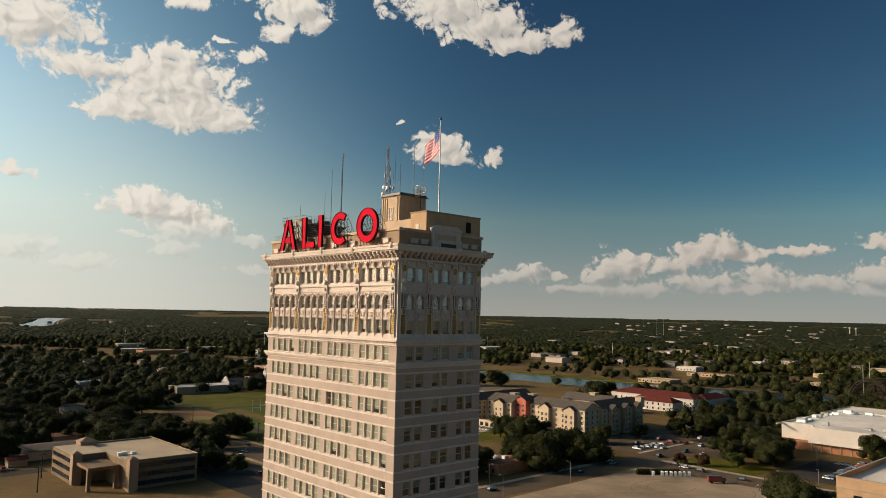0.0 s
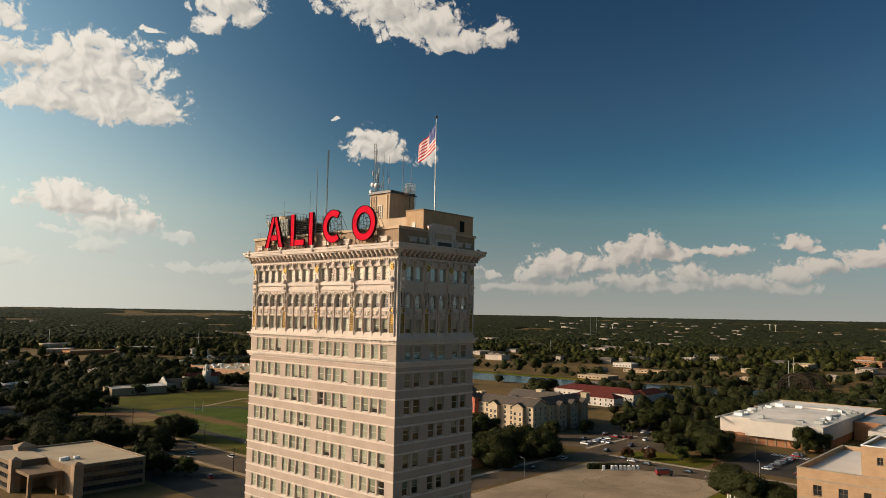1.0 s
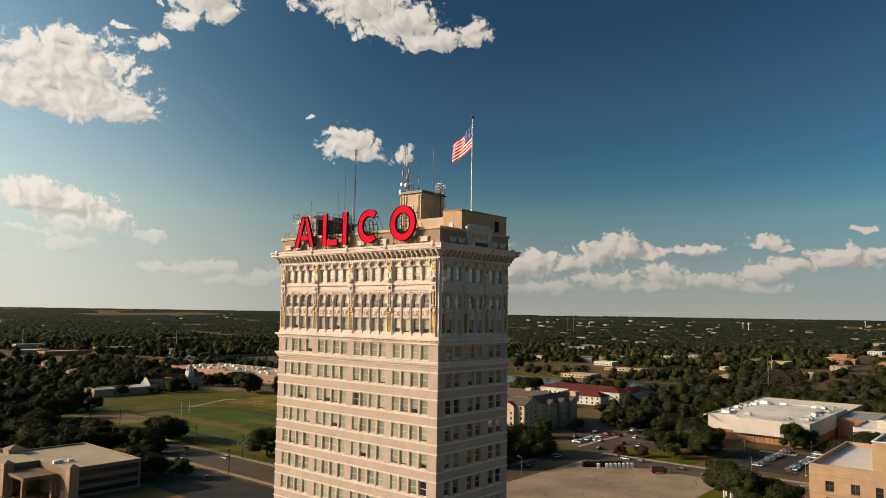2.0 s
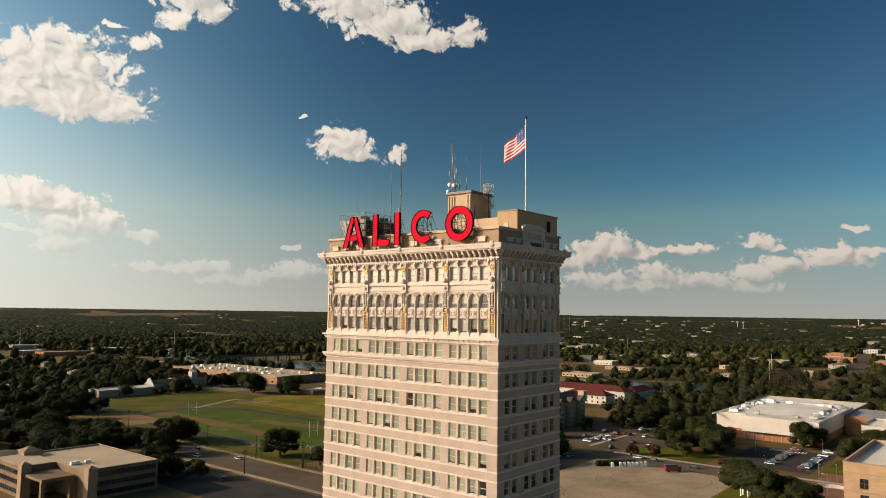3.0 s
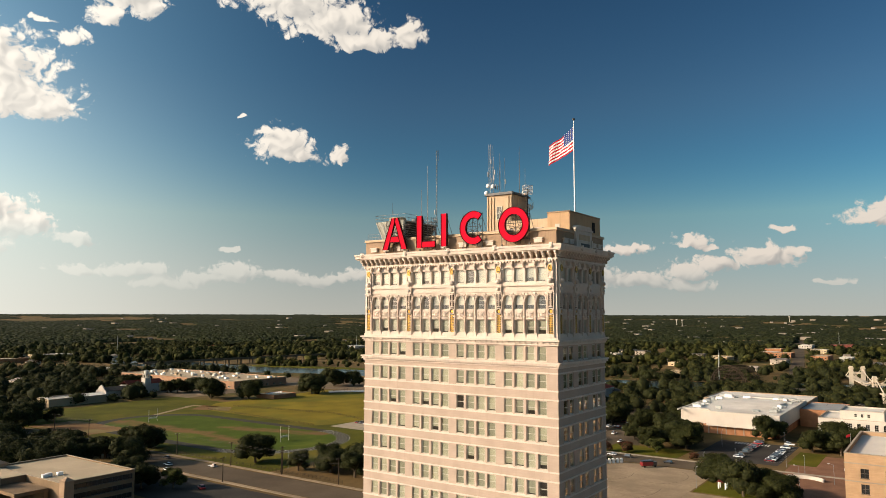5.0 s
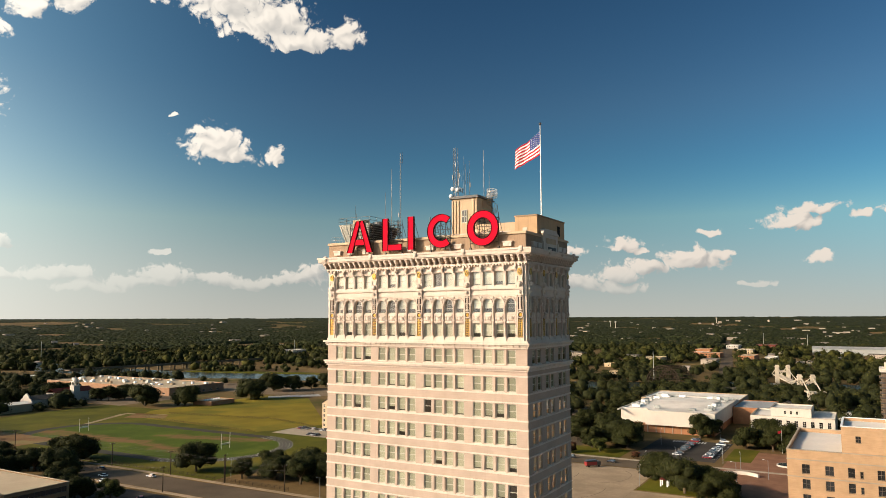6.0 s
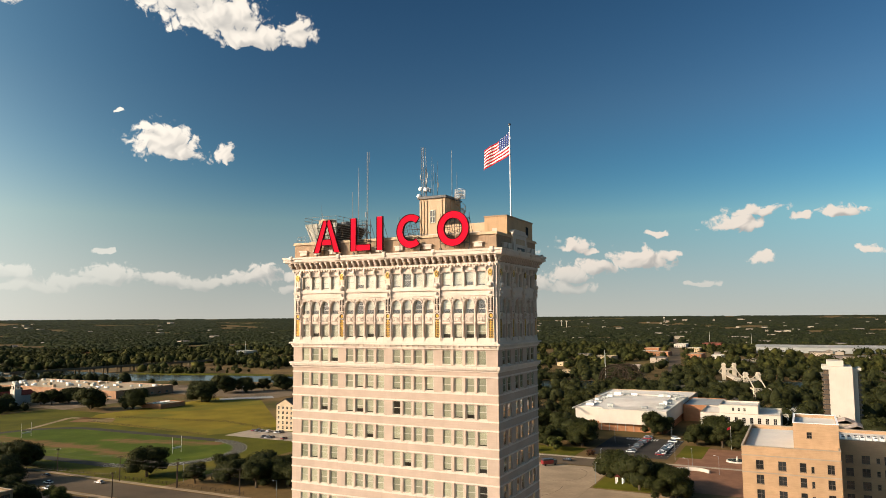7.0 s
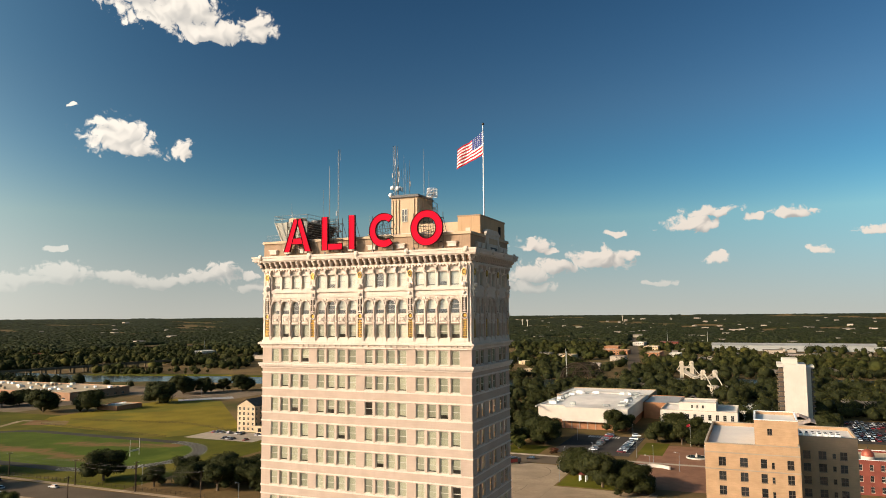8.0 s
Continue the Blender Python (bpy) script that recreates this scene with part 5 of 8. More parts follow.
sheet("verge", rect(280, 305, 70, 112), 0.09, LAWN, "grass verge with trees", "lawn")
sheet("street_parking", rect(286, 345, 138, 176), 0.07, OLD_ASPHALT, "worn asphalt parking under trees", "parking lot")
sheet("pavement", rect(286, 345, 135.5, 137.9), 0.16, CONCRETE, "pale concrete pavement", "pavement", 0.16)
sheet("apartment_parking", rect(255, 284, 238, 290), 0.14, CONCRETE, "asphalt parking lot by the apartments", "parking lot")
sheet("tree_parking", rect(300, 470, 100, 176), 0.05, OLD_ASPHALT, "asphalt parking lot shaded by trees", "parking lot")
sheet("far_parking", rect(375, 470, -170, -86), 0.06, ASPHALT, "full asphalt car park", "parking lot")
sheet("school_yard", rect(300, 372, 505, 640), 0.05, SCHOOL_YARD, "dusty worn school yard", "yard")
sheet("river_road", rect(430, 500, 400, 720), 0.05, SCHOOL_YARD, "dusty road and lots by the river", "road")
sheet("island", rect(214, 256, 18, 43), 0.14, LAWN, "planted grass island", "lawn", 0.14)

# sports ground
sheet("playing_field", rect(137.6, 300, 216, 520), 0.08, LAWN, "mown grass sports ground", "sports field")
sheet("dry_field", [(252, 300), (300, 282), (420, 400), (420, 452), (290, 452), (260, 430)], 0.10, DRY_GRASS, "broad dry yellow-green field", "field")
TRK_X, TRK_Y0, TRK_Y1 = 199.0, 281.0, 392.0


def stadium(r, k=20):
    return [(TRK_X + r * math.cos(a), TRK_Y0 + r * math.sin(a)) for a in [math.pi + math.pi * i / k for i in range(k + 1)]] + \
           [(TRK_X + r * math.cos(a), TRK_Y1 + r * math.sin(a)) for a in [math.pi * i / k for i in range(k + 1)]]


s = Shape()
outer, inner = stadium(44.0), stadium(36.5)
k = len(outer)
s.add([(x, y, 0.12) for x, y in outer] + [(x, y, 0.12) for x, y in inner], [(i, (i + 1) % k, k + (i + 1) % k, k + i) for i in range(k)])
solid("running_track", s.mesh("running_track", TRACK), "dark grey running track round the field", "running track", kind="structure")
for r in (36.4, 38.2, 40.1, 42.0, 43.9):
    outer, inner = stadium(r + 0.09, 28)[:29], stadium(r - 0.09, 28)[:29]
    k = len(outer)
    s = Shape().add([(x, y, 0.126) for x, y in outer] + [(x, y, 0.126) for x, y in inner], [(i, i + 1, k + i + 1, k + i) for i in range(k - 1)])
    solid("lane_line", s.mesh("lane_line", LINE_WHITE), "thin white lane line of the track", "lane line", kind="structure")
sheet("infield", stadium(36.0), 0.11, WORN_TURF, "green turf inside the track", "turf")
sheet("ball_diamond", [(254, 436), (266, 406), (279, 418), (276, 450)], 0.13, BARE_SOIL, "bare sandy ball diamond", "ball field")
sheet("service_path", [(218, 432), (222, 430), (268, 452), (278, 420), (281, 421), (272, 456), (266, 456)], 0.13, GRAVEL_LOT, "pale dusty path", "path")
sheet("roadside_soil", rect(139, 172, 385, 450), 0.14, BARE_SOIL, "bare reddish soil by the avenue", "soil")


# ---- buildings ----
def opened_wall(s, m, u0, u1, z0, z1, holes, deep=0.25, slot=0):
    """A wall front with real openings; holes are (left, right, bottom, top)."""
    us = sorted({u0, u1, *[h[0] for h in holes], *[h[1] for h in holes]})
    zs = sorted({z0, z1, *[h[2] for h in holes], *[h[3] for h in holes]})
    for ua, ub in zip(us, us[1:]):
        run = None
        for za, zb in zip(zs, zs[1:]):
            uc, zc = (ua + ub) / 2, (za + zb) / 2
            if any(h[0] < uc < h[1] and h[2] < zc < h[3] for h in holes):
                if run:
                    s.add([m(ua, 0, run[0]), m(ub, 0, run[0]), m(ub, 0, run[1]), m(ua, 0, run[1])], [(0, 1, 2, 3)], slot)
                run = None
            else:
                run = (run[0] if run else za, zb)
        if run:
            s.add([m(ua, 0, run[0]), m(ub, 0, run[0]), m(ub, 0, run[1]), m(ua, 0, run[1])], [(0, 1, 2, 3)], slot)
    for a, b, c, d in holes:
        p = [m(a, 0, c), m(b, 0, c), m(b, 0, d), m(a, 0, d), m(a, -deep, c), m(b, -deep, c), m(b, -deep, d), m(a, -deep, d)]
        s.add(p, [(0, 1, 5, 4), (1, 2, 6, 5), (2, 3, 7, 6), (3, 0, 4, 7)], slot)


UNITS = {}


def window_mesh(w, h, bars=(1, 2), frame_m=SASH):
    key = (round(w, 2), round(h, 2), bars, frame_m.name)
    if key not in UNITS:
        s = Shape()
        t = 0.07
        us, zs = [-w / 2, -w / 2 + t], [0.0, t]
        for i in range(1, bars[0]):
            us += [-w / 2 + w * i / bars[0] - 0.035, -w / 2 + w * i / bars[0] + 0.035]
        for i in range(1, bars[1]):
            zs += [h * i / bars[1] - 0.035, h * i / bars[1] + 0.035]
        us, zs = us + [w / 2 - t, w / 2], zs + [h - t, h]
        s.lattice(us, zs, lambda i, j: i % 2 == 0 or j % 2 == 0, 0.12, 0.22)
        s.welded()
        s.box(-w / 2 - 0.08, w / 2 + 0.08, -0.08, 0.12, -0.12, -0.003)
        s.add([(-w / 2, 0.19, 0), (w / 2, 0.19, 0), (w / 2, 0.19, h), (-w / 2, 0.19, h)], [(0, 1, 2, 3)], 1)
        UNITS[key] = s.mesh("window", frame_m, DARK_GLASS)
    return UNITS[key]


TURNS = {"w": -90, "s": 0, "e": 90, "n": 180}


def building(name, label, category, x0, x1, y0, y1, h, wall, roof, grids=(), parapet=0.7, z0=0.0, coping=None, group=""):
    """A block with a parapet roof. grids: (face, first u, step, count, first sill, storey, storeys, width, height, bars)."""
    t = thing(name, label, category, ((x0 + x1) / 2, (y0 + y1) / 2, z0), group=group)
    a, b = (x1 - x0) / 2, (y1 - y0) / 2
    maps = {"w": lambda u, d, z: (-a - d, u - b, z), "s": lambda u, d, z: (u - a, -b - d, z), "e": lambda u, d, z: (a + d, u - b, z), "n": lambda u, d, z: (u - a, b + d, z)}
    s = Shape()
    for side in "wsen":
        holes = []
        for g in grids:
            if g[0] != side:
                continue
            _, u, step, n, sill, storey, rows, w, hh, bars = g
            for i in range(n):
                for r in range(rows):
                    uc, zb = u + i * step, sill + r * storey
                    holes.append((uc - w / 2, uc + w / 2, zb, zb + hh))
                    x, y, z = maps[side](uc, 0.0, zb)
                    part("window", window_mesh(w, hh, bars, DARK_METAL if w > 10 else BRONZE_FRAME if wall is BUFF_BRICK else SASH), t, "", pose(x, y, z, 0, 0, TURNS[side]))
        opened_wall(s, maps[side], 0.0, 2 * b if side in "we" else 2 * a, 0.0, h, holes)
    # inside of the parapet
    for p in (((-a, -a + 0.35, -b, b)), ((a - 0.35, a, -b, b)), ((-a + 0.35, a - 0.35, -b, -b + 0.35)), ((-a + 0.35, a - 0.35, b - 0.35, b))):
        s.box(p[0] + 0.004, p[1] - 0.004, p[2] + 0.004, p[3] - 0.004, h - parapet - 0.1, h - 0.002)
    part("wall", s.mesh("wall", wall), t)
    part("roof", Shape().box(-a + 0.36, a - 0.36, -b + 0.36, b - 0.36, h - parapet - 0.3, h - parapet).mesh("roof", roof), t)
    if coping:
        c = Shape()
        for p in ((-a - 0.1, -a + 0.4, -b - 0.1, b + 0.1), (a - 0.4, a + 0.1, -b - 0.1, b + 0.1), (-a + 0.4, a - 0.4, -b - 0.1, -b + 0.4), (-a + 0.4, a - 0.4, b - 0.4, b + 0.1)):
            c.box(*p, h, h + 0.18)
        part("coping", c.mesh("coping", coping), t)
    return t, a, b


def gable(s, x0, x1, y0, y1, z, rise, along="x", over=0.5, thick=0.25, slot=0):
    """A pitched roof with eaves over the rectangle."""
    if along == "x":
        m = (y0 + y1) / 2
        p = [(x0 - over, y0 - over, z), (x1 + over, y0 - over, z), (x1 + over, m, z + rise), (x0 - over, m, z + rise), (x0 - over, y1 + over, z), (x1 + over, y1 + over, z)]
    else:
        m = (x0 + x1) / 2
        p = [(x0 - over, y0 - over, z), (x0 - over, y1 + over, z), (m, y1 + over, z + rise), (m, y0 - over, z + rise), (x1 + over, y0 - over, z), (x1 + over, y1 + over, z)]
    q = [(a, b, c + thick) for a, b, c in p]
    s.add(p + q, [(0, 1, 2, 3), (3, 2, 5, 4), (6, 9, 8, 7), (9, 10, 11, 8), (0, 6, 7, 1), (4, 5, 11, 10), (0, 3, 9, 6), (3, 4, 10, 9), (1, 7, 8, 2), (2, 8, 11, 5)], slot)


def hip(s, x0, x1, y0, y1, z, rise, over=0.5, slot=0):
    w = min(x1 - x0, y1 - y0) / 2
    x0, x1, y0, y1 = x0 - over, x1 + over, y0 - over, y1 + over
    if x1 - x0 >= y1 - y0:
        a, b = ((x0 + w, (y0 + y1) / 2, z + rise), (x1 - w, (y0 + y1) / 2, z + rise))
        f = [(0, 1, 5, 4), (1, 2, 5), (2, 3, 4, 5), (3, 0, 4), (3, 2, 1, 0)]
    else:
        a, b = (((x0 + x1) / 2, y0 + w, z + rise), ((x0 + x1) / 2, y1 - w, z + rise))
        f = [(0, 1, 4), (1, 2, 5, 4), (2, 3, 5), (3, 0, 4, 5), (3, 2, 1, 0)]
    s.add([(x0, y0, z), (x1, y0, z), (x1, y1, z), (x0, y1, z), a, b], f, slot)


# low office block with ribbon windows west of the avenue
t, a, b = building("office_block", "tan three-storey office block with dark ribbon windows", "office building", 42, 72, 222, 274, 11.6, OFFICE_WALL, TAN_ROOF,
                   [("s", 16.5, 25.0, 1, 1.2, 3.6, 3, 25.0, 1.9, (12, 1)), ("w", 38.0, 9.0, 1, 1.2, 3.6, 3, 1.0, 1.5, (1, 1))], 0.5, coping=CONCRETE)
s = Shape()
maps = {"w": lambda u, d, z: (-29.0 - d, u, z)}
holes = [(0.8 - 1.0, 25.0, 1.2 + 3.6 * r, 3.1 + 3.6 * r) for r in range(3)]
opened_wall(s, maps["w"], -1.0, 26.0, 0, 11.6, holes)
s.box(-28.99, -15.0, -1.0, 25.99, 10.7, 11.58)
s.box(-28.99, -15.0, 25.6, 26.0, 0, 10.7)
s.box(-28.99, -15.0, -1.0, -0.6, 0, 10.7)
part("west_wing", s.mesh("west_wing", OFFICE_WALL), t)
for r in range(3):
    part("window", window_mesh(25.2, 1.9, (12, 1), DARK_METAL), t, "", pose(-29.0, 12.4, 1.2 + 3.6 * r, 0, 0, -90))
part("wing_roof", Shape().box(-28.6, -15.0, -0.6, 25.6, 11.58, 11.7).mesh("wing_roof", TAN_ROOF), t)
s = Shape().box(-28.0, -16.0, -20.0, -1.0, 8.2, 9.4)
for x in (-27.4, -16.8):
    s.box(x - 0.7, x + 0.7, -19.8, -18.2, 0, 8.2)
part("entrance_canopy", s.mesh("entrance_canopy", OFFICE_WALL), t, "tan entrance canopy on piers")
s = Shape()
for x, y in ((-27.5, -2.5), (-13.5, -28.0)):
    s = Shape().box(x - 1.8, x + 1.8, y - 1.8, y + 1.8, 0, 12.6)
    p = part("pylon", s.mesh("pylon", ROOF_STUCCO_DULL), t, "brown capped stair pylon")
    s = Shape().add([(x - 2, y - 2, 12.6), (x + 2, y - 2, 12.6), (x + 2, y + 2, 12.6), (x - 2, y + 2, 12.6), (x, y, 13.8)], [(0, 1, 4), (1, 2, 4), (2, 3, 4), (3, 0, 4), (3, 2, 1, 0)])
    part("cap", s.mesh("cap", ROOF_STUCCO_DULL), p)
p = part("lift_house", Shape().box(-19.0, -12.5, 20.5, 27.0, 11.7, 13.2).mesh("lift_house", ROOF_STUCCO_DULL), t)
s = Shape().add([(-19.6, 19.9, 13.2), (-11.9, 19.9, 13.2), (-11.9, 27.6, 13.2), (-19.6, 27.6, 13.2), (-15.7, 23.7, 15.0)], [(0, 1, 4), (1, 2, 4), (2, 3, 4), (3, 0, 4), (3, 2, 1, 0)])
part("cap", s.mesh("cap", ROOF_STUCCO_DULL), p)
for x, y in ((-12.0, -9.0), (-10.0, -8.0), (-6.5, -9.5)):
    part("roof_unit", Shape().box(x - 1.0, x + 1.0, y - 0.8, y + 0.8, 11.1, 12.3).mesh("roof_unit", WHITE_PAINT), t, "white roof air unit")

# tall buff brick building
rows = 10
sill0 = 0.9
brick_grids = []
for u, w, bars in ((3.5, 1.6, (2, 2)), (7.4, 1.5, (1, 2)), (6.1, 0.7, (1, 2)), (13.5, 1.9, (2, 2)), (18.8, 1.8, (2, 2))):
    brick_grids.append(("w", {3.5: 2.3, 7.4: 8.6, 6.1: 6.4, 13.5: 13.4, 18.8: 18.7}[u], 9.0, 1, 34.2 - 3.72 * 9, 3.72, rows, w, 2.3 if w > 1 else 1.6, bars))
brick_grids.append(("s", 3.0, 4.4, 9, 34.2 - 3.72 * 9, 3.72, rows, 1.6, 2.3, (2, 2)))
t, a, b = building("brick_highrise", "ten-storey buff brick building with a pale roof", "brick building", 105.3, 146, -49, -26, 39.9, BUFF_BRICK, WHITE_ROOF, brick_grids, 1.0, coping=CONCRETE)
s = Shape()
for z in (37.5, 33.2):
    s.box(-a - 0.12, -a, -b - 0.1, b + 0.1, z, z + 0.28)
    s.box(-a, a, -b - 0.12, -b, z, z + 0.28)
part("string_course", s.mesh("string_course", CONCRETE), t, "pale stone string courses")
pent, pa, pb = building("brick_penthouse", "buff brick penthouse with white coping", "penthouse", 109.7, 129, -48.95, -38.4, 7.0, BUFF_BRICK, WHITE_ROOF,
                        [("w", 6.8, 3.0, 1, 3.2, 3.0, 1, 1.2, 1.6, (2, 2))], 0.8, z0=38.9, coping=WHITE_PAINT)
wing, wa, wb = building("brick_wing", "lower buff brick wing in part shade", "brick building", 143.5, 166, -66, -49.1, 37.2, BUFF_BRICK, WHITE_ROOF,
                        [("w", 3.8, 4.2, 1, 1.0, 3.72, 9, 1.9, 2.3, (2, 2)), ("w", 9.4, 4.2, 1, 1.0, 3.72, 9, 2.1, 2.3, (2, 2)), ("w", 13.6, 4.2, 1, 1.0, 3.72, 9, 2.0, 2.3, (2, 2)),
                         ("w", 6.3, 4.2, 1, 1.3, 3.72, 9, 0.9, 1.5, (1, 2)), ("s", 3.0, 4.2, 5, 1.0, 3.72, 9, 1.7, 2.3, (2, 2))], 0.9, coping=CONCRETE)
for i in range(7):
    for j in range(2):
        c = thing("roof_air_unit", "white boxed air unit on the wing roof", "air unit", (147.5 + j * 3.0, -51.2 - i * 1.7, 36.3), group="roof air units")
        part("casing", Shape().box(-0.6, 0.6, -0.6, 0.6, 0.0, 1.3).mesh("casing", WHITE_PAINT), c)
        part("fan", Shape().tube((0, 0, 1.3), (0, 0, 1.5), 0.45, 0.45, 10).mesh("fan", DARK_METAL), c)

# red brick building with a copper dome
t, a, b = building("red_brick_building", "red brick building with white trim", "brick building", 243, 268, -112, -76, 14.0, RED_BRICK, TAN_ROOF,
                   [("w", 3.0, 4.0, 9, 1.0, 4.4, 3, 1.4, 2.4, (1, 2))], 0.8, coping=WHITE_PAINT)
dome = thing("copper_dome", "round copper dome on the red brick building", "dome", (249, -80.5, 13.2))
part("drum", Shape().tube((0, 0, 0), (0, 0, 1.6), 2.6, 2.6, 20).mesh("drum", WHITE_WALL), dome)
s = Shape()
s.ball((0, 0, 1.6), (2.5, 2.5, 2.8), 20, 12)
part("shell", s.mesh("shell", COPPER, smooth=True), dome)
part("finial", Shape().tube((0, 0, 4.7), (0, 0, 6.0), 0.15, 0.05, 6).mesh("finial", DARK_METAL), dome)

# exhibition hall: white upper walls over a brick base
hall = thing("exhibition_hall", "low white exhibition hall with a brick base and flat roof", "hall", (425, 68, 0))
s = Shape()
s.box(-54.0, 44.0, -31.0, 11.5, 5.0, 13.2)
s.box(-46.0, 44.0, 11.5, 29.5, 3.5, 13.2)
part("upper_wall", s.mesh("upper_wall", WHITE_WALL), hall, "smooth white upper walls")
s = Shape().box(-51.0, 43.5, -30.0, 28.5, 0.0, 5.0)
part("brick_base", s.mesh("brick_base", ORANGE_BRICK), hall, "orange brick base")
for i in range(5):
    part("base_pier", Shape().box(-51.4, -51.0, -10.25 + i * 5.2, -9.75 + i * 5.2, 0.0, 5.0).mesh("base_pier", CONCRETE), hall)
s = Shape()
for q in ((-54.0, 44.0, -31.0, -30.2), (-54.0, 44.0, 28.7, 29.5), (-54.0, -53.2, -30.2, 11.5), (43.2, 44.0, -30.2, 28.7), (-46.0, -45.2, 11.5, 28.7)):
    s.box(*q, 13.2, 14.0)
part("parapet", s.mesh("parapet", WHITE_WALL), hall)
s = Shape()
s.box(-53.2, 43.2, -30.2, 11.4, 13.2, 13.3).box(-45.2, 43.2, 11.4, 28.6, 13.2, 13.3)
s.add([(-30, -22, 13.3), (30, -22, 13.3), (30, 18, 13.3), (-30, 18, 13.3), (-2, -22, 15.2), (-2, 18, 15.2)], [(0, 4, 5, 3), (1, 2, 5, 4), (0, 1, 4), (3, 5, 2)])
part("roof", s.mesh("roof", WHITE_ROOF), hall, "white membrane roof")
rng = random.Random(8)
for i in range(34):
    if i < 20:
        x, y = -42 + 82 * rng.random(), rng.choice((-26 + 3 * rng.random(), 22 + 4 * rng.random()))
    else:
        x, y = rng.choice((-40 + 5 * rng.random(), 36 + 4 * rng.random())), -26 + 50 * rng.random()
    w, d, h = 1.0 + rng.random() * 1.2, 1.0 + rng.random() * 1.6, 1.0 + rng.random() * 1.4
    u = thing("roof_air_unit", "boxed metal air unit on the hall roof", "air unit", (425 + x, 68 + y, 13.3), group="roof air units")
    part("casing", Shape().box(-w, w, -d, d, 0.2, h).mesh("casing", rng.choice((WHITE_PAINT, GALVANISED, GALVANISED))), u)
    part("base", Shape().box(-w * 0.9, w * 0.9, -d * 0.9, d * 0.9, 0.0, 0.2).mesh("base", DARK_METAL), u)
building("hall_annex", "long tan flat-roofed annex behind the hall", "hall", 470, 528, 38, 108, 11.5, TAN_WALL, WHITE_ROOF, [], 0.6)
building("grey_roof_hall", "brick hall with a grey metal roof", "hall", 438, 486, 12, 36.6, 11.4, ORANGE_BRICK, BLUE_GREY_ROOF, [], 0.4)

# white stone civic building
building("civic_building", "white stone civic building with tall dark windows", "civic building", 396, 436, -27, 20, 11.8, WHITE_WALL, WHITE_ROOF,
         [("w", 3.0, 4.5, 10, 0.9, 5.2, 2, 2.0, 3.6, (2, 3)), ("s", 3.0, 4.6, 8, 0.9, 5.2, 2, 2.0, 3.6, (2, 3))], 0.8, coping=CONCRETE)
building("civic_upper_storey", "set-back white upper storey of the civic building", "civic building", 404, 430, -14, 9, 5.2, WHITE_WALL, WHITE_ROOF,
         [("w", 8.0, 3.4, 3, 1.6, 4.0, 1, 1.3, 2.0, (2, 2))], 0.7, z0=11.0, coping=CONCRETE)

# white tower block with dark balcony sides
slab_tower = thing("white_tower_block", "white concrete tower block with dark balconied sides", "tower block", (450, -64, 0))
s = Shape().box(-11.0, 13.0, -5.4, 8.2, 0.0, 40.0)
part("front_wall", s.mesh("front_wall", WHITE_WALL), slab_tower)
part("side_wall", Shape().box(-4.0, 12.0, -8.6, -5.42, 0.0, 38.2).mesh("side_wall", WHITE_WALL), slab_tower)
part("roof_house", Shape().box(-8.0, 8.0, -0.6, 9.0, 40.0, 43.6).mesh("roof_house", WHITE_WALL), slab_tower)
part("roof_slab", Shape().box(-11.4, 13.4, 8.22, 12.0, 38.0, 40.2).box(-4.4, 13.4, -10.8, -8.62, 37.0, 38.8).mesh("roof_slab", WHITE_WALL), slab_tower)
# recesses and balconies take brown paints that stand in for their shade
for y0, y1 in ((8.22, 11.0), (-9.8, -8.62)):
    part("recessed_wall", Shape().box(-3.5, 12.0, y0, y1, 0.0, 36.5).mesh("recessed_wall", BRONZE_FRAME), slab_tower, "recessed wall painted brown for the balconies' shade")
    for k in range(11):
        z = 1.6 + k * 3.2
        out = (y0, 12.2) if y0 > 0 else (-10.7, y1)
        b = part("balcony", Shape().box(-4.2 if y0 < 0 else -10.4, 12.0, *out, z, z + 0.3).mesh("balcony", OFFICE_WALL), slab_tower)
        part("balustrade", Shape().box(-4.2 if y0 < 0 else -10.4, (-4.0 if y0 < 0 else -10.2), *out, z + 0.3, z + 1.3).mesh("balustrade", DARK_METAL), b, "dark balcony railing")
building("tower_block_podium", "low white podium beside the tower block", "low building", 452, 500, -50, -24, 6.0, WHITE_WALL, WHITE_ROOF, [], 0.5)

# long grey warehouse far off
far_shed = thing("warehouse", "very long grey metal warehouse with a shallow roof", "warehouse", (1480, -95, 0))
s = Shape().box(-20, 20, -150, 138, 0, 11)
part("wall", s.mesh("wall", BLUE_GREY_ROOF), far_shed)
s = Shape()
gable(s, -20, 20, -150, 138, 11.01, 4.0, "y", 1.0)
part("roof", s.mesh("roof", BLUE_GREY_ROOF), far_shed)

# apartment complex: five storeys, pitched grey roofs, salmon stair bay
apt = thing("apartment_block", "five-storey cream apartment block with grey pitched roofs", "apartment building", (303, 185, 0))


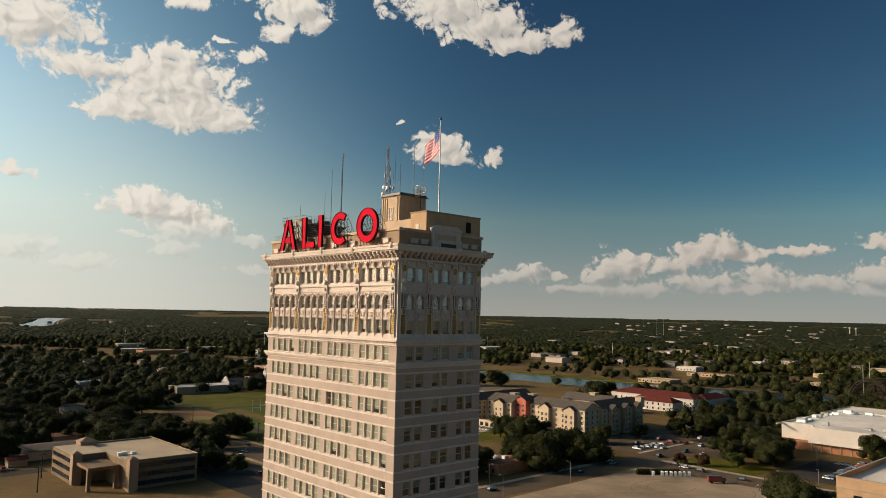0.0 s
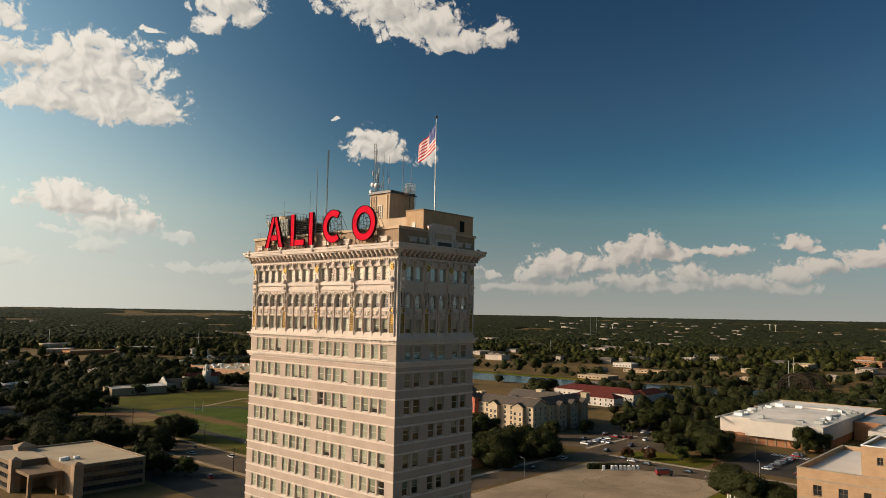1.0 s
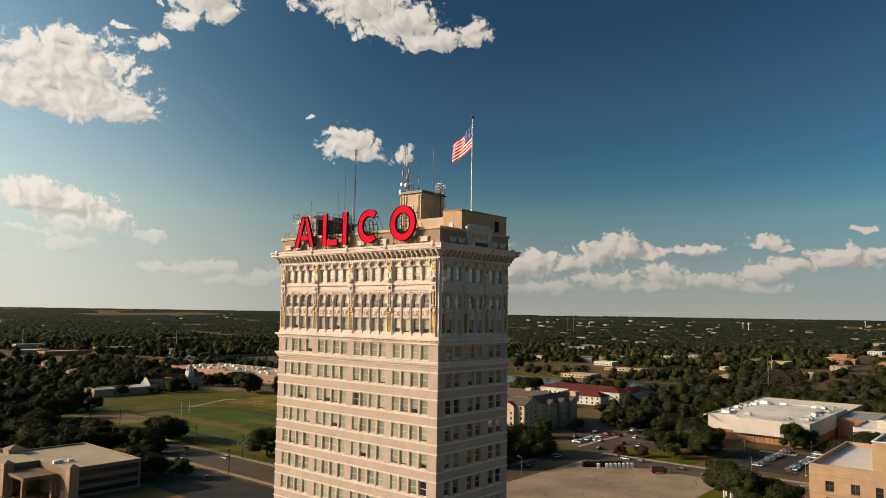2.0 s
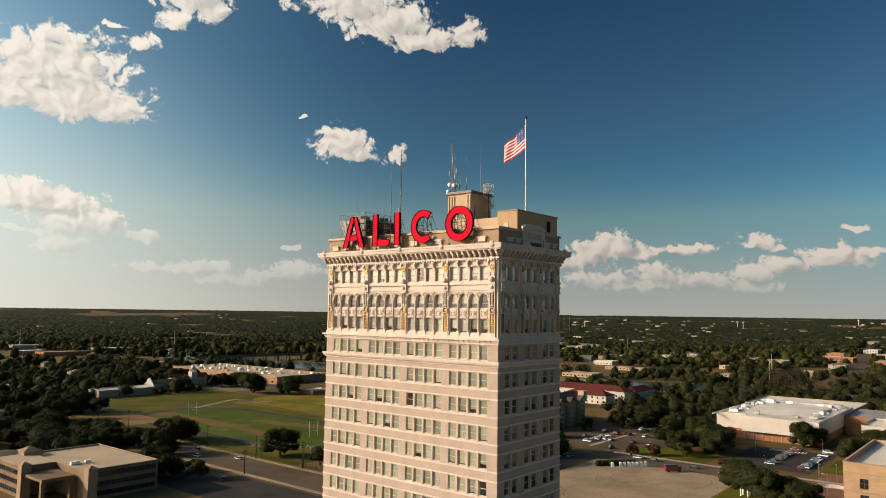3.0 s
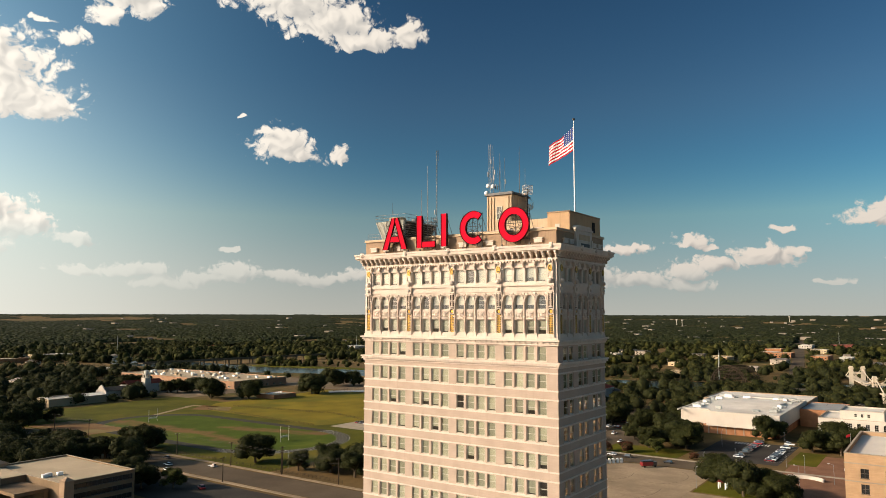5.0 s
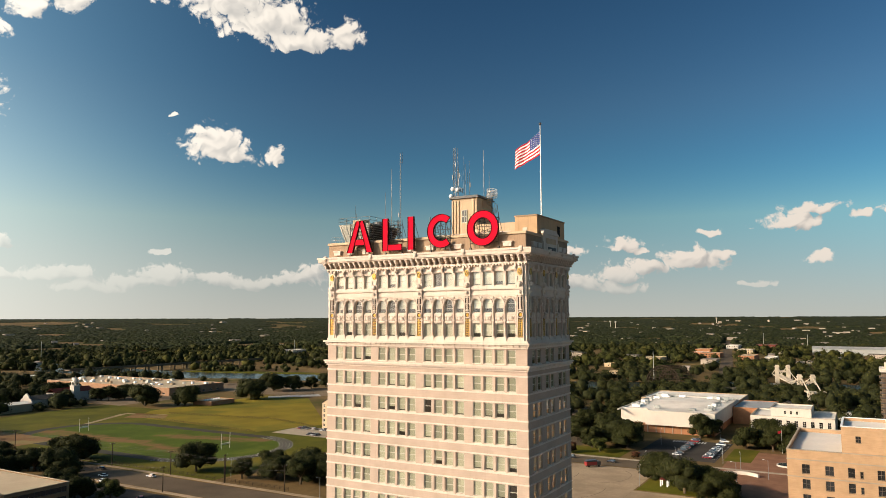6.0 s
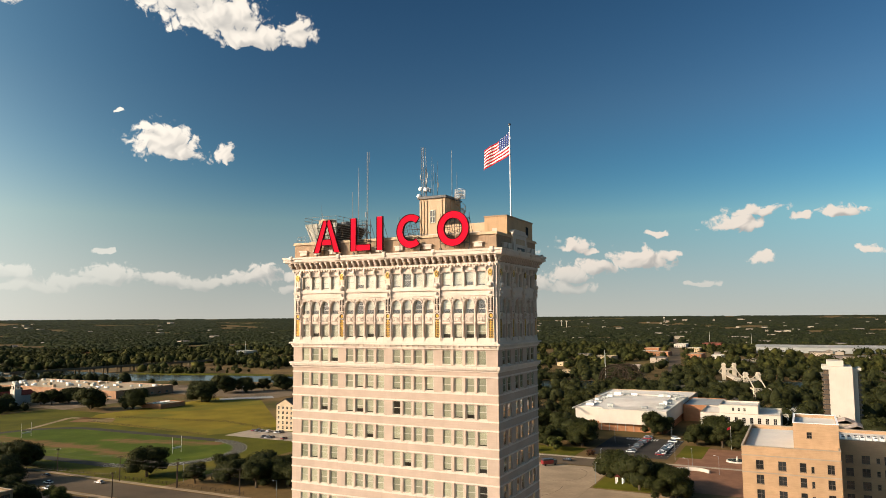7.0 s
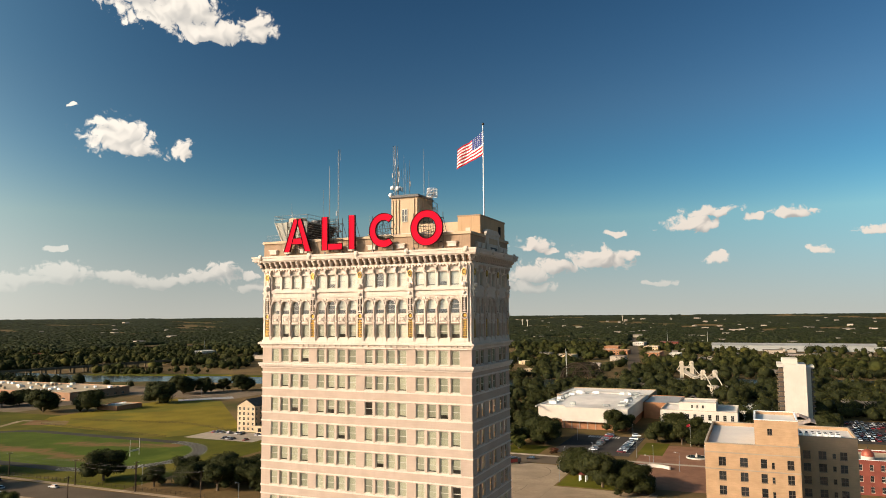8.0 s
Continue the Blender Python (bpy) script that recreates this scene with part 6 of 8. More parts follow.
def apartment_wing(x0, x1, y0, y1, h, material, label="", windows_w=0, windows_s=0, along="y", rise=4.2):
    a, b = (x1 - x0), (y1 - y0)
    s = Shape()
    mw, ms = (lambda u, d, z: (x0 - d, y0 + u, z)), (lambda u, d, z: (x0 + u, y0 - d, z))
    hw = [(b * (i + 0.5) / windows_w - 0.75, b * (i + 0.5) / windows_w + 0.75, 1.1 + 3.2 * r, 2.9 + 3.2 * r) for i in range(windows_w) for r in range(int(h / 3.2))]
    hs = [(a * (i + 0.5) / windows_s - 0.75, a * (i + 0.5) / windows_s + 0.75, 1.1 + 3.2 * r, 2.9 + 3.2 * r) for i in range(windows_s) for r in range(int(h / 3.2))]
    opened_wall(s, mw, 0, b, 0, h, hw)
    opened_wall(s, ms, 0, a, 0, h, hs)
    s.add([(x1, y0, 0), (x1, y1, 0), (x1, y1, h), (x1, y0, h), (x0, y1, 0), (x0, y1, h)], [(0, 1, 2, 3), (4, 5, 2, 1)])
    s.add([(x0, y0, 3.3), (x0, y1, 3.3), (x0, y1, 3.5), (x0, y0, 3.5)], [(0, 1, 2, 3)])
    # gable ends
    if along == "x":
        m = (y0 + y1) / 2
        s.add([(x0, y0, h), (x0, y1, h), (x0, m, h + rise * (b / 2) / (b / 2 + 0.6))], [(0, 1, 2)])
        s.add([(x1, y0, h), (x1, y1, h), (x1, m, h + rise * (b / 2) / (b / 2 + 0.6))], [(0, 1, 2)])
    else:
        m = (x0 + x1) / 2
        s.add([(x0, y0, h), (x1, y0, h), (m, y0, h + rise * (a / 2) / (a / 2 + 0.6))], [(0, 1, 2)])
        s.add([(x0, y1, h), (x1, y1, h), (m, y1, h + rise * (a / 2) / (a / 2 + 0.6))], [(0, 1, 2)])
    w = part("wing", s.mesh("wing", material), apt, label)
    r = Shape()
    gable(r, x0, x1, y0, y1, h - 0.02, rise, along, 0.6)
    part("roof", r.mesh("roof", GREY_ROOF), w, "grey shingle roof")
    for hs_, mm, turn in ((hw, mw, -90), (hs, ms, 0)):
        for q in hs_:
            x, y, z = mm((q[0] + q[1]) / 2, 0, q[2])
            part("window", window_mesh(1.5, 1.8, (2, 2)), w, "", pose(x, y, z, 0, 0, turn))


apartment_wing(0, 16, 0, 44, 16.5, APARTMENT_WALL, "cream wing", 9, 3, "y")
apartment_wing(-3, 0.0, 6, 14, 15.8, APARTMENT_WALL, "gabled cream bay", 2, 0, "x", 2.6)
apartment_wing(-3, 0.0, 26, 33, 15.8, APARTMENT_WALL, "gabled cream bay", 2, 0, "x", 2.6)
apartment_wing(16.1, 60, -1.5, 13, 16.5, APARTMENT_WALL, "cream wing in shade", 0, 9, "x")
apartment_wing(23, 30, -4.5, -1.6, 16.0, TAN_WALL, "tan gabled bay", 0, 2, "y", 2.6)
apartment_wing(37, 44, -4.5, -1.6, 16.0, TAN_WALL, "tan gabled bay", 0, 2, "y", 2.6)
apartment_wing(51, 58, -4.5, -1.6, 16.0, TAN_WALL, "tan gabled bay", 0, 2, "y", 2.6)
apartment_wing(-4, 12, 44.1, 53, 18.5, SALMON_WALL, "salmon red stair bay", 2, 2, "x", 2.6)
apartment_wing(-8, 10, 53.1, 75, 16.5, APARTMENT_WALL, "cream wing", 5, 0, "y")
apartment_wing(-11, -8.1, 58, 66, 15.8, APARTMENT_WALL, "gabled cream bay", 2, 0, "x", 2.6)
apartment_wing(-17, 0, 75.1, 89, 16.5, APARTMENT_WALL, "cream gabled end wing", 4, 4, "x")
apartment_wing(0.1, 40, 76, 88, 16.5, APARTMENT_WALL, "cream rear wing", 0, 0, "x")
apartment_wing(44, 59, 13.1, 52, 16.5, APARTMENT_WALL, "cream rear wing", 0, 0, "y")
part("podium", Shape().box(-17, -8.1, 50, 75, 0, 4.2).mesh("podium", APARTMENT_WALL), apt, "cream garage podium")
# garage openings are flat black plates; the darkness inside is only painted
for i in range(5):
    part("garage_opening", Shape().box(-17.06, -17.002, 51.5 + i * 4.6, 54.3 + i * 4.6, 0.6, 2.9).mesh("garage_opening", BLACK_EDGE), apt, "black plate painted as a dark garage opening")
deck = part("garage_deck", Shape().box(12.2, 43.8, 13.2, 75.8, 0, 15.5).mesh("garage_deck", WHITE_ROOF), apt, "white flat roof between the wings")
for q in ((12.2, 43.8, 13.2, 13.7), (12.2, 12.7, 13.7, 75.8), (12.7, 43.8, 44.0, 44.5), (27.0, 27.5, 13.7, 44.0)):
    part("roof_parapet", Shape().box(*q, 15.5, 17.4).mesh("roof_parapet", WHITE_WALL), deck)
for x, y in ((57, -3.0), (9, 49), (3, 60), (52, 30)):
    part("tower_cap", Shape().box(x - 2.2, x + 2.2, y - 2.2, y + 2.2, 15.0, 21.5).box(x - 2.6, x + 2.6, y - 2.6, y + 2.6, 21.5, 21.9).mesh("tower_cap", APARTMENT_WALL), apt)

# red-roofed white complex
for k, (x, y, lx, ly, h) in enumerate(((498, 250, 24, 78, 9.0), (470, 236, 16, 40, 7.0), (520, 215, 40, 16, 8.0))):
    t = thing("red_roofed_house", "white walled block with a dark red tiled roof", "apartment building", (x, y, 0), group="red-roofed blocks")
    s = Shape().box(-lx / 2, lx / 2, -ly / 2, ly / 2, 0, h)
    part("wall", s.mesh("wall", WHITE_WALL), t)
    s = Shape()
    (hip)(s, -lx / 2, lx / 2, -ly / 2, ly / 2, h + 0.002, 3.8, 0.8)
    part("roof", s.mesh("roof", RED_ROOF), t)
    for i in range(int(ly / 5)):
        for r in range(2):
            part("window", window_mesh(1.5, 1.7), t, "", pose(-lx / 2 - 0.2, -ly / 2 + 2.5 + 5 * i, 1.0 + 3.4 * r, 0, 0, -90))

# small brick house with roof units by the street
t, a, b = building("brick_shop", "small brown brick shop with roof units", "shop", 183, 205, 146, 166, 5.0, ORANGE_BRICK, BRICK_PAVING, [("w", 4.0, 4.0, 4, 0.8, 3.0, 1, 1.6, 1.8, (1, 1))], 0.4)
for x, y in ((-4, 3), (1, 4), (4, 0)):
    part("roof_unit", Shape().box(x - 1.2, x + 1.2, y - 1.0, y + 1.0, 4.6, 6.0).mesh("roof_unit", WHITE_PAINT), t, "white roof unit")

# school with flat tan roofs, roof boxes
t, a, b = building("school", "sprawling flat-roofed tan brick school", "school", 372, 440, 530, 725, 7.5, SCHOOL_BRICK, TAN_ROOF, [("w", 8.0, 12.0, 15, 1.2, 4.0, 1, 4.0, 1.6, (3, 1)), ("s", 6.0, 9.0, 7, 1.2, 4.0, 1, 3.0, 1.6, (3, 1))], 0.6, coping=CONCRETE)
for i in range(46):
    x, y, w = -30 + 60 * rng.random(), -90 + 180 * rng.random(), 0.9 + rng.random()
    part("roof_unit", Shape().box(x - w, x + w, y - w, y + w, 6.9, 8.2 + rng.random()).mesh("roof_unit", rng.choice((WHITE_PAINT, GALVANISED, TAN_WALL))), t)
t, a, b = building("field_house", "small flat-roofed tan field house with roof units", "field house", 336, 362, 434, 456, 3.8, ORANGE_BRICK, TAN_ROOF, [], 0.4)
for i in range(7):
    part("roof_unit", Shape().box(-9 + i * 2.6, -7.8 + i * 2.6, 1, 2.6, 3.4, 4.5).mesh("roof_unit", WHITE_PAINT), t, "white roof unit")

# white mission church with a bell tower
church = thing("mission_church", "white stucco church with a bell tower and curved gable", "church", (303, 571, 0))
s = Shape().box(-3, 3, -3, 3, 0, 14).box(-3.3, 3.3, -3.3, 3.3, 13.4, 13.8)
for gx in (-1.9, 1.9):
    for gy in (-1.9, 1.9):
        s.box(gx - 0.5, gx + 0.5, gy - 0.5, gy + 0.5, 14, 17.2)
s.box(-2.7, 2.7, -2.7, 2.7, 17.2, 17.8)
s.ball((0, 0, 17.9), (2.1, 2.1, 2.6), 12, 8)
s.tube((0, 0, 20.3), (0, 0, 22.0), 0.22, 0.08, 6)
part("bell_tower", s.mesh("bell_tower", WHITE_WALL), church)
part("nave", Shape().box(-16, 20, 3.1, 17, 0, 8).mesh("nave", WHITE_WALL), church)
s = Shape()
gable(s, -16, 20, 3.1, 17, 8.01, 3.5, "x")
part("roof", s.mesh("roof", RED_ROOF), church)
hall2 = thing("parish_hall", "long white parish hall with a curved stepped gable", "church hall", (222, 545, 0))
part("wall", Shape().box(-26, 22, -9, 9, 0, 6).mesh("wall", TAN_WALL), hall2)
s = Shape()
gable(s, -26, 22, -9, 9, 6.01, 1.2, "x")
part("roof", s.mesh("roof", WHITE_ROOF), hall2)
s = Shape()
prof = [(-8, 0), (8, 0), (8, 6), (6.5, 7.5), (4.5, 8), (3.5, 10), (0, 12), (-3.5, 10), (-4.5, 8), (-6.5, 7.5), (-8, 6)]
s.add([(30, y + 14, z) for y, z in prof] + [(31, y + 14, z) for y, z in prof], [tuple(range(11)), tuple(range(21, 10, -1))] + [(i, (i + 1) % 11, 11 + (i + 1) % 11, 11 + i) for i in range(11)])
part("gable_front", s.mesh("gable_front", WHITE_WALL), hall2, "white curved gable front")
part("chapel_wall", Shape().box(31.02, 52, 7, 21, 0, 6.5).mesh("chapel_wall", WHITE_WALL), hall2)
s = Shape()
gable(s, 31.1, 52, 7, 21, 6.51, 3.0, "x", 0.3)
part("chapel_roof", s.mesh("chapel_roof", GREY_ROOF), hall2)

# houses west of the avenue and the small white building beside the office
for x, y, lx, ly, h, wm, rm in ((40, 318, 26, 22, 4.2, CREAM_WALL, GREY_ROOF), (58, 352, 22, 10, 3.8, TAN_WALL, BRICK_PAVING), (22, 372, 14, 10, 4.5, WHITE_WALL, WHITE_ROOF), (86, 330, 14, 9, 4.0, TAN_WALL, GREY_ROOF),
                                (20, 300, 8, 6, 3.0, TAN_WALL, RED_ROOF), (95, 470, 18, 12, 5.0, WHITE_WALL, GREY_ROOF), (60, 520, 20, 12, 5.0, WHITE_WALL, GREY_ROOF), (150, 640, 30, 14, 5.0, WHITE_WALL, WHITE_ROOF)):
    t = thing("cottage", "plain low house with a pitched roof", "house", (x, y, 0), group="low houses")
    part("wall", Shape().box(-lx / 2, lx / 2, -ly / 2, ly / 2, 0, h).mesh("wall", wm), t)
    s = Shape()
    gable(s, -lx / 2, lx / 2, -ly / 2, ly / 2, h + 0.002, 1.2, "x", 0.5)
    part("roof", s.mesh("roof", rm), t)
    for i in range(max(2, int(ly / 4))):
        part("window", window_mesh(1.2, 1.5), t, "", pose(-lx / 2 - 0.2, -ly / 2 + 2 + i * 4.0, 1.2, 0, 0, -90))
# flat-roofed buildings farther off
FLAT_BUILDINGS = [(384, 1172, 40, 30, 6.5, TAN_WALL, WHITE_ROOF), (414, 1115, 70, 30, 6.5, ORANGE_BRICK, TAN_ROOF), (442, 1327, 56, 30, 8, CREAM_WALL, WHITE_ROOF), (538, 1190, 80, 30, 6, CREAM_WALL, WHITE_ROOF),
                  (416, 836, 44, 22, 5, TAN_WALL, WHITE_ROOF), (1056, 980, 44, 30, 8, WHITE_WALL, WHITE_ROOF), (696, 365, 26, 40, 4.5, TAN_WALL, TAN_ROOF), (955, 1115, 34, 14, 5, RED_BRICK, RED_ROOF), (909, 1275, 30, 16, 5, RED_BRICK, RED_ROOF),
                  (1285, 196, 40, 34, 8, ORANGE_BRICK, TAN_ROOF), (1330, 224, 40, 30, 7, ORANGE_BRICK, WHITE_ROOF), (1210, 124, 64, 24, 9, ORANGE_BRICK, TAN_ROOF), (1136, 264, 50, 34, 6, CREAM_WALL, TAN_ROOF), (1238, 92, 40, 18, 6, WHITE_WALL, WHITE_ROOF),
                  (964, 274, 16, 34, 5, CREAM_WALL, WHITE_ROOF), (910, 442, 22, 30, 6, WHITE_WALL, WHITE_ROOF), (828, 222, 14, 46, 4, TAN_WALL, TAN_ROOF), (832, 372, 18, 56, 4, TAN_WALL, ORANGE_BRICK), (1680, 146, 50, 40, 10, RED_BRICK, GREY_ROOF),
                  (1670, 214, 50, 26, 8, WHITE_WALL, WHITE_ROOF), (1470, 242, 40, 30, 7, ORANGE_BRICK, TAN_ROOF), (1460, 160, 44, 28, 8, CREAM_WALL, WHITE_ROOF), (1510, -246, 40, 60, 7, WHITE_WALL, WHITE_ROOF), (1150, 450, 26, 22, 5, WHITE_WALL, WHITE_ROOF)]
for x, y, lx, ly, h, wm, rm in FLAT_BUILDINGS:
    building("flat_roofed_building", "low flat-roofed building among the trees", "low building", x - lx / 2, x + lx / 2, y - ly / 2, y + ly / 2, h, wm, rm,
             [("w", 3.0, 5.0, int(ly / 5), 1.2, 3.6, max(1, int(h / 4)), 2.0, 1.6, (2, 1))], 0.5, group="far low buildings")

# concrete road bridge over the river
bridge = thing("road_bridge", "long low concrete road bridge on piers over the river", "bridge", (0, 0, 0))
s = Shape()
ax, ay, bx, by = 470.0, 842.0, 780.0, 802.0
length = math.hypot(bx - ax, by - ay)
dx, dy = (bx - ax) / length, (by - ay) / length
nx, ny = -dy, dx
for lo_, hi_, z0, z1 in ((-7, 7, 6.6, 7.8), (-7, -6.6, 7.8, 8.8), (6.6, 7, 7.8, 8.8)):
    s.prism([(ax + nx * lo_, ay + ny * lo_), (bx + nx * lo_, by + ny * lo_), (bx + nx * hi_, by + ny * hi_), (ax + nx * hi_, ay + ny * hi_)], z0, z1)
part("deck", s.mesh("deck", AGED_CONCRETE), bridge)
PIER = Shape().box(-0.8, 0.8, -6, -4, 0, 5.8).box(-0.8, 0.8, 4, 6, 0, 5.8).box(-1.0, 1.0, -6.6, 6.6, 5.8, 6.6).mesh("pier", AGED_CONCRETE)
for i in range(15):
    f = 10 + i * 20
    part("pier", PIER, bridge, "", pose(ax + dx * f, ay + dy * f, 0, 0, 0, math.degrees(math.atan2(dy, dx))))

# white suspension bridge towers and cables
sus = thing("suspension_bridge", "white masonry suspension bridge with twin-legged towers", "bridge", (655, 4, 0), 13.3)
for x in (0.0, 139.0):
    s = Shape()
    for y in (-5.6, 5.6):
        s.box(x - 2.4, x + 2.4, y - 1.9, y + 1.9, 0, 17).box(x - 2.8, x + 2.8, y - 2.3, y + 2.3, 17, 18).box(x - 2.0, x + 2.0, y - 1.6, y + 1.6, 18, 19.5)
    s.box(x - 1.2, x + 1.2, -3.7, 3.7, 11.5, 13.5)
    part("bridge_tower", s.mesh("bridge_tower", CREAM_STONE), sus)
part("deck", Shape().box(-45, 185, -4.2, 4.2, 5.0, 6.2).mesh("deck", CREAM_STONE), sus)
for y in (-5.0, 5.0):
    s = Shape()
    s.tube((-44, y, 6.0), (0, y, 18.0), 0.55, None, 6)
    s.tube((139, y, 18.0), (184, y, 6.0), 0.55, None, 6)
    for i in range(14):
        xa, xb = 139 * i / 14, 139 * (i + 1) / 14
        za, zb = [8.0 + 10.0 * ((q - 69.5) / 69.5) ** 2 for q in (xa, xb)]
        s.tube((xa, y, za), (xb, y, zb), 0.4, None, 6)
        s.tube((xa, y, za), (xa, y, 6.0), 0.14, None, 4)
    part("cable", s.mesh("cable", CREAM_STONE), sus, "pale suspension cable")
    part("anchor_house", Shape().box(-50, -43, y - 2.2, y + 2.2, 0, 8.5).mesh("anchor_house", CREAM_STONE), sus)

# dark arched timber truss by the river
arch = thing("arched_truss", "dark arched lattice truss structure", "truss", (690, 136, 0))
for x, sh in ((-8.0, 5.0), (8.0, -5.0)):
    s = Shape()
    k = 24
    for i in range(k):
        a, b = math.pi * i / k, math.pi * (i + 1) / k
        p = [(x, sh + 18 * math.cos(q), 1 + 21 * math.sin(q)) for q in (a, b)]
        q = [(x, sh + 15.8 * math.cos(w), 1 + 18.6 * math.sin(w)) for w in (a, b)]
        s.tube(p[0], p[1], 0.55, None, 4), s.tube(q[0], q[1], 0.45, None, 4), s.tube(p[0], q[1], 0.25, None, 4)
        if i % 2 == 0:
            s.tube(q[0], (x, q[0][1], 0), 0.22, None, 4)
    for z in (5, 9, 13, 17):
        w = 15.8 * math.sqrt(max(0.0, 1 - ((z - 1) / 18.6) ** 2))
        s.tube((x, sh - w, z), (x, sh + w, z), 0.22, None, 4)
    part("rib", s.mesh("rib", POLE_WOOD), arch)
s = Shape()
for i in range(1, 24):
    a = math.pi * i / 24
    s.tube((-8, 5 + 18 * math.cos(a), 1 + 21 * math.sin(a)), (8, -5 + 18 * math.cos(a), 1 + 21 * math.sin(a)), 0.2, None, 4)
part("cross_beam", s.mesh("cross_beam", POLE_WOOD), arch, kind="stuff")

# ---- trees ----
def ico(level):
    bm = bmesh.new()
    bmesh.ops.create_icosphere(bm, subdivisions=level, radius=1.0)
    v = np.array([x.co[:] for x in bm.verts])
    f = np.array([[x.index for x in q.verts] for q in bm.faces])
    bm.free()
    return v, f


ICO = {k: ico(k) for k in (1, 2, 3)}


def raw_mesh(name, verts, faces, materials, slots=None):
    """Triangles from arrays."""
    me = bpy.data.meshes.new(name)
    verts, faces = np.asarray(verts, dtype=np.float32), np.asarray(faces, dtype=np.int32)
    n = faces.shape[1]
    me.vertices.add(len(verts)), me.loops.add(faces.size), me.polygons.add(len(faces))
    me.vertices.foreach_set("co", verts.ravel())
    me.loops.foreach_set("vertex_index", faces.ravel())
    me.polygons.foreach_set("loop_start", np.arange(0, faces.size, n, dtype=np.int32))
    for m in materials:
        me.materials.append(m)
    if slots is not None:
        me.polygons.foreach_set("material_index", np.asarray(slots, dtype=np.int32))
    me.update(calc_edges=True)
    return me


def crown_lobes(rng, wide, tall, base, count):
    """Centres and radii of the lobes of an oak's crown."""
    lobes = [(0.0, 0.0, base + tall * 0.5, wide * 0.36)]
    for i in range(count):
        a = 2 * math.pi * (i + rng.random()) / count
        r = wide * (0.26 + 0.12 * rng.random())
        lobes.append((r * math.cos(a), r * math.sin(a), base + tall * (0.14 + 0.62 * rng.random()), wide * (0.15 + 0.09 * rng.random())))
    return lobes


def crown_mesh(seed, wide, tall, base, lobes_n, leaves, size, leaf_m, shade_m):
    rng = np.random.default_rng(seed)
    pr = random.Random(seed)
    lobes = crown_lobes(pr, wide, tall, base, lobes_n)
    v0, f0 = ICO[1]
    verts, faces, slots, k = [], [], [], 0
    # inner lobes get the darker green in place of shade inside the crown
    for x, y, z, r in lobes:
        bump = 1 + 0.22 * rng.standard_normal(len(v0))
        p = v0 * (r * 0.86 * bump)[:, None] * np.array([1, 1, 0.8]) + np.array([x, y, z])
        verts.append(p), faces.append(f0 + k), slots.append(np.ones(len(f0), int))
        k += len(v0)
    weights = np.array([q[3] ** 2 for q in lobes])
    pick = rng.choice(len(lobes), leaves, p=weights / weights.sum())
    c = np.array(lobes)[pick]
    d = rng.standard_normal((leaves, 3))
    d /= np.linalg.norm(d, axis=1)[:, None]
    d[:, 2] = np.where(d[:, 2] < -0.55, -d[:, 2], d[:, 2])
    at = c[:, :3] + d * (c[:, 3] * rng.uniform(0.78, 1.14, leaves))[:, None] * np.array([1, 1, 0.82])
    u = rng.standard_normal((leaves, 3))
    u -= d * (u * d).sum(1)[:, None] * 0.6
    u /= np.linalg.norm(u, axis=1)[:, None]
    w = np.cross(d, u) + 0.4 * rng.standard_normal((leaves, 3))
    w /= np.linalg.norm(w, axis=1)[:, None]
    s = (size * rng.uniform(0.6, 1.3, leaves))[:, None]
    tri = np.stack([at - u * s, at + w * s * 0.8, at + u * s, at - w * s * 0.8], 1).reshape(-1, 3)
    q = np.arange(leaves)[:, None] * 4 + k
    f = np.concatenate([q + np.array([0, 1, 2]), q + np.array([0, 2, 3])])
    verts.append(tri), faces.append(f), slots.append(np.zeros(len(f), int))
    return raw_mesh("crown", np.concatenate(verts), np.concatenate(faces), (leaf_m, shade_m), np.concatenate(slots))


def trunk_mesh(seed, wide, tall, base):
    pr = random.Random(seed)
    s = Shape()
    top = Vector((0, 0, base + tall * 0.12))
    s.tube((0, 0, -0.3), top, 0.055 * tall, 0.04 * tall, 8)
    for i in range(6):
        a = 2 * math.pi * (i + pr.random() * 0.6) / 6
        mid = top + Vector((math.cos(a) * wide * 0.14, math.sin(a) * wide * 0.14, tall * 0.16))
        s.tube(top - Vector((0, 0, 0.2)), mid, 0.028 * tall, 0.018 * tall, 6)
        s.tube(mid, mid + Vector((math.cos(a) * wide * 0.14, math.sin(a) * wide * 0.14, tall * (0.1 + 0.15 * pr.random()))), 0.018 * tall, 0.006 * tall, 5)
    return s.mesh("trunk", BARK)


KINDS = []
for seed, (wide, tall, base, n, material) in enumerate(((16.0, 10.5, 1.8, 13, LEAVES), (14.0, 11.0, 1.7, 11, LEAVES), (18.0, 11.0, 2.0, 15, LEAVES), (12.0, 12.0, 1.6, 11, LEAVES), (10.0, 8.5, 1.4, 9, LEAVES_YOUNG), (8.0, 5.5, 1.0, 8, RUST_LEAVES))):
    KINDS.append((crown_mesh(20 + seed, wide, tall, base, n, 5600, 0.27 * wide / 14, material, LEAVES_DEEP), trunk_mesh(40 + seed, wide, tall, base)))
TREE_LABELS = ["broad dark green live oak", "rounded dark green oak", "wide spreading live oak", "tall dark green shade tree", "young bright green tree", "low rust-red leaved tree"]


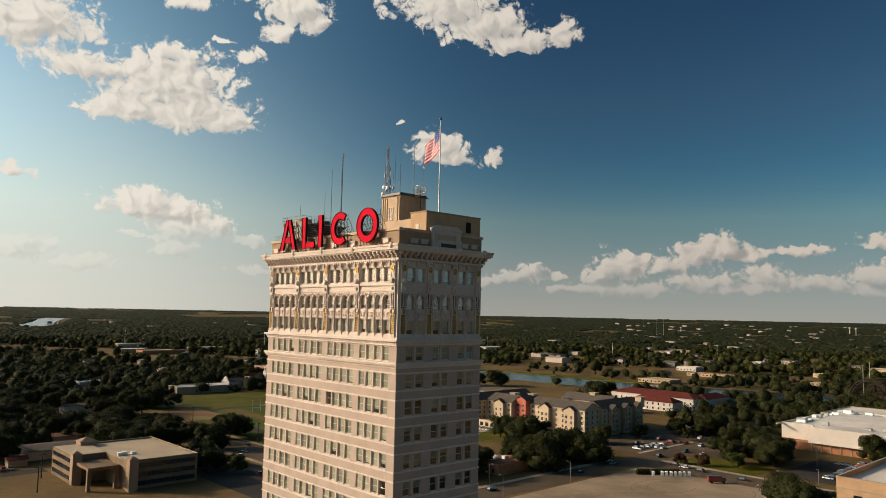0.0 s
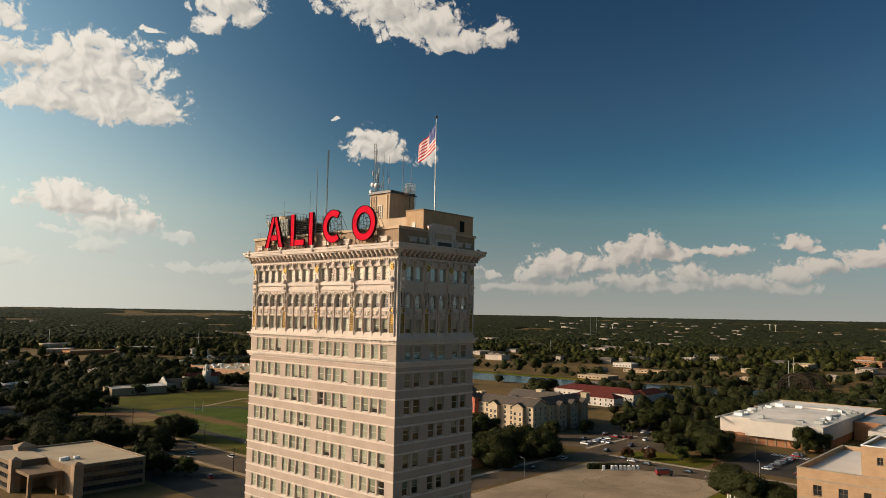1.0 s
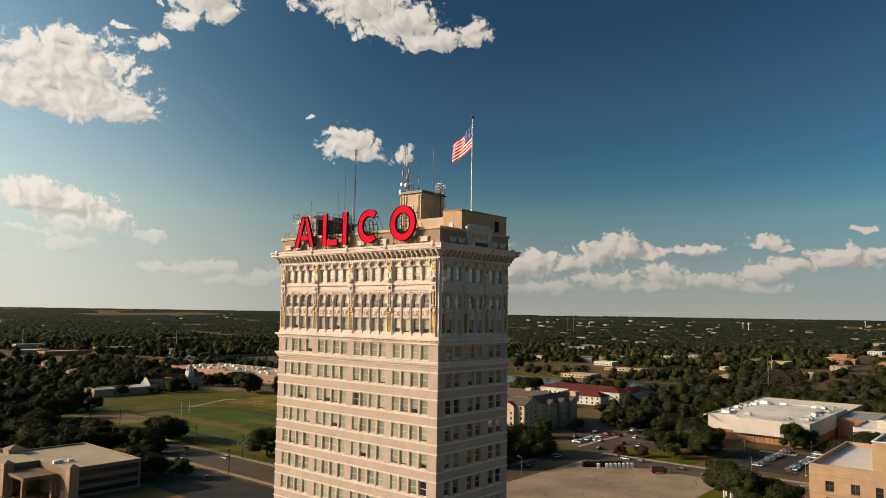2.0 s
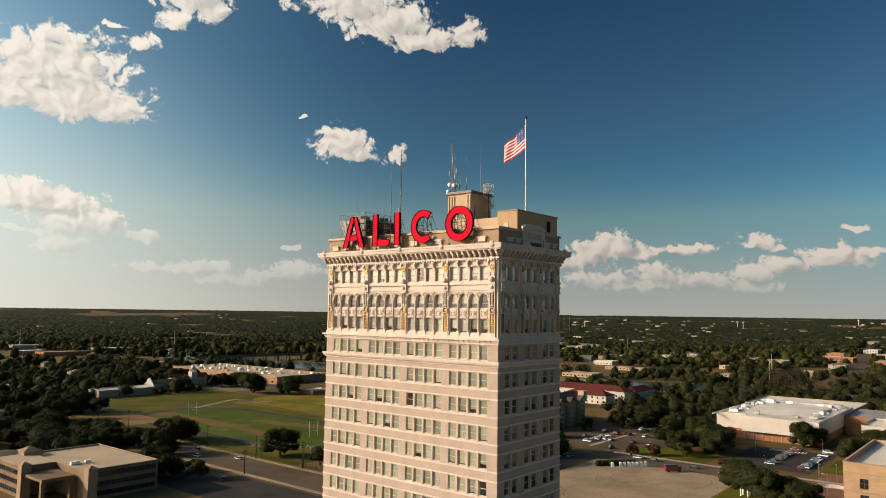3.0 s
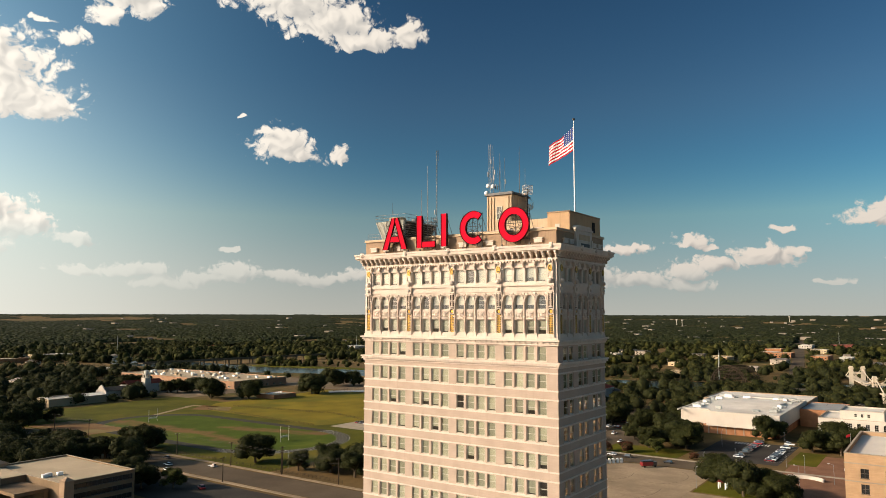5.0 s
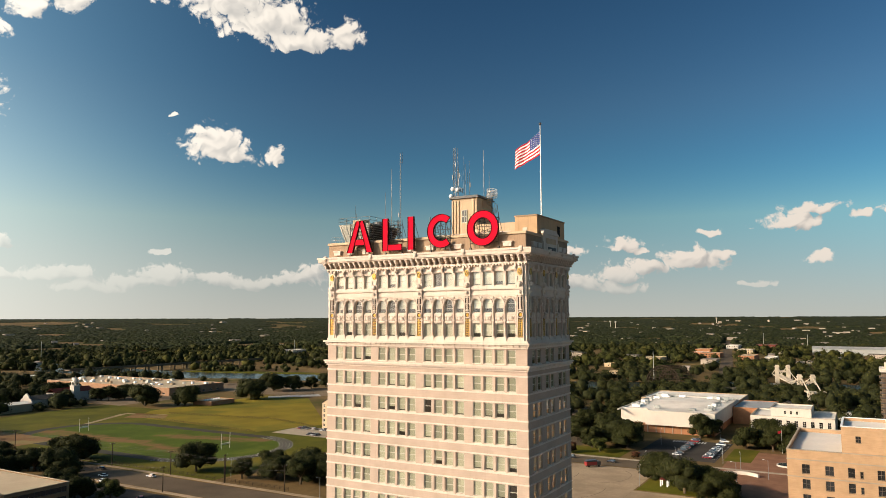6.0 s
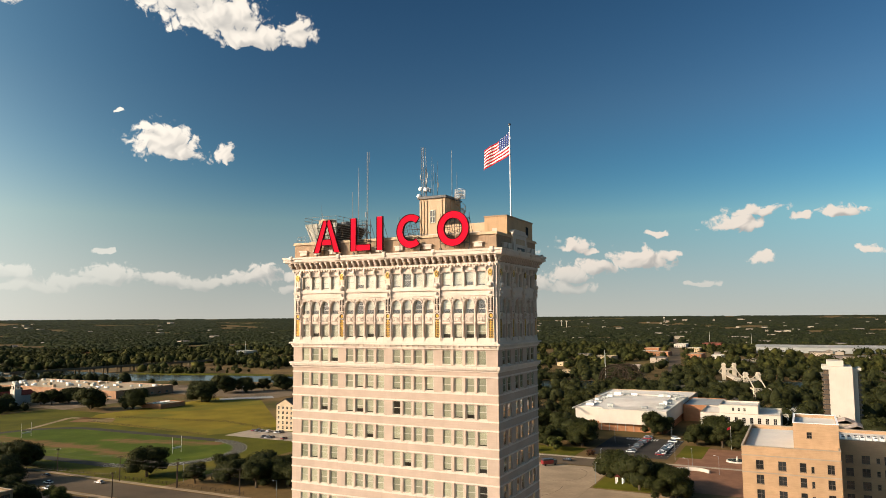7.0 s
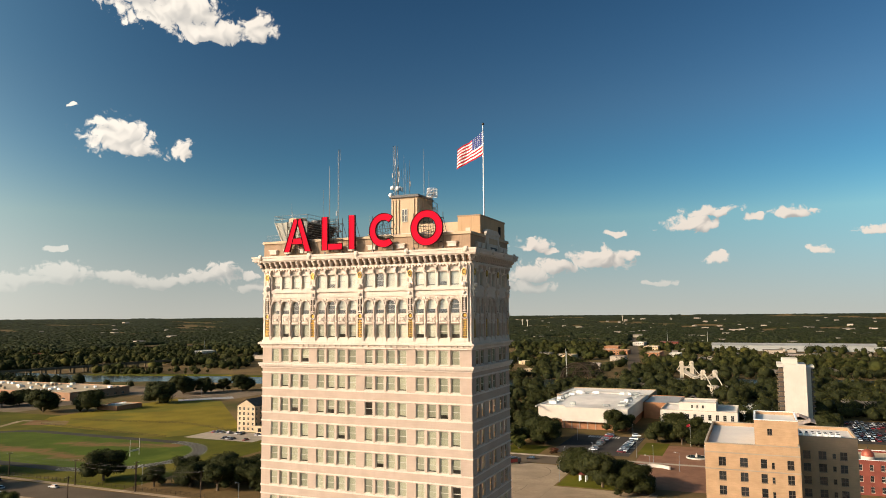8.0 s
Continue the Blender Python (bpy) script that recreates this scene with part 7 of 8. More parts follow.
def tree(x, y, kind, scale=1.0, turn=0.0):
    crown, trunk = KINDS[kind]
    t = thing("tree", TREE_LABELS[kind], "tree", (x, y, 0.0), turn)
    t.scale = (scale, scale, scale * (0.92 + 0.16 * ((x * 7 + y * 3) % 1.0)))
    part("trunk", trunk, t)
    part("crown", crown, t)


rng = random.Random(11)
PLACED = []


def plant(x, y, kind=None, scale=None):
    k = rng.choice((0, 0, 1, 1, 2, 3)) if kind is None else kind
    tree(x, y, k, scale or 0.85 + 0.35 * rng.random(), 360 * rng.random())
    PLACED.append((x, y))


# oaks with a known place
for x, y, k, sc in ((147.6, 238, 0, 1.25), (153, 192, 0, 1.0), (162, 203, 1, 0.95), (170, 190, 2, 0.95), (152, 176, 1, 1.05), (147, 207, 1, 0.8), (160, 165, 0, 0.95), (176, 172, 1, 1.0), (166, 178, 0, 1.0), (184, 160, 1, 1.0), (172, 156, 2, 1.0), (156, 154, 1, 1.0), (309.5, 484, 2, 1.4), (327.5, 456, 0, 1.35), (389, 441, 2, 1.5), (455, 476, 2, 1.5),
                    (470, 462, 0, 1.3), (500, 440, 2, 1.35), (489, 455, 1, 1.1), (239, 41.5, 0, 1.0), (233, 37, 1, 0.75), (217, 23.6, 2, 1.08), (226, 20, 0, 0.95), (210.6, 7.4, 0, 0.95), (219, 9, 1, 0.95), (205, 14, 1, 0.75), (364, 44.6, 1, 1.1),
                    (372, 40, 0, 1.0), (340, 15.6, 0, 0.95), (346, 9, 2, 0.85), (337, 1.5, 1, 0.95), (334, -8, 0, 0.9), (310, 74, 0, 1.25), (318, 82, 2, 1.2), (326, 76, 1, 1.1), (338, 90, 0, 1.1), (302, 92, 1, 1.0), (291, 84, 4, 0.9),
                    (352, 96, 2, 1.1), (283, 62, 5, 0.6), (372, 118, 0, 1.0), (322, 108, 0, 0.8), (283, 98, 5, 1.0), (279, 108, 5, 0.9), (130.5, 308, 1, 1.15), (140, 316, 0, 1.1), (136, 330, 1, 0.9), (84, 236, 0, 0.95), (86, 250, 1, 1.0), (92, 225, 4, 1.0)):
    plant(x, y, k, sc)
# thick groups: x range, y range, number
for x0, x1, y0, y1, n in ((62, 110, 285, 390, 30), (20, 62, 385, 470, 14), (203, 250, 137, 162, 20), (280, 300, 186, 188, 0), (262, 275, 186, 222, 5), (355, 470, 104, 176, 11), (292, 372, 140, 176, 5), (140, 162, 455, 505, 7), (100, 135, 430, 520, 12), (20, 100, 470, 560, 14), (345, 385, -14, 20, 4), (480, 545, 300, 330, 6), (0, 20, 300, 480, 12), (20, 62, 345, 385, 10),
                          (255, 300, -30, -55, 4), (190, 240, 562, 640, 12), (245, 285, 585, 620, 7), (310, 335, 600, 650, 6), (310, 335, 540, 560, 5)):
    for i in range(n):
        plant(x0 + (x1 - x0) * rng.random(), y0 + (y1 - y0) * rng.random(), None, (0.62 + 0.25 * rng.random()) if 280 < x0 < 310 and 100 < y0 < 150 else None)

# groves farther off, joined with the woods
GROVES = [(430, 520, 110, 200, 9), (540, 585, -20, 120, 18), (440, 505, -30, 34, 14), (430, 500, -86, -34, 10), (545, 600, -160, -20, 16), (640, 668, 30, 140, 10), (562, 592, 190, 310, 11), (594, 622, 110, 190, 8), (690, 760, 160, 330, 10), (664, 700, -60, 30, 10), (690, 724, -180, -60, 14), (720, 760, -400, -180, 20), (470, 498, 560, 725, 5), (640, 700, 30, 110, 8), (540, 700, -300, -70, 60), (560, 660, -80, 60, 26), (470, 540, -200, -90, 14), (742, 900, 60, 105, 16), (760, 880, 130, 225, 22), (250, 330, 650, 760, 26), (330, 420, 745, 900, 26), (100, 230, 650, 760, 30), (60, 180, 760, 900, 24), (440, 520, 720, 800, 10)]

# clear ground, where no woodland stands: x0, x1, y0, y1
CLEAR_TOWN = [(375, 470, -170, -86), (300, 375, -200, -30), (-400, 112, -400, 280), (112, 139, -400, 430), (137, 300, -400, 525), (300, 430, 300, 400), (430, 560, 300, 720), (18, 75, 284, 342), (280, 475, 100, 185), (300, 425, 395, 520), (300, 455, 500, 735), (425, 500, 400, 720), (280, 545, -30, 110), (270, 410, 180, 305)]
CLEAR_FAR = [(440, 540, 200, 300), (375, 470, -170, -86), (1380, 1510, -260, 60), (436, 500, -84, -20), (645, 780, 330, 620), (720, 900, 230, 300), (700, 1000, 480, 560), (690, 760, 100, 160), (780, 1000, 380, 420), (645, 780, 620, 770), (780, 880, 320, 420), (800, 850, 190, 260), (1090, 1160, 225, 300), (1110, 1290, 20, 110), (1250, 1380, 100, 250), (1040, 1190, -240, -140), (1200, 1380, -270, -30), (330, 470, 780, 830), (540, 640, 760, 900), (770, 870, 840, 900), (1000, 1060, 900, 970)]


def is_clear(x, y):
    if any(a < x < b and c < y < d for a, b, c, d in CLEAR_TOWN):
        return True
    if any(a < x < b and c < y < d for a, b, c, d in CLEAR_FAR) and (x * 13.7 + y * 7.3) % 1.0 > 0.22:
        return True
    left = 505 + (712 - y) * 0.45 if y > 602 else 555 + (602 - y) * 0.10 if y > 320 else 583 + (320 - y) * 0.283
    if left - 14 < x < left + 112 and y < 1500:
        return True
    if x > 700 and x < 2500 and abs(y - (91 + (x - 760) * 0.15)) < 15:
        return True
    return abs((y - 842) * 310 + (x - 470) * 40) / 312 < 12 and 470 < x < 800


# small houses and sheds in clearings of the woods
HOUSES = []
house_dice = random.Random(5)
for i in range(1500):
    r, a = house_dice.uniform(330 ** 1.6, 4300 ** 1.6) ** 0.625, radians(house_dice.uniform(-4, 112))
    big = i > 1390
    if big:
        r, a = house_dice.uniform(1000, 4200), radians(house_dice.uniform(50, 108))
    x, y = CX + r * math.sin(a), CY + r * math.cos(a)
    if math.degrees(a) < 45 and i % 5 > 1 or r > 1500 and (i % 5 > 1 or math.degrees(a) < 55 and i % 10 > 0) or is_clear(x, y) and r < 1200 or any(math.hypot(x - q[0], y - q[1]) < 55 for q in FLAT_BUILDINGS):
        continue
    w, d, h = house_dice.uniform(5, 9), house_dice.uniform(4, 7), house_dice.uniform(3.2, 5.5)
    if big:
        w, d, h = house_dice.uniform(6, 16), house_dice.uniform(7, 20), house_dice.uniform(5, 8)
    elif house_dice.random() < 0.25:
        w, d, h = w * 2.2, d * 2.0, h + 2.0
    if w > 10 and r < 1150:
        continue
    HOUSES.append((x, y, w, d, h, house_dice.choice("xy")))

# ground that stays open: a yard on the near side of each house
CELL_SIZE, OPEN_X, OPEN_Y = 12.0, -800.0, -2400.0
OPEN_MAP = np.zeros((480, 620), dtype=bool)
for hx, hy, w, dd, h, _ in HOUSES + [(q[0], q[1], q[2] / 2, q[3] / 2, q[4], "x") for q in FLAT_BUILDINGS]:
    k = 2 if w > 10 else 1
    for step in range(0, 5 if w > 10 else 3):
        back = Vector((hx - CX, hy - CY)).normalized() * (step * CELL_SIZE)
        i, j = int((hx - back.x - OPEN_X) / CELL_SIZE), int((hy - back.y - OPEN_Y) / CELL_SIZE)
        OPEN_MAP[max(0, i - k + 1):i + k, max(0, j - k + 1):j + k] = True


def is_open(x, y):
    i, j = int((x - OPEN_X) / CELL_SIZE), int((y - OPEN_Y) / CELL_SIZE)
    if 0 <= i < 480 and 0 <= j < 620 and OPEN_MAP[i, j]:
        return True
    # side streets of the far bank
    u, v = x + 0.15 * y, y - 0.15 * x
    return x > 760 and (u % 118 < 11 or v % 205 < 12)


def woodland(name, near, far, step, size, level, az0, az1, seed, label, sprays, spray, groves=()):
    """Crowns scattered over a ring of land, as one mesh."""
    rng = np.random.default_rng(seed)
    v0, f0 = ICO[level]
    area = (az1 - az0) / 360 * math.pi * (far ** 2 - near ** 2)
    n = int(area / step ** 2)
    r = np.sqrt(rng.uniform(near ** 2, far ** 2, n))
    a = np.radians(rng.uniform(az0, az1, n))
    pts = []
    for x, y, q in zip(CX + r * np.sin(a), CY + r * np.cos(a), rng.random(n)):
        if is_clear(x, y) or is_open(x, y):
            continue
        # glades
        g = noise.noise(Vector((x / 130, y / 130, 3.0))) + 0.5 * noise.noise(Vector((x / 45, y / 45, 8.0)))
        if g < (-0.12 if x < 600 or y > 600 else -0.08):
            continue
        pts.append((x, y, land(x, y), size * (0.45 + 0.95 * q * q + 0.2 * q)))
    for x0, x1, y0, y1, count in groves:
        for q in rng.random((count * 2, 3)):
            pts.append((x0 + (x1 - x0) * q[0], y0 + (y1 - y0) * q[1], 0.0, 5.0 + 2.0 * q[2]))
    pts = np.array(pts)
    m = len(pts)
    shape = np.stack([rng.uniform(0.8, 1.25, m), rng.uniform(0.8, 1.25, m), rng.uniform(0.6, 1.2, m)], 1)
    lift = np.stack([np.zeros(m), np.zeros(m), pts[:, 3] * shape[:, 2] * 0.8 + 0.4], 1)
    bump = 0.84 * (1 + 0.2 * rng.standard_normal((m, len(v0))))
    verts = v0[None] * (bump * pts[:, 3:4])[:, :, None] * shape[:, None, :] + (pts[:, :3] + lift)[:, None, :]
    faces = (f0[None] + (np.arange(m) * len(v0))[:, None, None]).reshape(-1, 3)
    # sprays of leaves make the outer crown
    d = rng.standard_normal((m, sprays, 3))
    d /= np.linalg.norm(d, axis=2)[:, :, None]
    d[:, :, 2] = np.where(d[:, :, 2] < -0.5, -d[:, :, 2], d[:, :, 2])
    # each crown bulges in a few places
    knot = rng.standard_normal((m, 1, 5, 3))
    knot /= np.linalg.norm(knot, axis=3)[:, :, :, None]
    bulge = np.clip((d[:, :, None, :] * knot).sum(3).max(2), 0, 1)
    mid = (pts[:, :3] + lift)[:, None, :] + d * pts[:, 3][:, None, None] * shape[:, None, :] * ((0.72 + 0.38 * bulge) * rng.uniform(0.86, 1.1, (m, sprays)))[:, :, None]
    arm = rng.standard_normal((m, sprays, 2, 3))
    # sprays lie along the crown's skin
    arm -= 0.75 * d[:, :, None, :] * (arm * d[:, :, None, :]).sum(3)[:, :, :, None]
    arm *= (pts[:, 3] * spray)[:, None, None, None]
    tri = np.stack([mid, mid + arm[:, :, 0], mid + arm[:, :, 1]], 2).reshape(-1, 3)
    k = len(verts.reshape(-1, 3))
    # cores of the nearer woods take the darker green as painted crown shade
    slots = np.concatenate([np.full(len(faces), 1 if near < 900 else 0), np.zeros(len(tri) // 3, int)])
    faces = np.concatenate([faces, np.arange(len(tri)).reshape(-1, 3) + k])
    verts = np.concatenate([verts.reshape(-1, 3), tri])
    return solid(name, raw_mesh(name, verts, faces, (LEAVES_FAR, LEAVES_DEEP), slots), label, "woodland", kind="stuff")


woodland("woodland", 430, 1000, 9.0, 4.6, 1, -8, 118, 1, "dense dark green woods among the houses", 150, 0.15, GROVES)
woodland("woodland_beyond", 1000, 1750, 10.5, 5.6, 1, -6, 110, 2, "dark green woods past the river", 44, 0.26)


def canopy():
    """The unbroken crowns of the far woods as one rolling sheet of domes."""
    n_az, az0, az1 = 1300, -10.0, 118.0
    rows = [1735.0]
    while rows[-1] < 4860:
        rows.append(rows[-1] * 1.0030)
    r = np.array(rows)[:, None]
    a = np.radians(np.linspace(az0, az1, n_az))[None, :]
    x, y = CX + r * np.sin(a), CY + r * np.cos(a)
    CELL = 10.0
    gx, gy = np.floor(x / CELL).astype(np.int64), np.floor(y / CELL).astype(np.int64)

    def chance(i, j, k):
        v = np.sin(i * 127.1 + j * 311.7 + k * 74.7) * 43758.5453
        return v - np.floor(v)

    top = np.full(x.shape, 0.0)
    for di in (-1, 0, 1):
        for dj in (-1, 0, 1):
            i, j = gx + di, gy + dj
            px, py = (i + 0.15 + 0.7 * chance(i, j, 1)) * CELL, (j + 0.15 + 0.7 * chance(i, j, 2)) * CELL
            rad, tall = 5.2 + 4.2 * chance(i, j, 3), 4.5 + 6.5 * chance(i, j, 4) ** 2.0
            d = ((x - px) ** 2 + (y - py) ** 2) / rad ** 2
            top = np.maximum(top, tall * np.sqrt(np.clip(1 - d, 0.0, 1.0)) * (d < 1))
    top += 0.9 * (chance(np.floor(x / 1.7), np.floor(y / 1.7), 5) - 0.5)
    # open ground: streets, fields, yards
    size, ox, oy, open_map = CELL_SIZE, OPEN_X, OPEN_Y, OPEN_MAP
    for k in range(110):
        q = 1700 + k * 7.0
        for off in (-6, 6):
            open_map[int((q - ox) / size), int((91 + (q - 760) * 0.15 + off - oy) / size)] = True
    ii = np.clip(((x - ox) / size).astype(int), 0, 479)
    jj = np.clip(((y - oy) / size).astype(int), 0, 619)
    glade = np.sin(x / 210 + 1.3 * np.sin(y / 170)) * np.sin(y / 240 + 1.1 * np.sin(x / 130 + 0.7)) + 0.4 * np.sin(x / 57 + y / 71) * np.sin(y / 49 - x / 83)
    fields = (np.abs(x - 1930) < 380) & (np.abs(y - 3650) < 170) | (np.abs(x - (600 + (y - 2650) * 0.36)) < 62) & (np.abs(y - 3040) < 430)
    bare = open_map[ii, jj] & (x < 4900) | (glade < -0.66) | fields
    top = np.where(bare, -1.2, top)
    dist = np.hypot(x - CX, y - CY)
    t = np.clip((dist - 2300) / 2560, 0, 1)
    top = np.where(top > 0, top * (1 - 0.62 * t), top)
    z = 66.5 * t * t * (1.6 - 0.6 * t) + top + 0.3
    v = np.stack([x, y, z], 2).reshape(-1, 3)
    m = len(rows)
    q = (np.arange(m - 1)[:, None] * n_az + np.arange(n_az - 1)[None, :]).reshape(-1)
    f = np.stack([q, q + 1, q + n_az + 1, q + n_az], 1)
    solid("far_woodland", raw_mesh("far_woodland", v, f, (CANOPY,)), "unbroken dark green woods towards the skyline", "woodland", kind="stuff")


canopy()


def far_houses():
    walls, roofs = Shape(), Shape()
    for x, y, w, d, h, way in HOUSES:
        z = land(x, y)
        walls.box(x - w, x + w, y - d, y + d, z, z + h)
        gable(roofs, x - w, x + w, y - d, y + d, z + h, 1.0 if w > 10 else 2.4, way, 0.6)
    solid("far_house_walls", walls.mesh("far_house_walls", PLAIN_HOUSES), "pale walls of small houses among the trees", "houses", kind="stuff")
    solid("far_house_roofs", roofs.mesh("far_house_roofs", PLAIN_ROOFS), "grey and pale roofs of small houses", "roofs", kind="stuff")


far_houses()

# ---- street furniture, vehicles, fences ----
def car_mesh(kind):
    """Body and glass house of a car, nose towards +x."""
    body, top = Shape(), Shape()
    L, Wd = (4.7, 1.82) if kind == "car" else (5.2, 1.95)
    hood, roof = (0.82, 1.42) if kind == "car" else (1.0, 1.8)
    prof = [(-L / 2, 0.32), (-L / 2, hood), (L / 2 - 0.15, hood - 0.12), (L / 2, 0.6), (L / 2, 0.32)]
    for g in (0,):
        p = [(x, -Wd / 2, z) for x, z in prof] + [(x, Wd / 2, z) for x, z in prof]
        body.add(p, [tuple(range(5)), tuple(range(9, 4, -1))] + [(i, (i + 1) % 5, 5 + (i + 1) % 5, 5 + i) for i in range(5)])
    x0, x1 = (-L * 0.40, L * 0.22)
    low = [(x0, -Wd / 2 + 0.06), (x1, -Wd / 2 + 0.06), (x1, Wd / 2 - 0.06), (x0, Wd / 2 - 0.06)]
    high = [(x0 + 0.35, -Wd / 2 + 0.24), (x1 - 0.7, -Wd / 2 + 0.24), (x1 - 0.7, Wd / 2 - 0.24), (x0 + 0.35, Wd / 2 - 0.24)]
    top.add([(x, y, hood - 0.02) for x, y in low] + [(x, y, roof) for x, y in high], [(0, 1, 5, 4), (1, 2, 6, 5), (2, 3, 7, 6), (3, 0, 4, 7)])
    lid = Shape().add([(x, y, roof + 0.002) for x, y in high], [(0, 1, 2, 3)])
    body.add(lid.v, lid.f)
    return body, top


WHEEL = Shape().tube((0, -0.11, 0), (0, 0.11, 0), 0.33, None, 12).mesh("wheel", RUBBER)
CAR_PARTS = {}
for kind in ("car", "van"):
    b, t = car_mesh(kind)
    for paint_m in (CAR_WHITE, CAR_DARK, CAR_RED, CAR_SILVER):
        CAR_PARTS[(kind, paint_m.name)] = b.mesh("car_body", paint_m)
    CAR_PARTS[kind] = t.mesh("car_windows", DARK_GLASS)
CAR_WORDS = {"white_car_paint": "white", "dark_car_paint": "black", "red_car_paint": "dark red", "silver_car_paint": "silver"}


def car(x, y, turn, paint_m, kind="car", z=0.08, place="parked on the asphalt"):
    word = "passenger car" if kind == "car" else "tall van"
    t = thing("parked_car", f"{CAR_WORDS[paint_m.name]} {word} {place}", "car", (x, y, z), turn, group="parked cars")
    part("body", CAR_PARTS[(kind, paint_m.name)], t)
    part("glass_house", CAR_PARTS[kind], t, "dark glass")
    for a in (-1.45, 1.4):
        for b in (-0.82, 0.82):
            part("wheel", WHEEL, t, "", pose(a, b, 0.33))


rng = random.Random(21)
PAINTS = (CAR_WHITE, CAR_DARK, CAR_SILVER, CAR_WHITE, CAR_DARK, CAR_RED)


def parked_row(x, y, dx, dy, n, turn, fill=0.75):
    for i in range(n):
        if rng.random() < fill:
            car(x + dx * i, y + dy * i, turn + 180 * rng.randint(0, 1), rng.choice(PAINTS), rng.choice(("car", "car", "van")))


parked_row(300, 29.5, 3.1, 0, 19, 90, 0.85)
parked_row(302, 45.0, 3.3, 0, 17, 90, 0.6)
parked_row(276.5, 241, 0, 3.1, 15, 0, 0.7)
parked_row(259, 246, 0, 3.2, 8, 0, 0.4)
parked_row(310, 112, 0, 3.4, 14, 0, 0.6)
parked_row(335, 112, 0, 3.4, 14, 0, 0.6)
parked_row(360, 112, 0, 3.4, 12, 0, 0.6)
parked_row(385, 108, 0, 3.4, 18, 0, 0.6)
parked_row(412, 110, 0, 3.4, 18, 0, 0.5)
parked_row(296, 144, 3.2, 0, 14, 90, 0.5)
for k in range(5):
    parked_row(386 + 17 * k, -160, 0, 3.2, 22, 0, 0.85)
    parked_row(392 + 17 * k, -160, 0, 3.2, 22, 0, 0.85)
parked_row(10, 292, 3.0, 0, 6, 90, 0.6)
for x, y, turn, m, kind in ((111.5, 258, 80, CAR_WHITE, "car"), (129, 247, 90, CAR_WHITE, "car"), (128.5, 283, 90, CAR_DARK, "car"), (119, 268, 90, CAR_WHITE, "car"), (266, 70, 90, CAR_DARK, "car"), (268, 92, 90, CAR_DARK, "van"), (98, 214, 70, CAR_RED, "van"),
                            (270, 101, 90, CAR_WHITE, "car"), (273, 108, 90, CAR_DARK, "car"), (219, 127, 0, CAR_DARK, "car"), (250, 129, 0, CAR_WHITE, "car"), (160, 129, 0, CAR_DARK, "car"), (286, 124, 0, CAR_DARK, "van")):
    car(x, y, turn, m, kind, 0.085, "on the street")

# red and black box truck at the edge of the gravel lot
truck = thing("box_truck", "red and black box truck parked on gravel", "truck", (251.3, 74.5, 0.06), -41)
part("box", Shape().box(-4.2, 1.6, -1.25, 1.25, 0.95, 3.3).mesh("box", CAR_RED), truck, "red cargo box")
part("stripe", Shape().box(-4.22, 1.62, -1.27, 1.27, 2.6, 3.32).mesh("stripe", CAR_DARK), truck, "black upper band")
part("cab", Shape().box(1.65, 3.6, -1.15, 1.15, 0.7, 2.6).mesh("cab", CAR_DARK), truck, "black cab")
part("windscreen", Shape().box(3.6, 3.64, -1.0, 1.0, 1.6, 2.4).mesh("windscreen", DARK_GLASS), truck)
part("chassis", Shape().box(-4.0, 3.4, -0.5, 0.5, 0.55, 0.95).mesh("chassis", DARK_METAL), truck)
for a in (-3.0, 2.6):
    for b in (-1.05, 1.05):
        part("wheel", WHEEL, truck, "", pose(a, b, 0.5) @ Matrix.Scale(1.5, 4))
# row of white portable toilets by the lot
for i in range(9):
    if i == 1:
        continue
    along = i / 8 + 0.012 * rng.random()
    p = thing("portable_toilet", "white plastic portable toilet at the lot's edge", "portable toilet", (241.0 + 12.6 * along, 101.0 - 11.4 * along, 0.05), -42, group="portable toilets")
    part("cabin", Shape().box(-0.6, 0.6, -0.6, 0.6, 0.0, 2.1 if i < 5 else 1.9).mesh("cabin", WHITE_PAINT), p)
    part("roof", Shape().add([(-0.65, -0.65, 2.1), (0.65, -0.65, 2.1), (0.65, 0.65, 2.1), (-0.65, 0.65, 2.1), (0, 0, 2.4)], [(0, 1, 4), (1, 2, 4), (2, 3, 4), (3, 0, 4), (3, 2, 1, 0)]).mesh("roof", WHITE_PAINT), p)
    part("door", Shape().box(-0.63, -0.602, -0.4, 0.4, 0.15, 1.9).mesh("door", GALVANISED), p)
hedge_v = Shape()
for i in range(16):
    hedge_v.ball((238.5 + i * 0.95 + rng.random(), 107.5 - i * 0.85, 1.2), (1.5, 1.3, 1.6), 7, 5)
solid("hedge", hedge_v.mesh("hedge", LEAVES_DEEP), "dark clipped hedge along the street", "hedge")


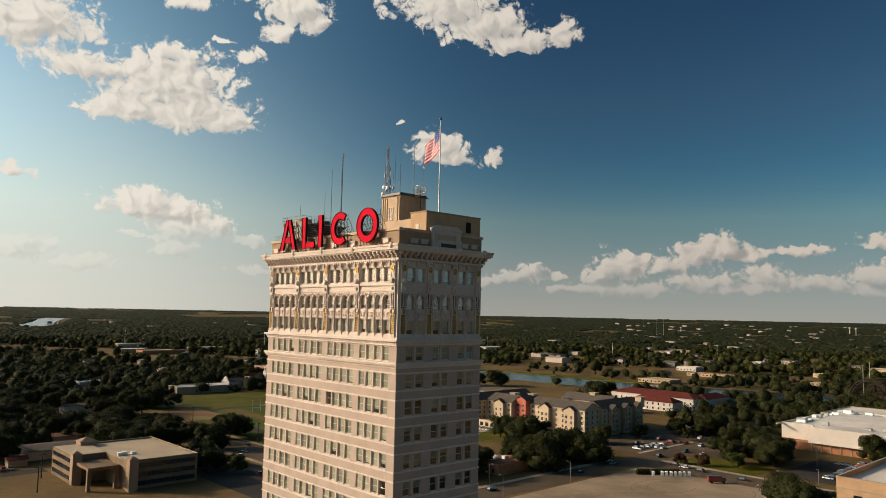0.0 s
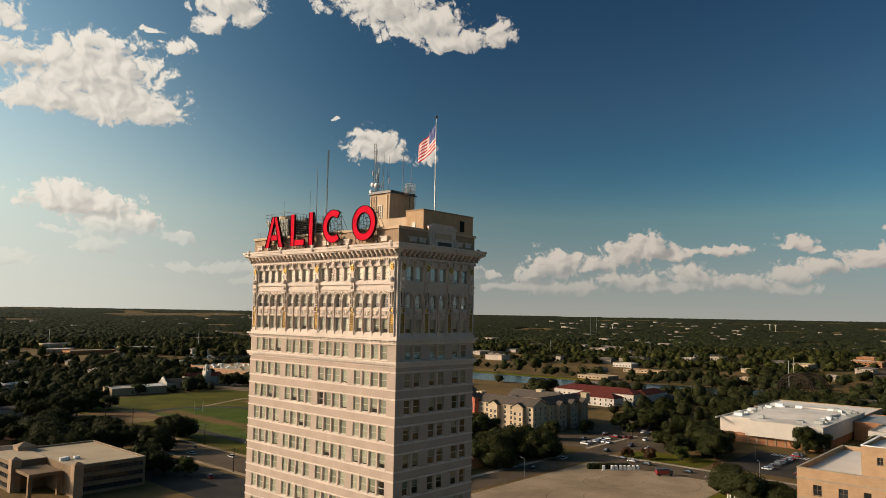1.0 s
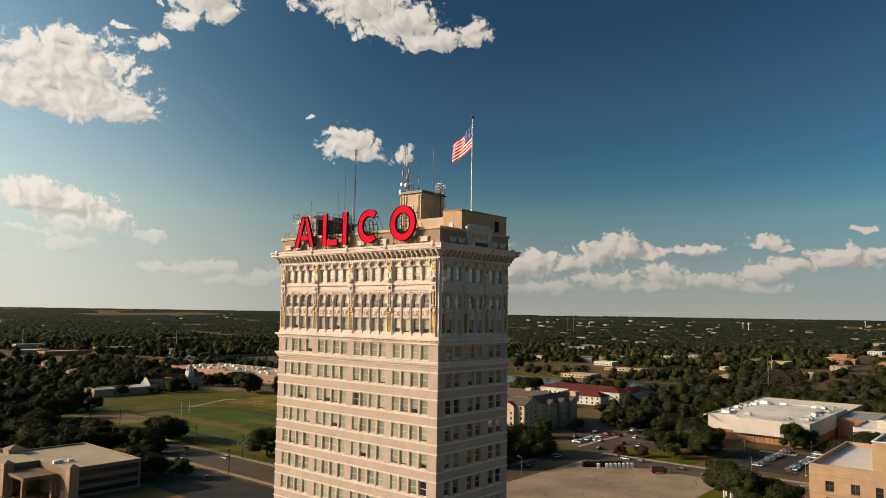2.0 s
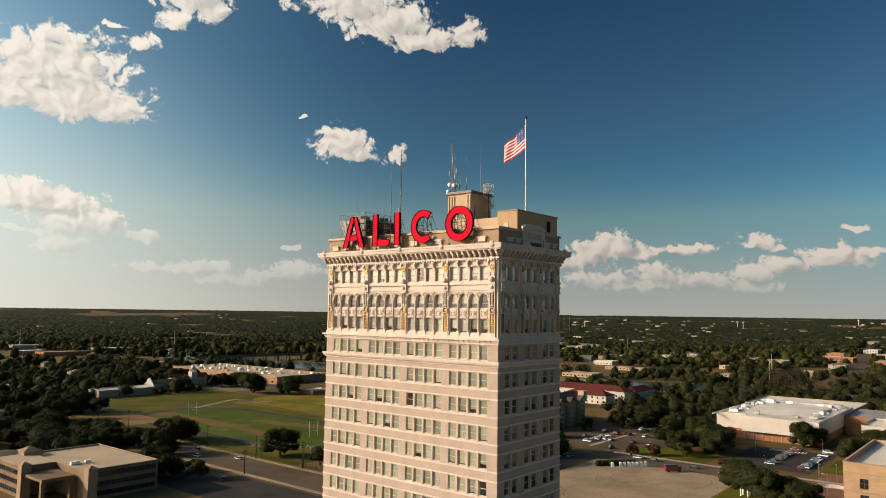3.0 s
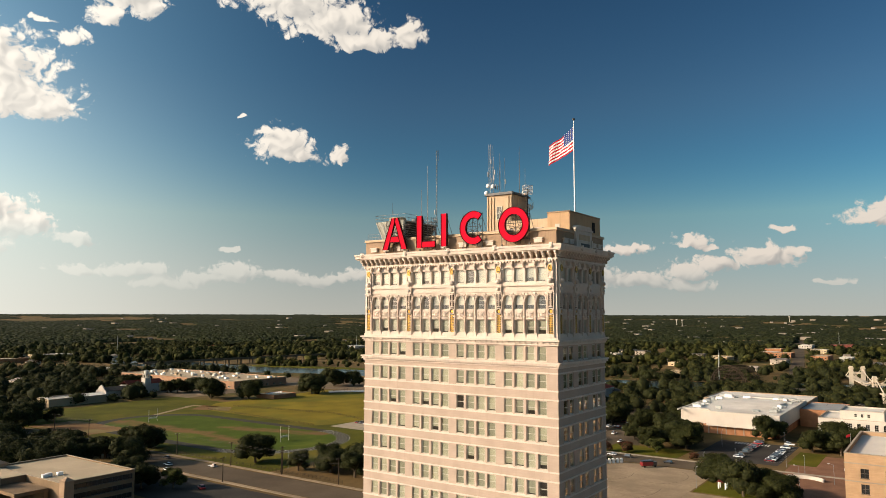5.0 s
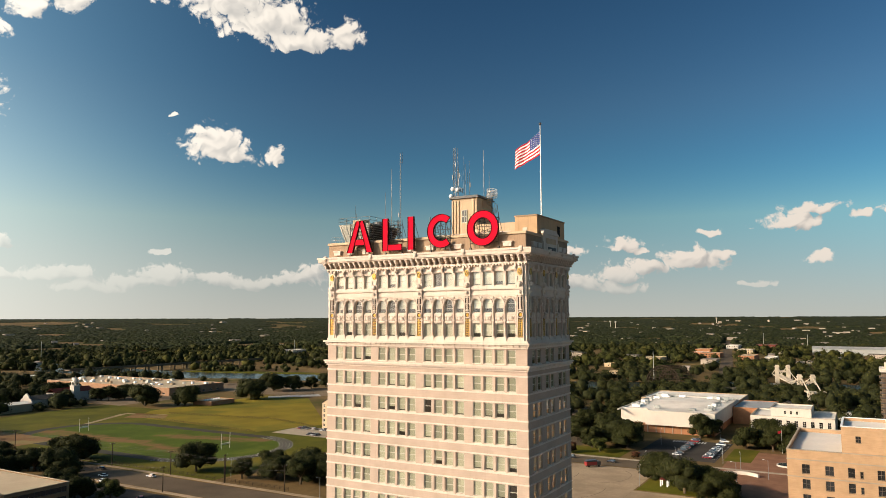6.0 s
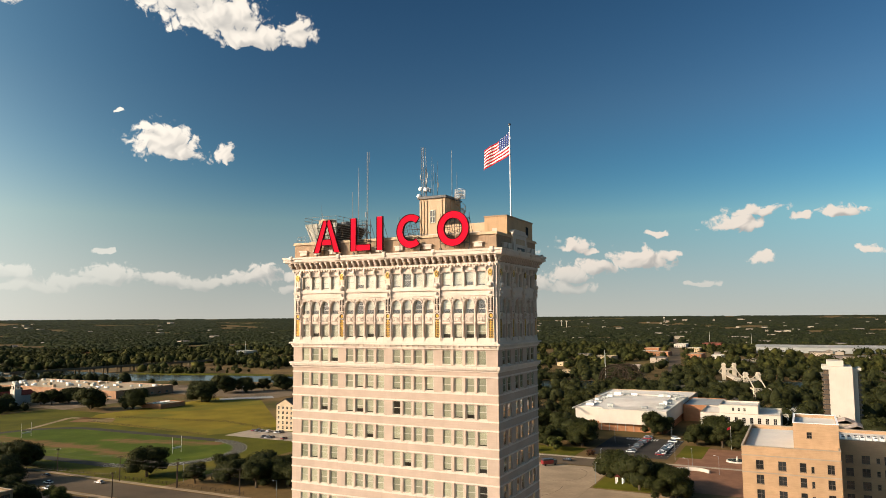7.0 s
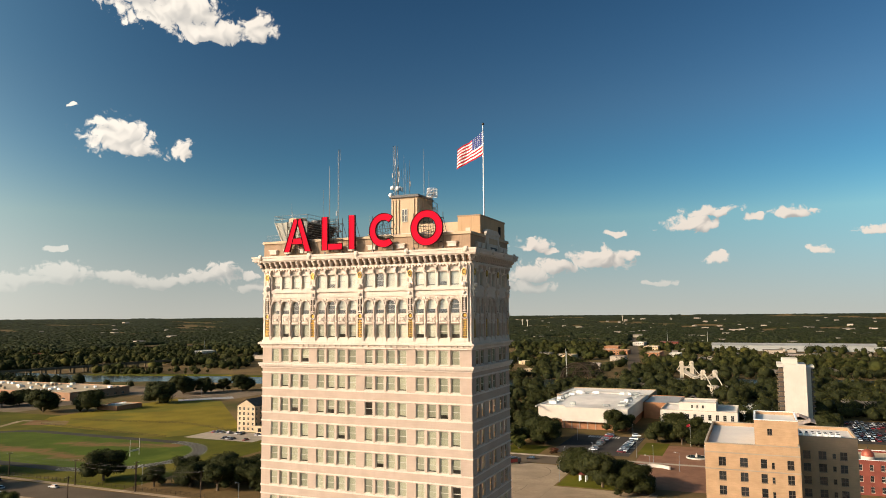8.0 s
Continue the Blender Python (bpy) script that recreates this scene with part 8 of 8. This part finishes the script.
# wooden utility poles with crossarms, and wires
def utility_pole(x, y, h=11.5, arms=1, turn=0.0):
    t = thing("utility_pole", "brown wooden utility pole with a crossarm", "utility pole", (x, y, 0), turn, group="utility poles")
    part("post", Shape().tube((0, 0, 0), (0, 0, h), 0.24, 0.16, 8).mesh("post", POLE_WOOD), t)
    for k in range(arms):
        part("crossarm", Shape().box(-1.5, 1.5, -0.09, 0.09, h - 0.7 - k * 0.9, h - 0.48 - k * 0.9).mesh("crossarm", POLE_WOOD), t)
        part("insulator", Shape().tube((-1.3, 0, h - 0.48 - k * 0.9), (-1.3, 0, h - 0.2 - k * 0.9), 0.07, None, 6).tube((1.3, 0, h - 0.48 - k * 0.9), (1.3, 0, h - 0.2 - k * 0.9), 0.07, None, 6).mesh("insulator", GALVANISED), t)


POLES = [(137.2, 412), (137.0, 372), (136.8, 330), (136.5, 286), (135.8, 242), (136.3, 207), (137.0, 172)]
for i, (x, y) in enumerate(POLES):
    utility_pole(x, y, 11.5, 2 if i == 5 else 1)
utility_pole(138.2, 208.5, 12.5, 1)
utility_pole(125.2 - 14, 217, 11.0)
utility_pole(120.4 - 9, 309, 11.0)
utility_pole(22, 266, 10.5)
utility_pole(14, 240, 10.5)


def wire(a, b, sag):
    s = Shape()
    a, b = Vector(a), Vector(b)
    out = Vector((b.y - a.y, a.x - b.x, 0)).normalized() * 0.018
    pts = [a.lerp(b, i / 12) - Vector((0, 0, 4 * sag * (i / 12) * (1 - i / 12))) for i in range(13)]
    ring = [q + d for q in pts for d in (out, -out, Vector((0, 0, 0.026)))]
    s.add(ring, [(3 * i + j, 3 * i + (j + 1) % 3, 3 * i + 3 + (j + 1) % 3, 3 * i + 3 + j) for i in range(12) for j in range(3)])
    solid("power_wire", s.mesh("power_wire", STEEL), "thin sagging power wire between poles", "wire", group="power wires")


for (x, y), (x2, y2) in zip(POLES, POLES[1:]):
    for dx, z in ((-1.3, 11.1), (1.3, 11.1), (0.0, 9.0)):
        wire((x + dx, y, z), (x2 + dx, y2, z), 0.9)
wire((111.2, 217, 10.2), (111.4, 309, 10.2), 1.6)
wire((22, 266, 10.0), (14, 240, 10.0), 0.8)
for x, y in ((111.4, 309),):
    wire((x, y, 10.2), (60, 420, 10.2), 2.0)


# street lamps
def street_lamp(x, y, h=8.5, turn=0.0):
    t = thing("street_lamp", "slim grey street lamp with a curved arm", "street lamp", (x, y, 0), turn, group="street lamps")
    part("post", Shape().tube((0, 0, 0), (0, 0, h), 0.1, 0.07, 8).mesh("post", ANTENNA_GREY), t)
    part("arm", Shape().tube((0, 0, h), (1.6, 0, h + 0.35), 0.06, 0.05, 6).mesh("arm", ANTENNA_GREY), t)
    part("lamp_head", Shape().ball((1.9, 0, h + 0.35), (0.5, 0.2, 0.13), 8, 5).mesh("lamp_head", WHITE_PAINT), t, "pale lamp head")


for x, y, a in ((147, 214, 180), (168, 138, -90), (200, 118, 90), (221, 43.5, 0), (155, 118, 90), (136, 152, 180), (256, 50, 0), (276.6, 40, 180), (290, 20, 0), (278, 10, 180), (262, -4, 90), (250, 8, 90), (284, -14, 0), (270, -20, 90), (330, 60, 0), (345, 30, 180), (430, 500, 0), (440, 440, 0), (395, -110, 0), (430, -140, 0)):
    street_lamp(x, y, 8.5, a)

# low fence along the avenue side of the field, and field fences
def fence(x0, y0, x1, y1, h, label, step=2.6):
    t = thing("field_fence", label, "fence", (x0, y0, 0), group="field fences")
    length = math.hypot(x1 - x0, y1 - y0)
    n = int(length / step)
    post = Shape().tube((0, 0, 0), (0, 0, h), 0.09, None, 4).mesh("post", POLE_WOOD)
    for i in range(n + 1):
        part("post", post, t, "", pose((x1 - x0) * i / n, (y1 - y0) * i / n, 0))
    for z in (0.3 * h, 0.62 * h, 0.95 * h):
        part("rail", Shape().tube((0, 0, z), (x1 - x0, y1 - y0, z), 0.05, None, 4).mesh("rail", POLE_WOOD), t)


fence(139.5, 172, 139.5, 420, 1.6, "brown post and rail fence along the avenue")
fence(250, 300, 262, 425, 1.4, "brown wire fence across the field")
fence(285, 424, 300, 330, 1.4, "brown wire fence across the field")
fence(300, 330, 286, 280, 1.4, "brown wire fence across the field")
fence(412, 436, 443, 410, 3.0, "tall grey tennis court fence")
sheet("tennis_court", [(404, 434), (440, 402), (452, 414), (416, 446)], 0.14, BLUE_GREY_ROOF, "grey-green tennis court", "tennis court")

# football goal posts
for y in (272.5, 402.0):
    g = thing("goal_post", "white football goal posts on the turf", "goal posts", (199, y, 0.11), group="goal posts")
    for x in (-3.2, 3.2):
        part("upright", Shape().tube((x, 0, 0), (x, 0, 8.6), 0.14, 0.1, 6).mesh("upright", LINE_WHITE), g)
    part("crossbar", Shape().tube((-3.2, 0, 3.1), (3.2, 0, 3.1), 0.12, None, 6).mesh("crossbar", LINE_WHITE), g)
    part("pad", Shape().box(-2.8, 2.8, -0.15, 0.15, 2.2, 2.9).mesh("pad", GALVANISED), g)

# plaza: fountain, planter, kiosk, flag
f = thing("fountain", "round pale stone fountain on the plaza", "fountain", (298.5, -9, 0.07))
part("basin", Shape().tube((0, 0, 0), (0, 0, 0.7), 5.2, 5.2, 24).mesh("basin", WHITE_WALL), f)
part("water_surface", Shape().tube((0, 0, 0.7), (0, 0, 0.74), 4.6, 4.6, 24).mesh("water_surface", WATER), f)
part("column", Shape().tube((0, 0, 0.7), (0, 0, 2.6), 0.6, 0.3, 10).mesh("column", WHITE_WALL), f)
pl = thing("curved_planter", "pale curved planter wall on the plaza", "planter", (268, 8, 0.07))
s = Shape()
bow = [-0.9 + 1.8 * i / 12 for i in range(13)]
s.prism([(10 * math.cos(q) - 10, 10 * math.sin(q)) for q in bow] + [(9.2 * math.cos(q) - 10, 9.2 * math.sin(q)) for q in reversed(bow)], 0, 1.5)
part("wall", s.mesh("wall", WHITE_WALL), pl)
k = thing("plaza_kiosk", "small white kiosk with a red roof under the oaks", "kiosk", (226.5, 34, 0.14))
for a in (-1.4, 1.4):
    for b in (-1.4, 1.4):
        part("post", Shape().box(a - 0.22, a + 0.22, b - 0.22, b + 0.22, 0, 2.9).mesh("post", WHITE_PAINT), k)
part("roof", Shape().add([(-2.1, -2.1, 2.9), (2.1, -2.1, 2.9), (2.1, 2.1, 2.9), (-2.1, 2.1, 2.9), (0, 0, 4.2)], [(0, 1, 4), (1, 2, 4), (2, 3, 4), (3, 0, 4), (3, 2, 1, 0)]).mesh("roof", RED_ROOF), k, "red pyramid roof")
fp = thing("small_flagpole", "grey flagpole with a small flag by the civic building", "flagpole", (331.5, -3.6, 0.07))
part("pole", Shape().tube((0, 0, 0), (0, 0, 13), 0.12, 0.07, 8).mesh("pole", GALVANISED), fp)
part("flag", Shape().add([(0, 0, 12.6), (-0.9, 1.8, 11.9), (-0.9, 1.8, 10.6), (0, 0, 11.2)], [(0, 1, 2, 3)], 0).mesh("flag", FLAG_RED), fp, "red and white flag")

# worn markings: bays in the parking lots
for x in range(299, 350, 5):
    sheet("bay_line", rect(x - 0.08, x + 0.08, 24.5, 31), 0.075, LINE_WHITE, "white parking bay line", "road line")
for i in range(12):
    sheet("crossing_stripe", rect(344 + 0.0, 350, 56 - i * 1.6, 56.8 - i * 1.6), 0.075, LINE_WHITE, "white striped crossing", "road line")
# tyre curves on the gravel lot
for cx, cy, r, a0, a1 in ((225, 86, 12, 0.5, 4.0), (228, 84, 9, 1.0, 5.2), (205, 70, 15, 2.0, 5.0), (190, 84, 11, 0.0, 3.2), (235, 62, 10, 3.0, 6.0), (180, 60, 14, 1.0, 4.2)):
    s = Shape()
    for i in range(26):
        a, b = [a0 + (a1 - a0) * w / 26 for w in (i, i + 1)]
        s.add([(cx + rr * 1.5 * math.cos(q), cy + rr * math.sin(q), 0.056) for q in (a, b) for rr in (r, r + 0.18)], [(0, 1, 3, 2)])
    solid("tyre_mark", s.mesh("tyre_mark", OLD_ASPHALT), "dark curved tyre mark on the gravel", "tyre mark", kind="structure")

# far water towers and radio masts on the skyline
for x, y, h in ((3250, 960, 44), (3300, 1000, 44), (3900, 620, 40), (2800, 1500, 36)):
    t = thing("water_tower", "far pale water tower on the skyline", "water tower", (x, y, land(x, y)), group="water towers")
    part("stem", Shape().tube((0, 0, 0), (0, 0, h * 0.6), 1.6, 1.6, 10).mesh("stem", WHITE_WALL), t)
    part("tank", Shape().ball((0, 0, h * 0.65), (5, 5, 3.6), 12, 8).mesh("tank", WHITE_WALL, smooth=True), t)
for x, y, h in ((640, 1180, 34), (1010, 640, 30), (1000, 930, 30), (880, 200, 28), (420, 1300, 34), (1150, 520, 30), (760, 170, 30), (1750, 160, 34), (1620, 60, 34), (2100, 1200, 70), (2400, 1350, 70)):
    t = thing("radio_mast", "thin grey radio mast above the trees", "mast", (x, y, land(x, y)), group="radio masts")
    part("shaft", Shape().tube((0, 0, 0), (0, 0, h), 0.5, 0.3, 5).mesh("shaft", GALVANISED), t)
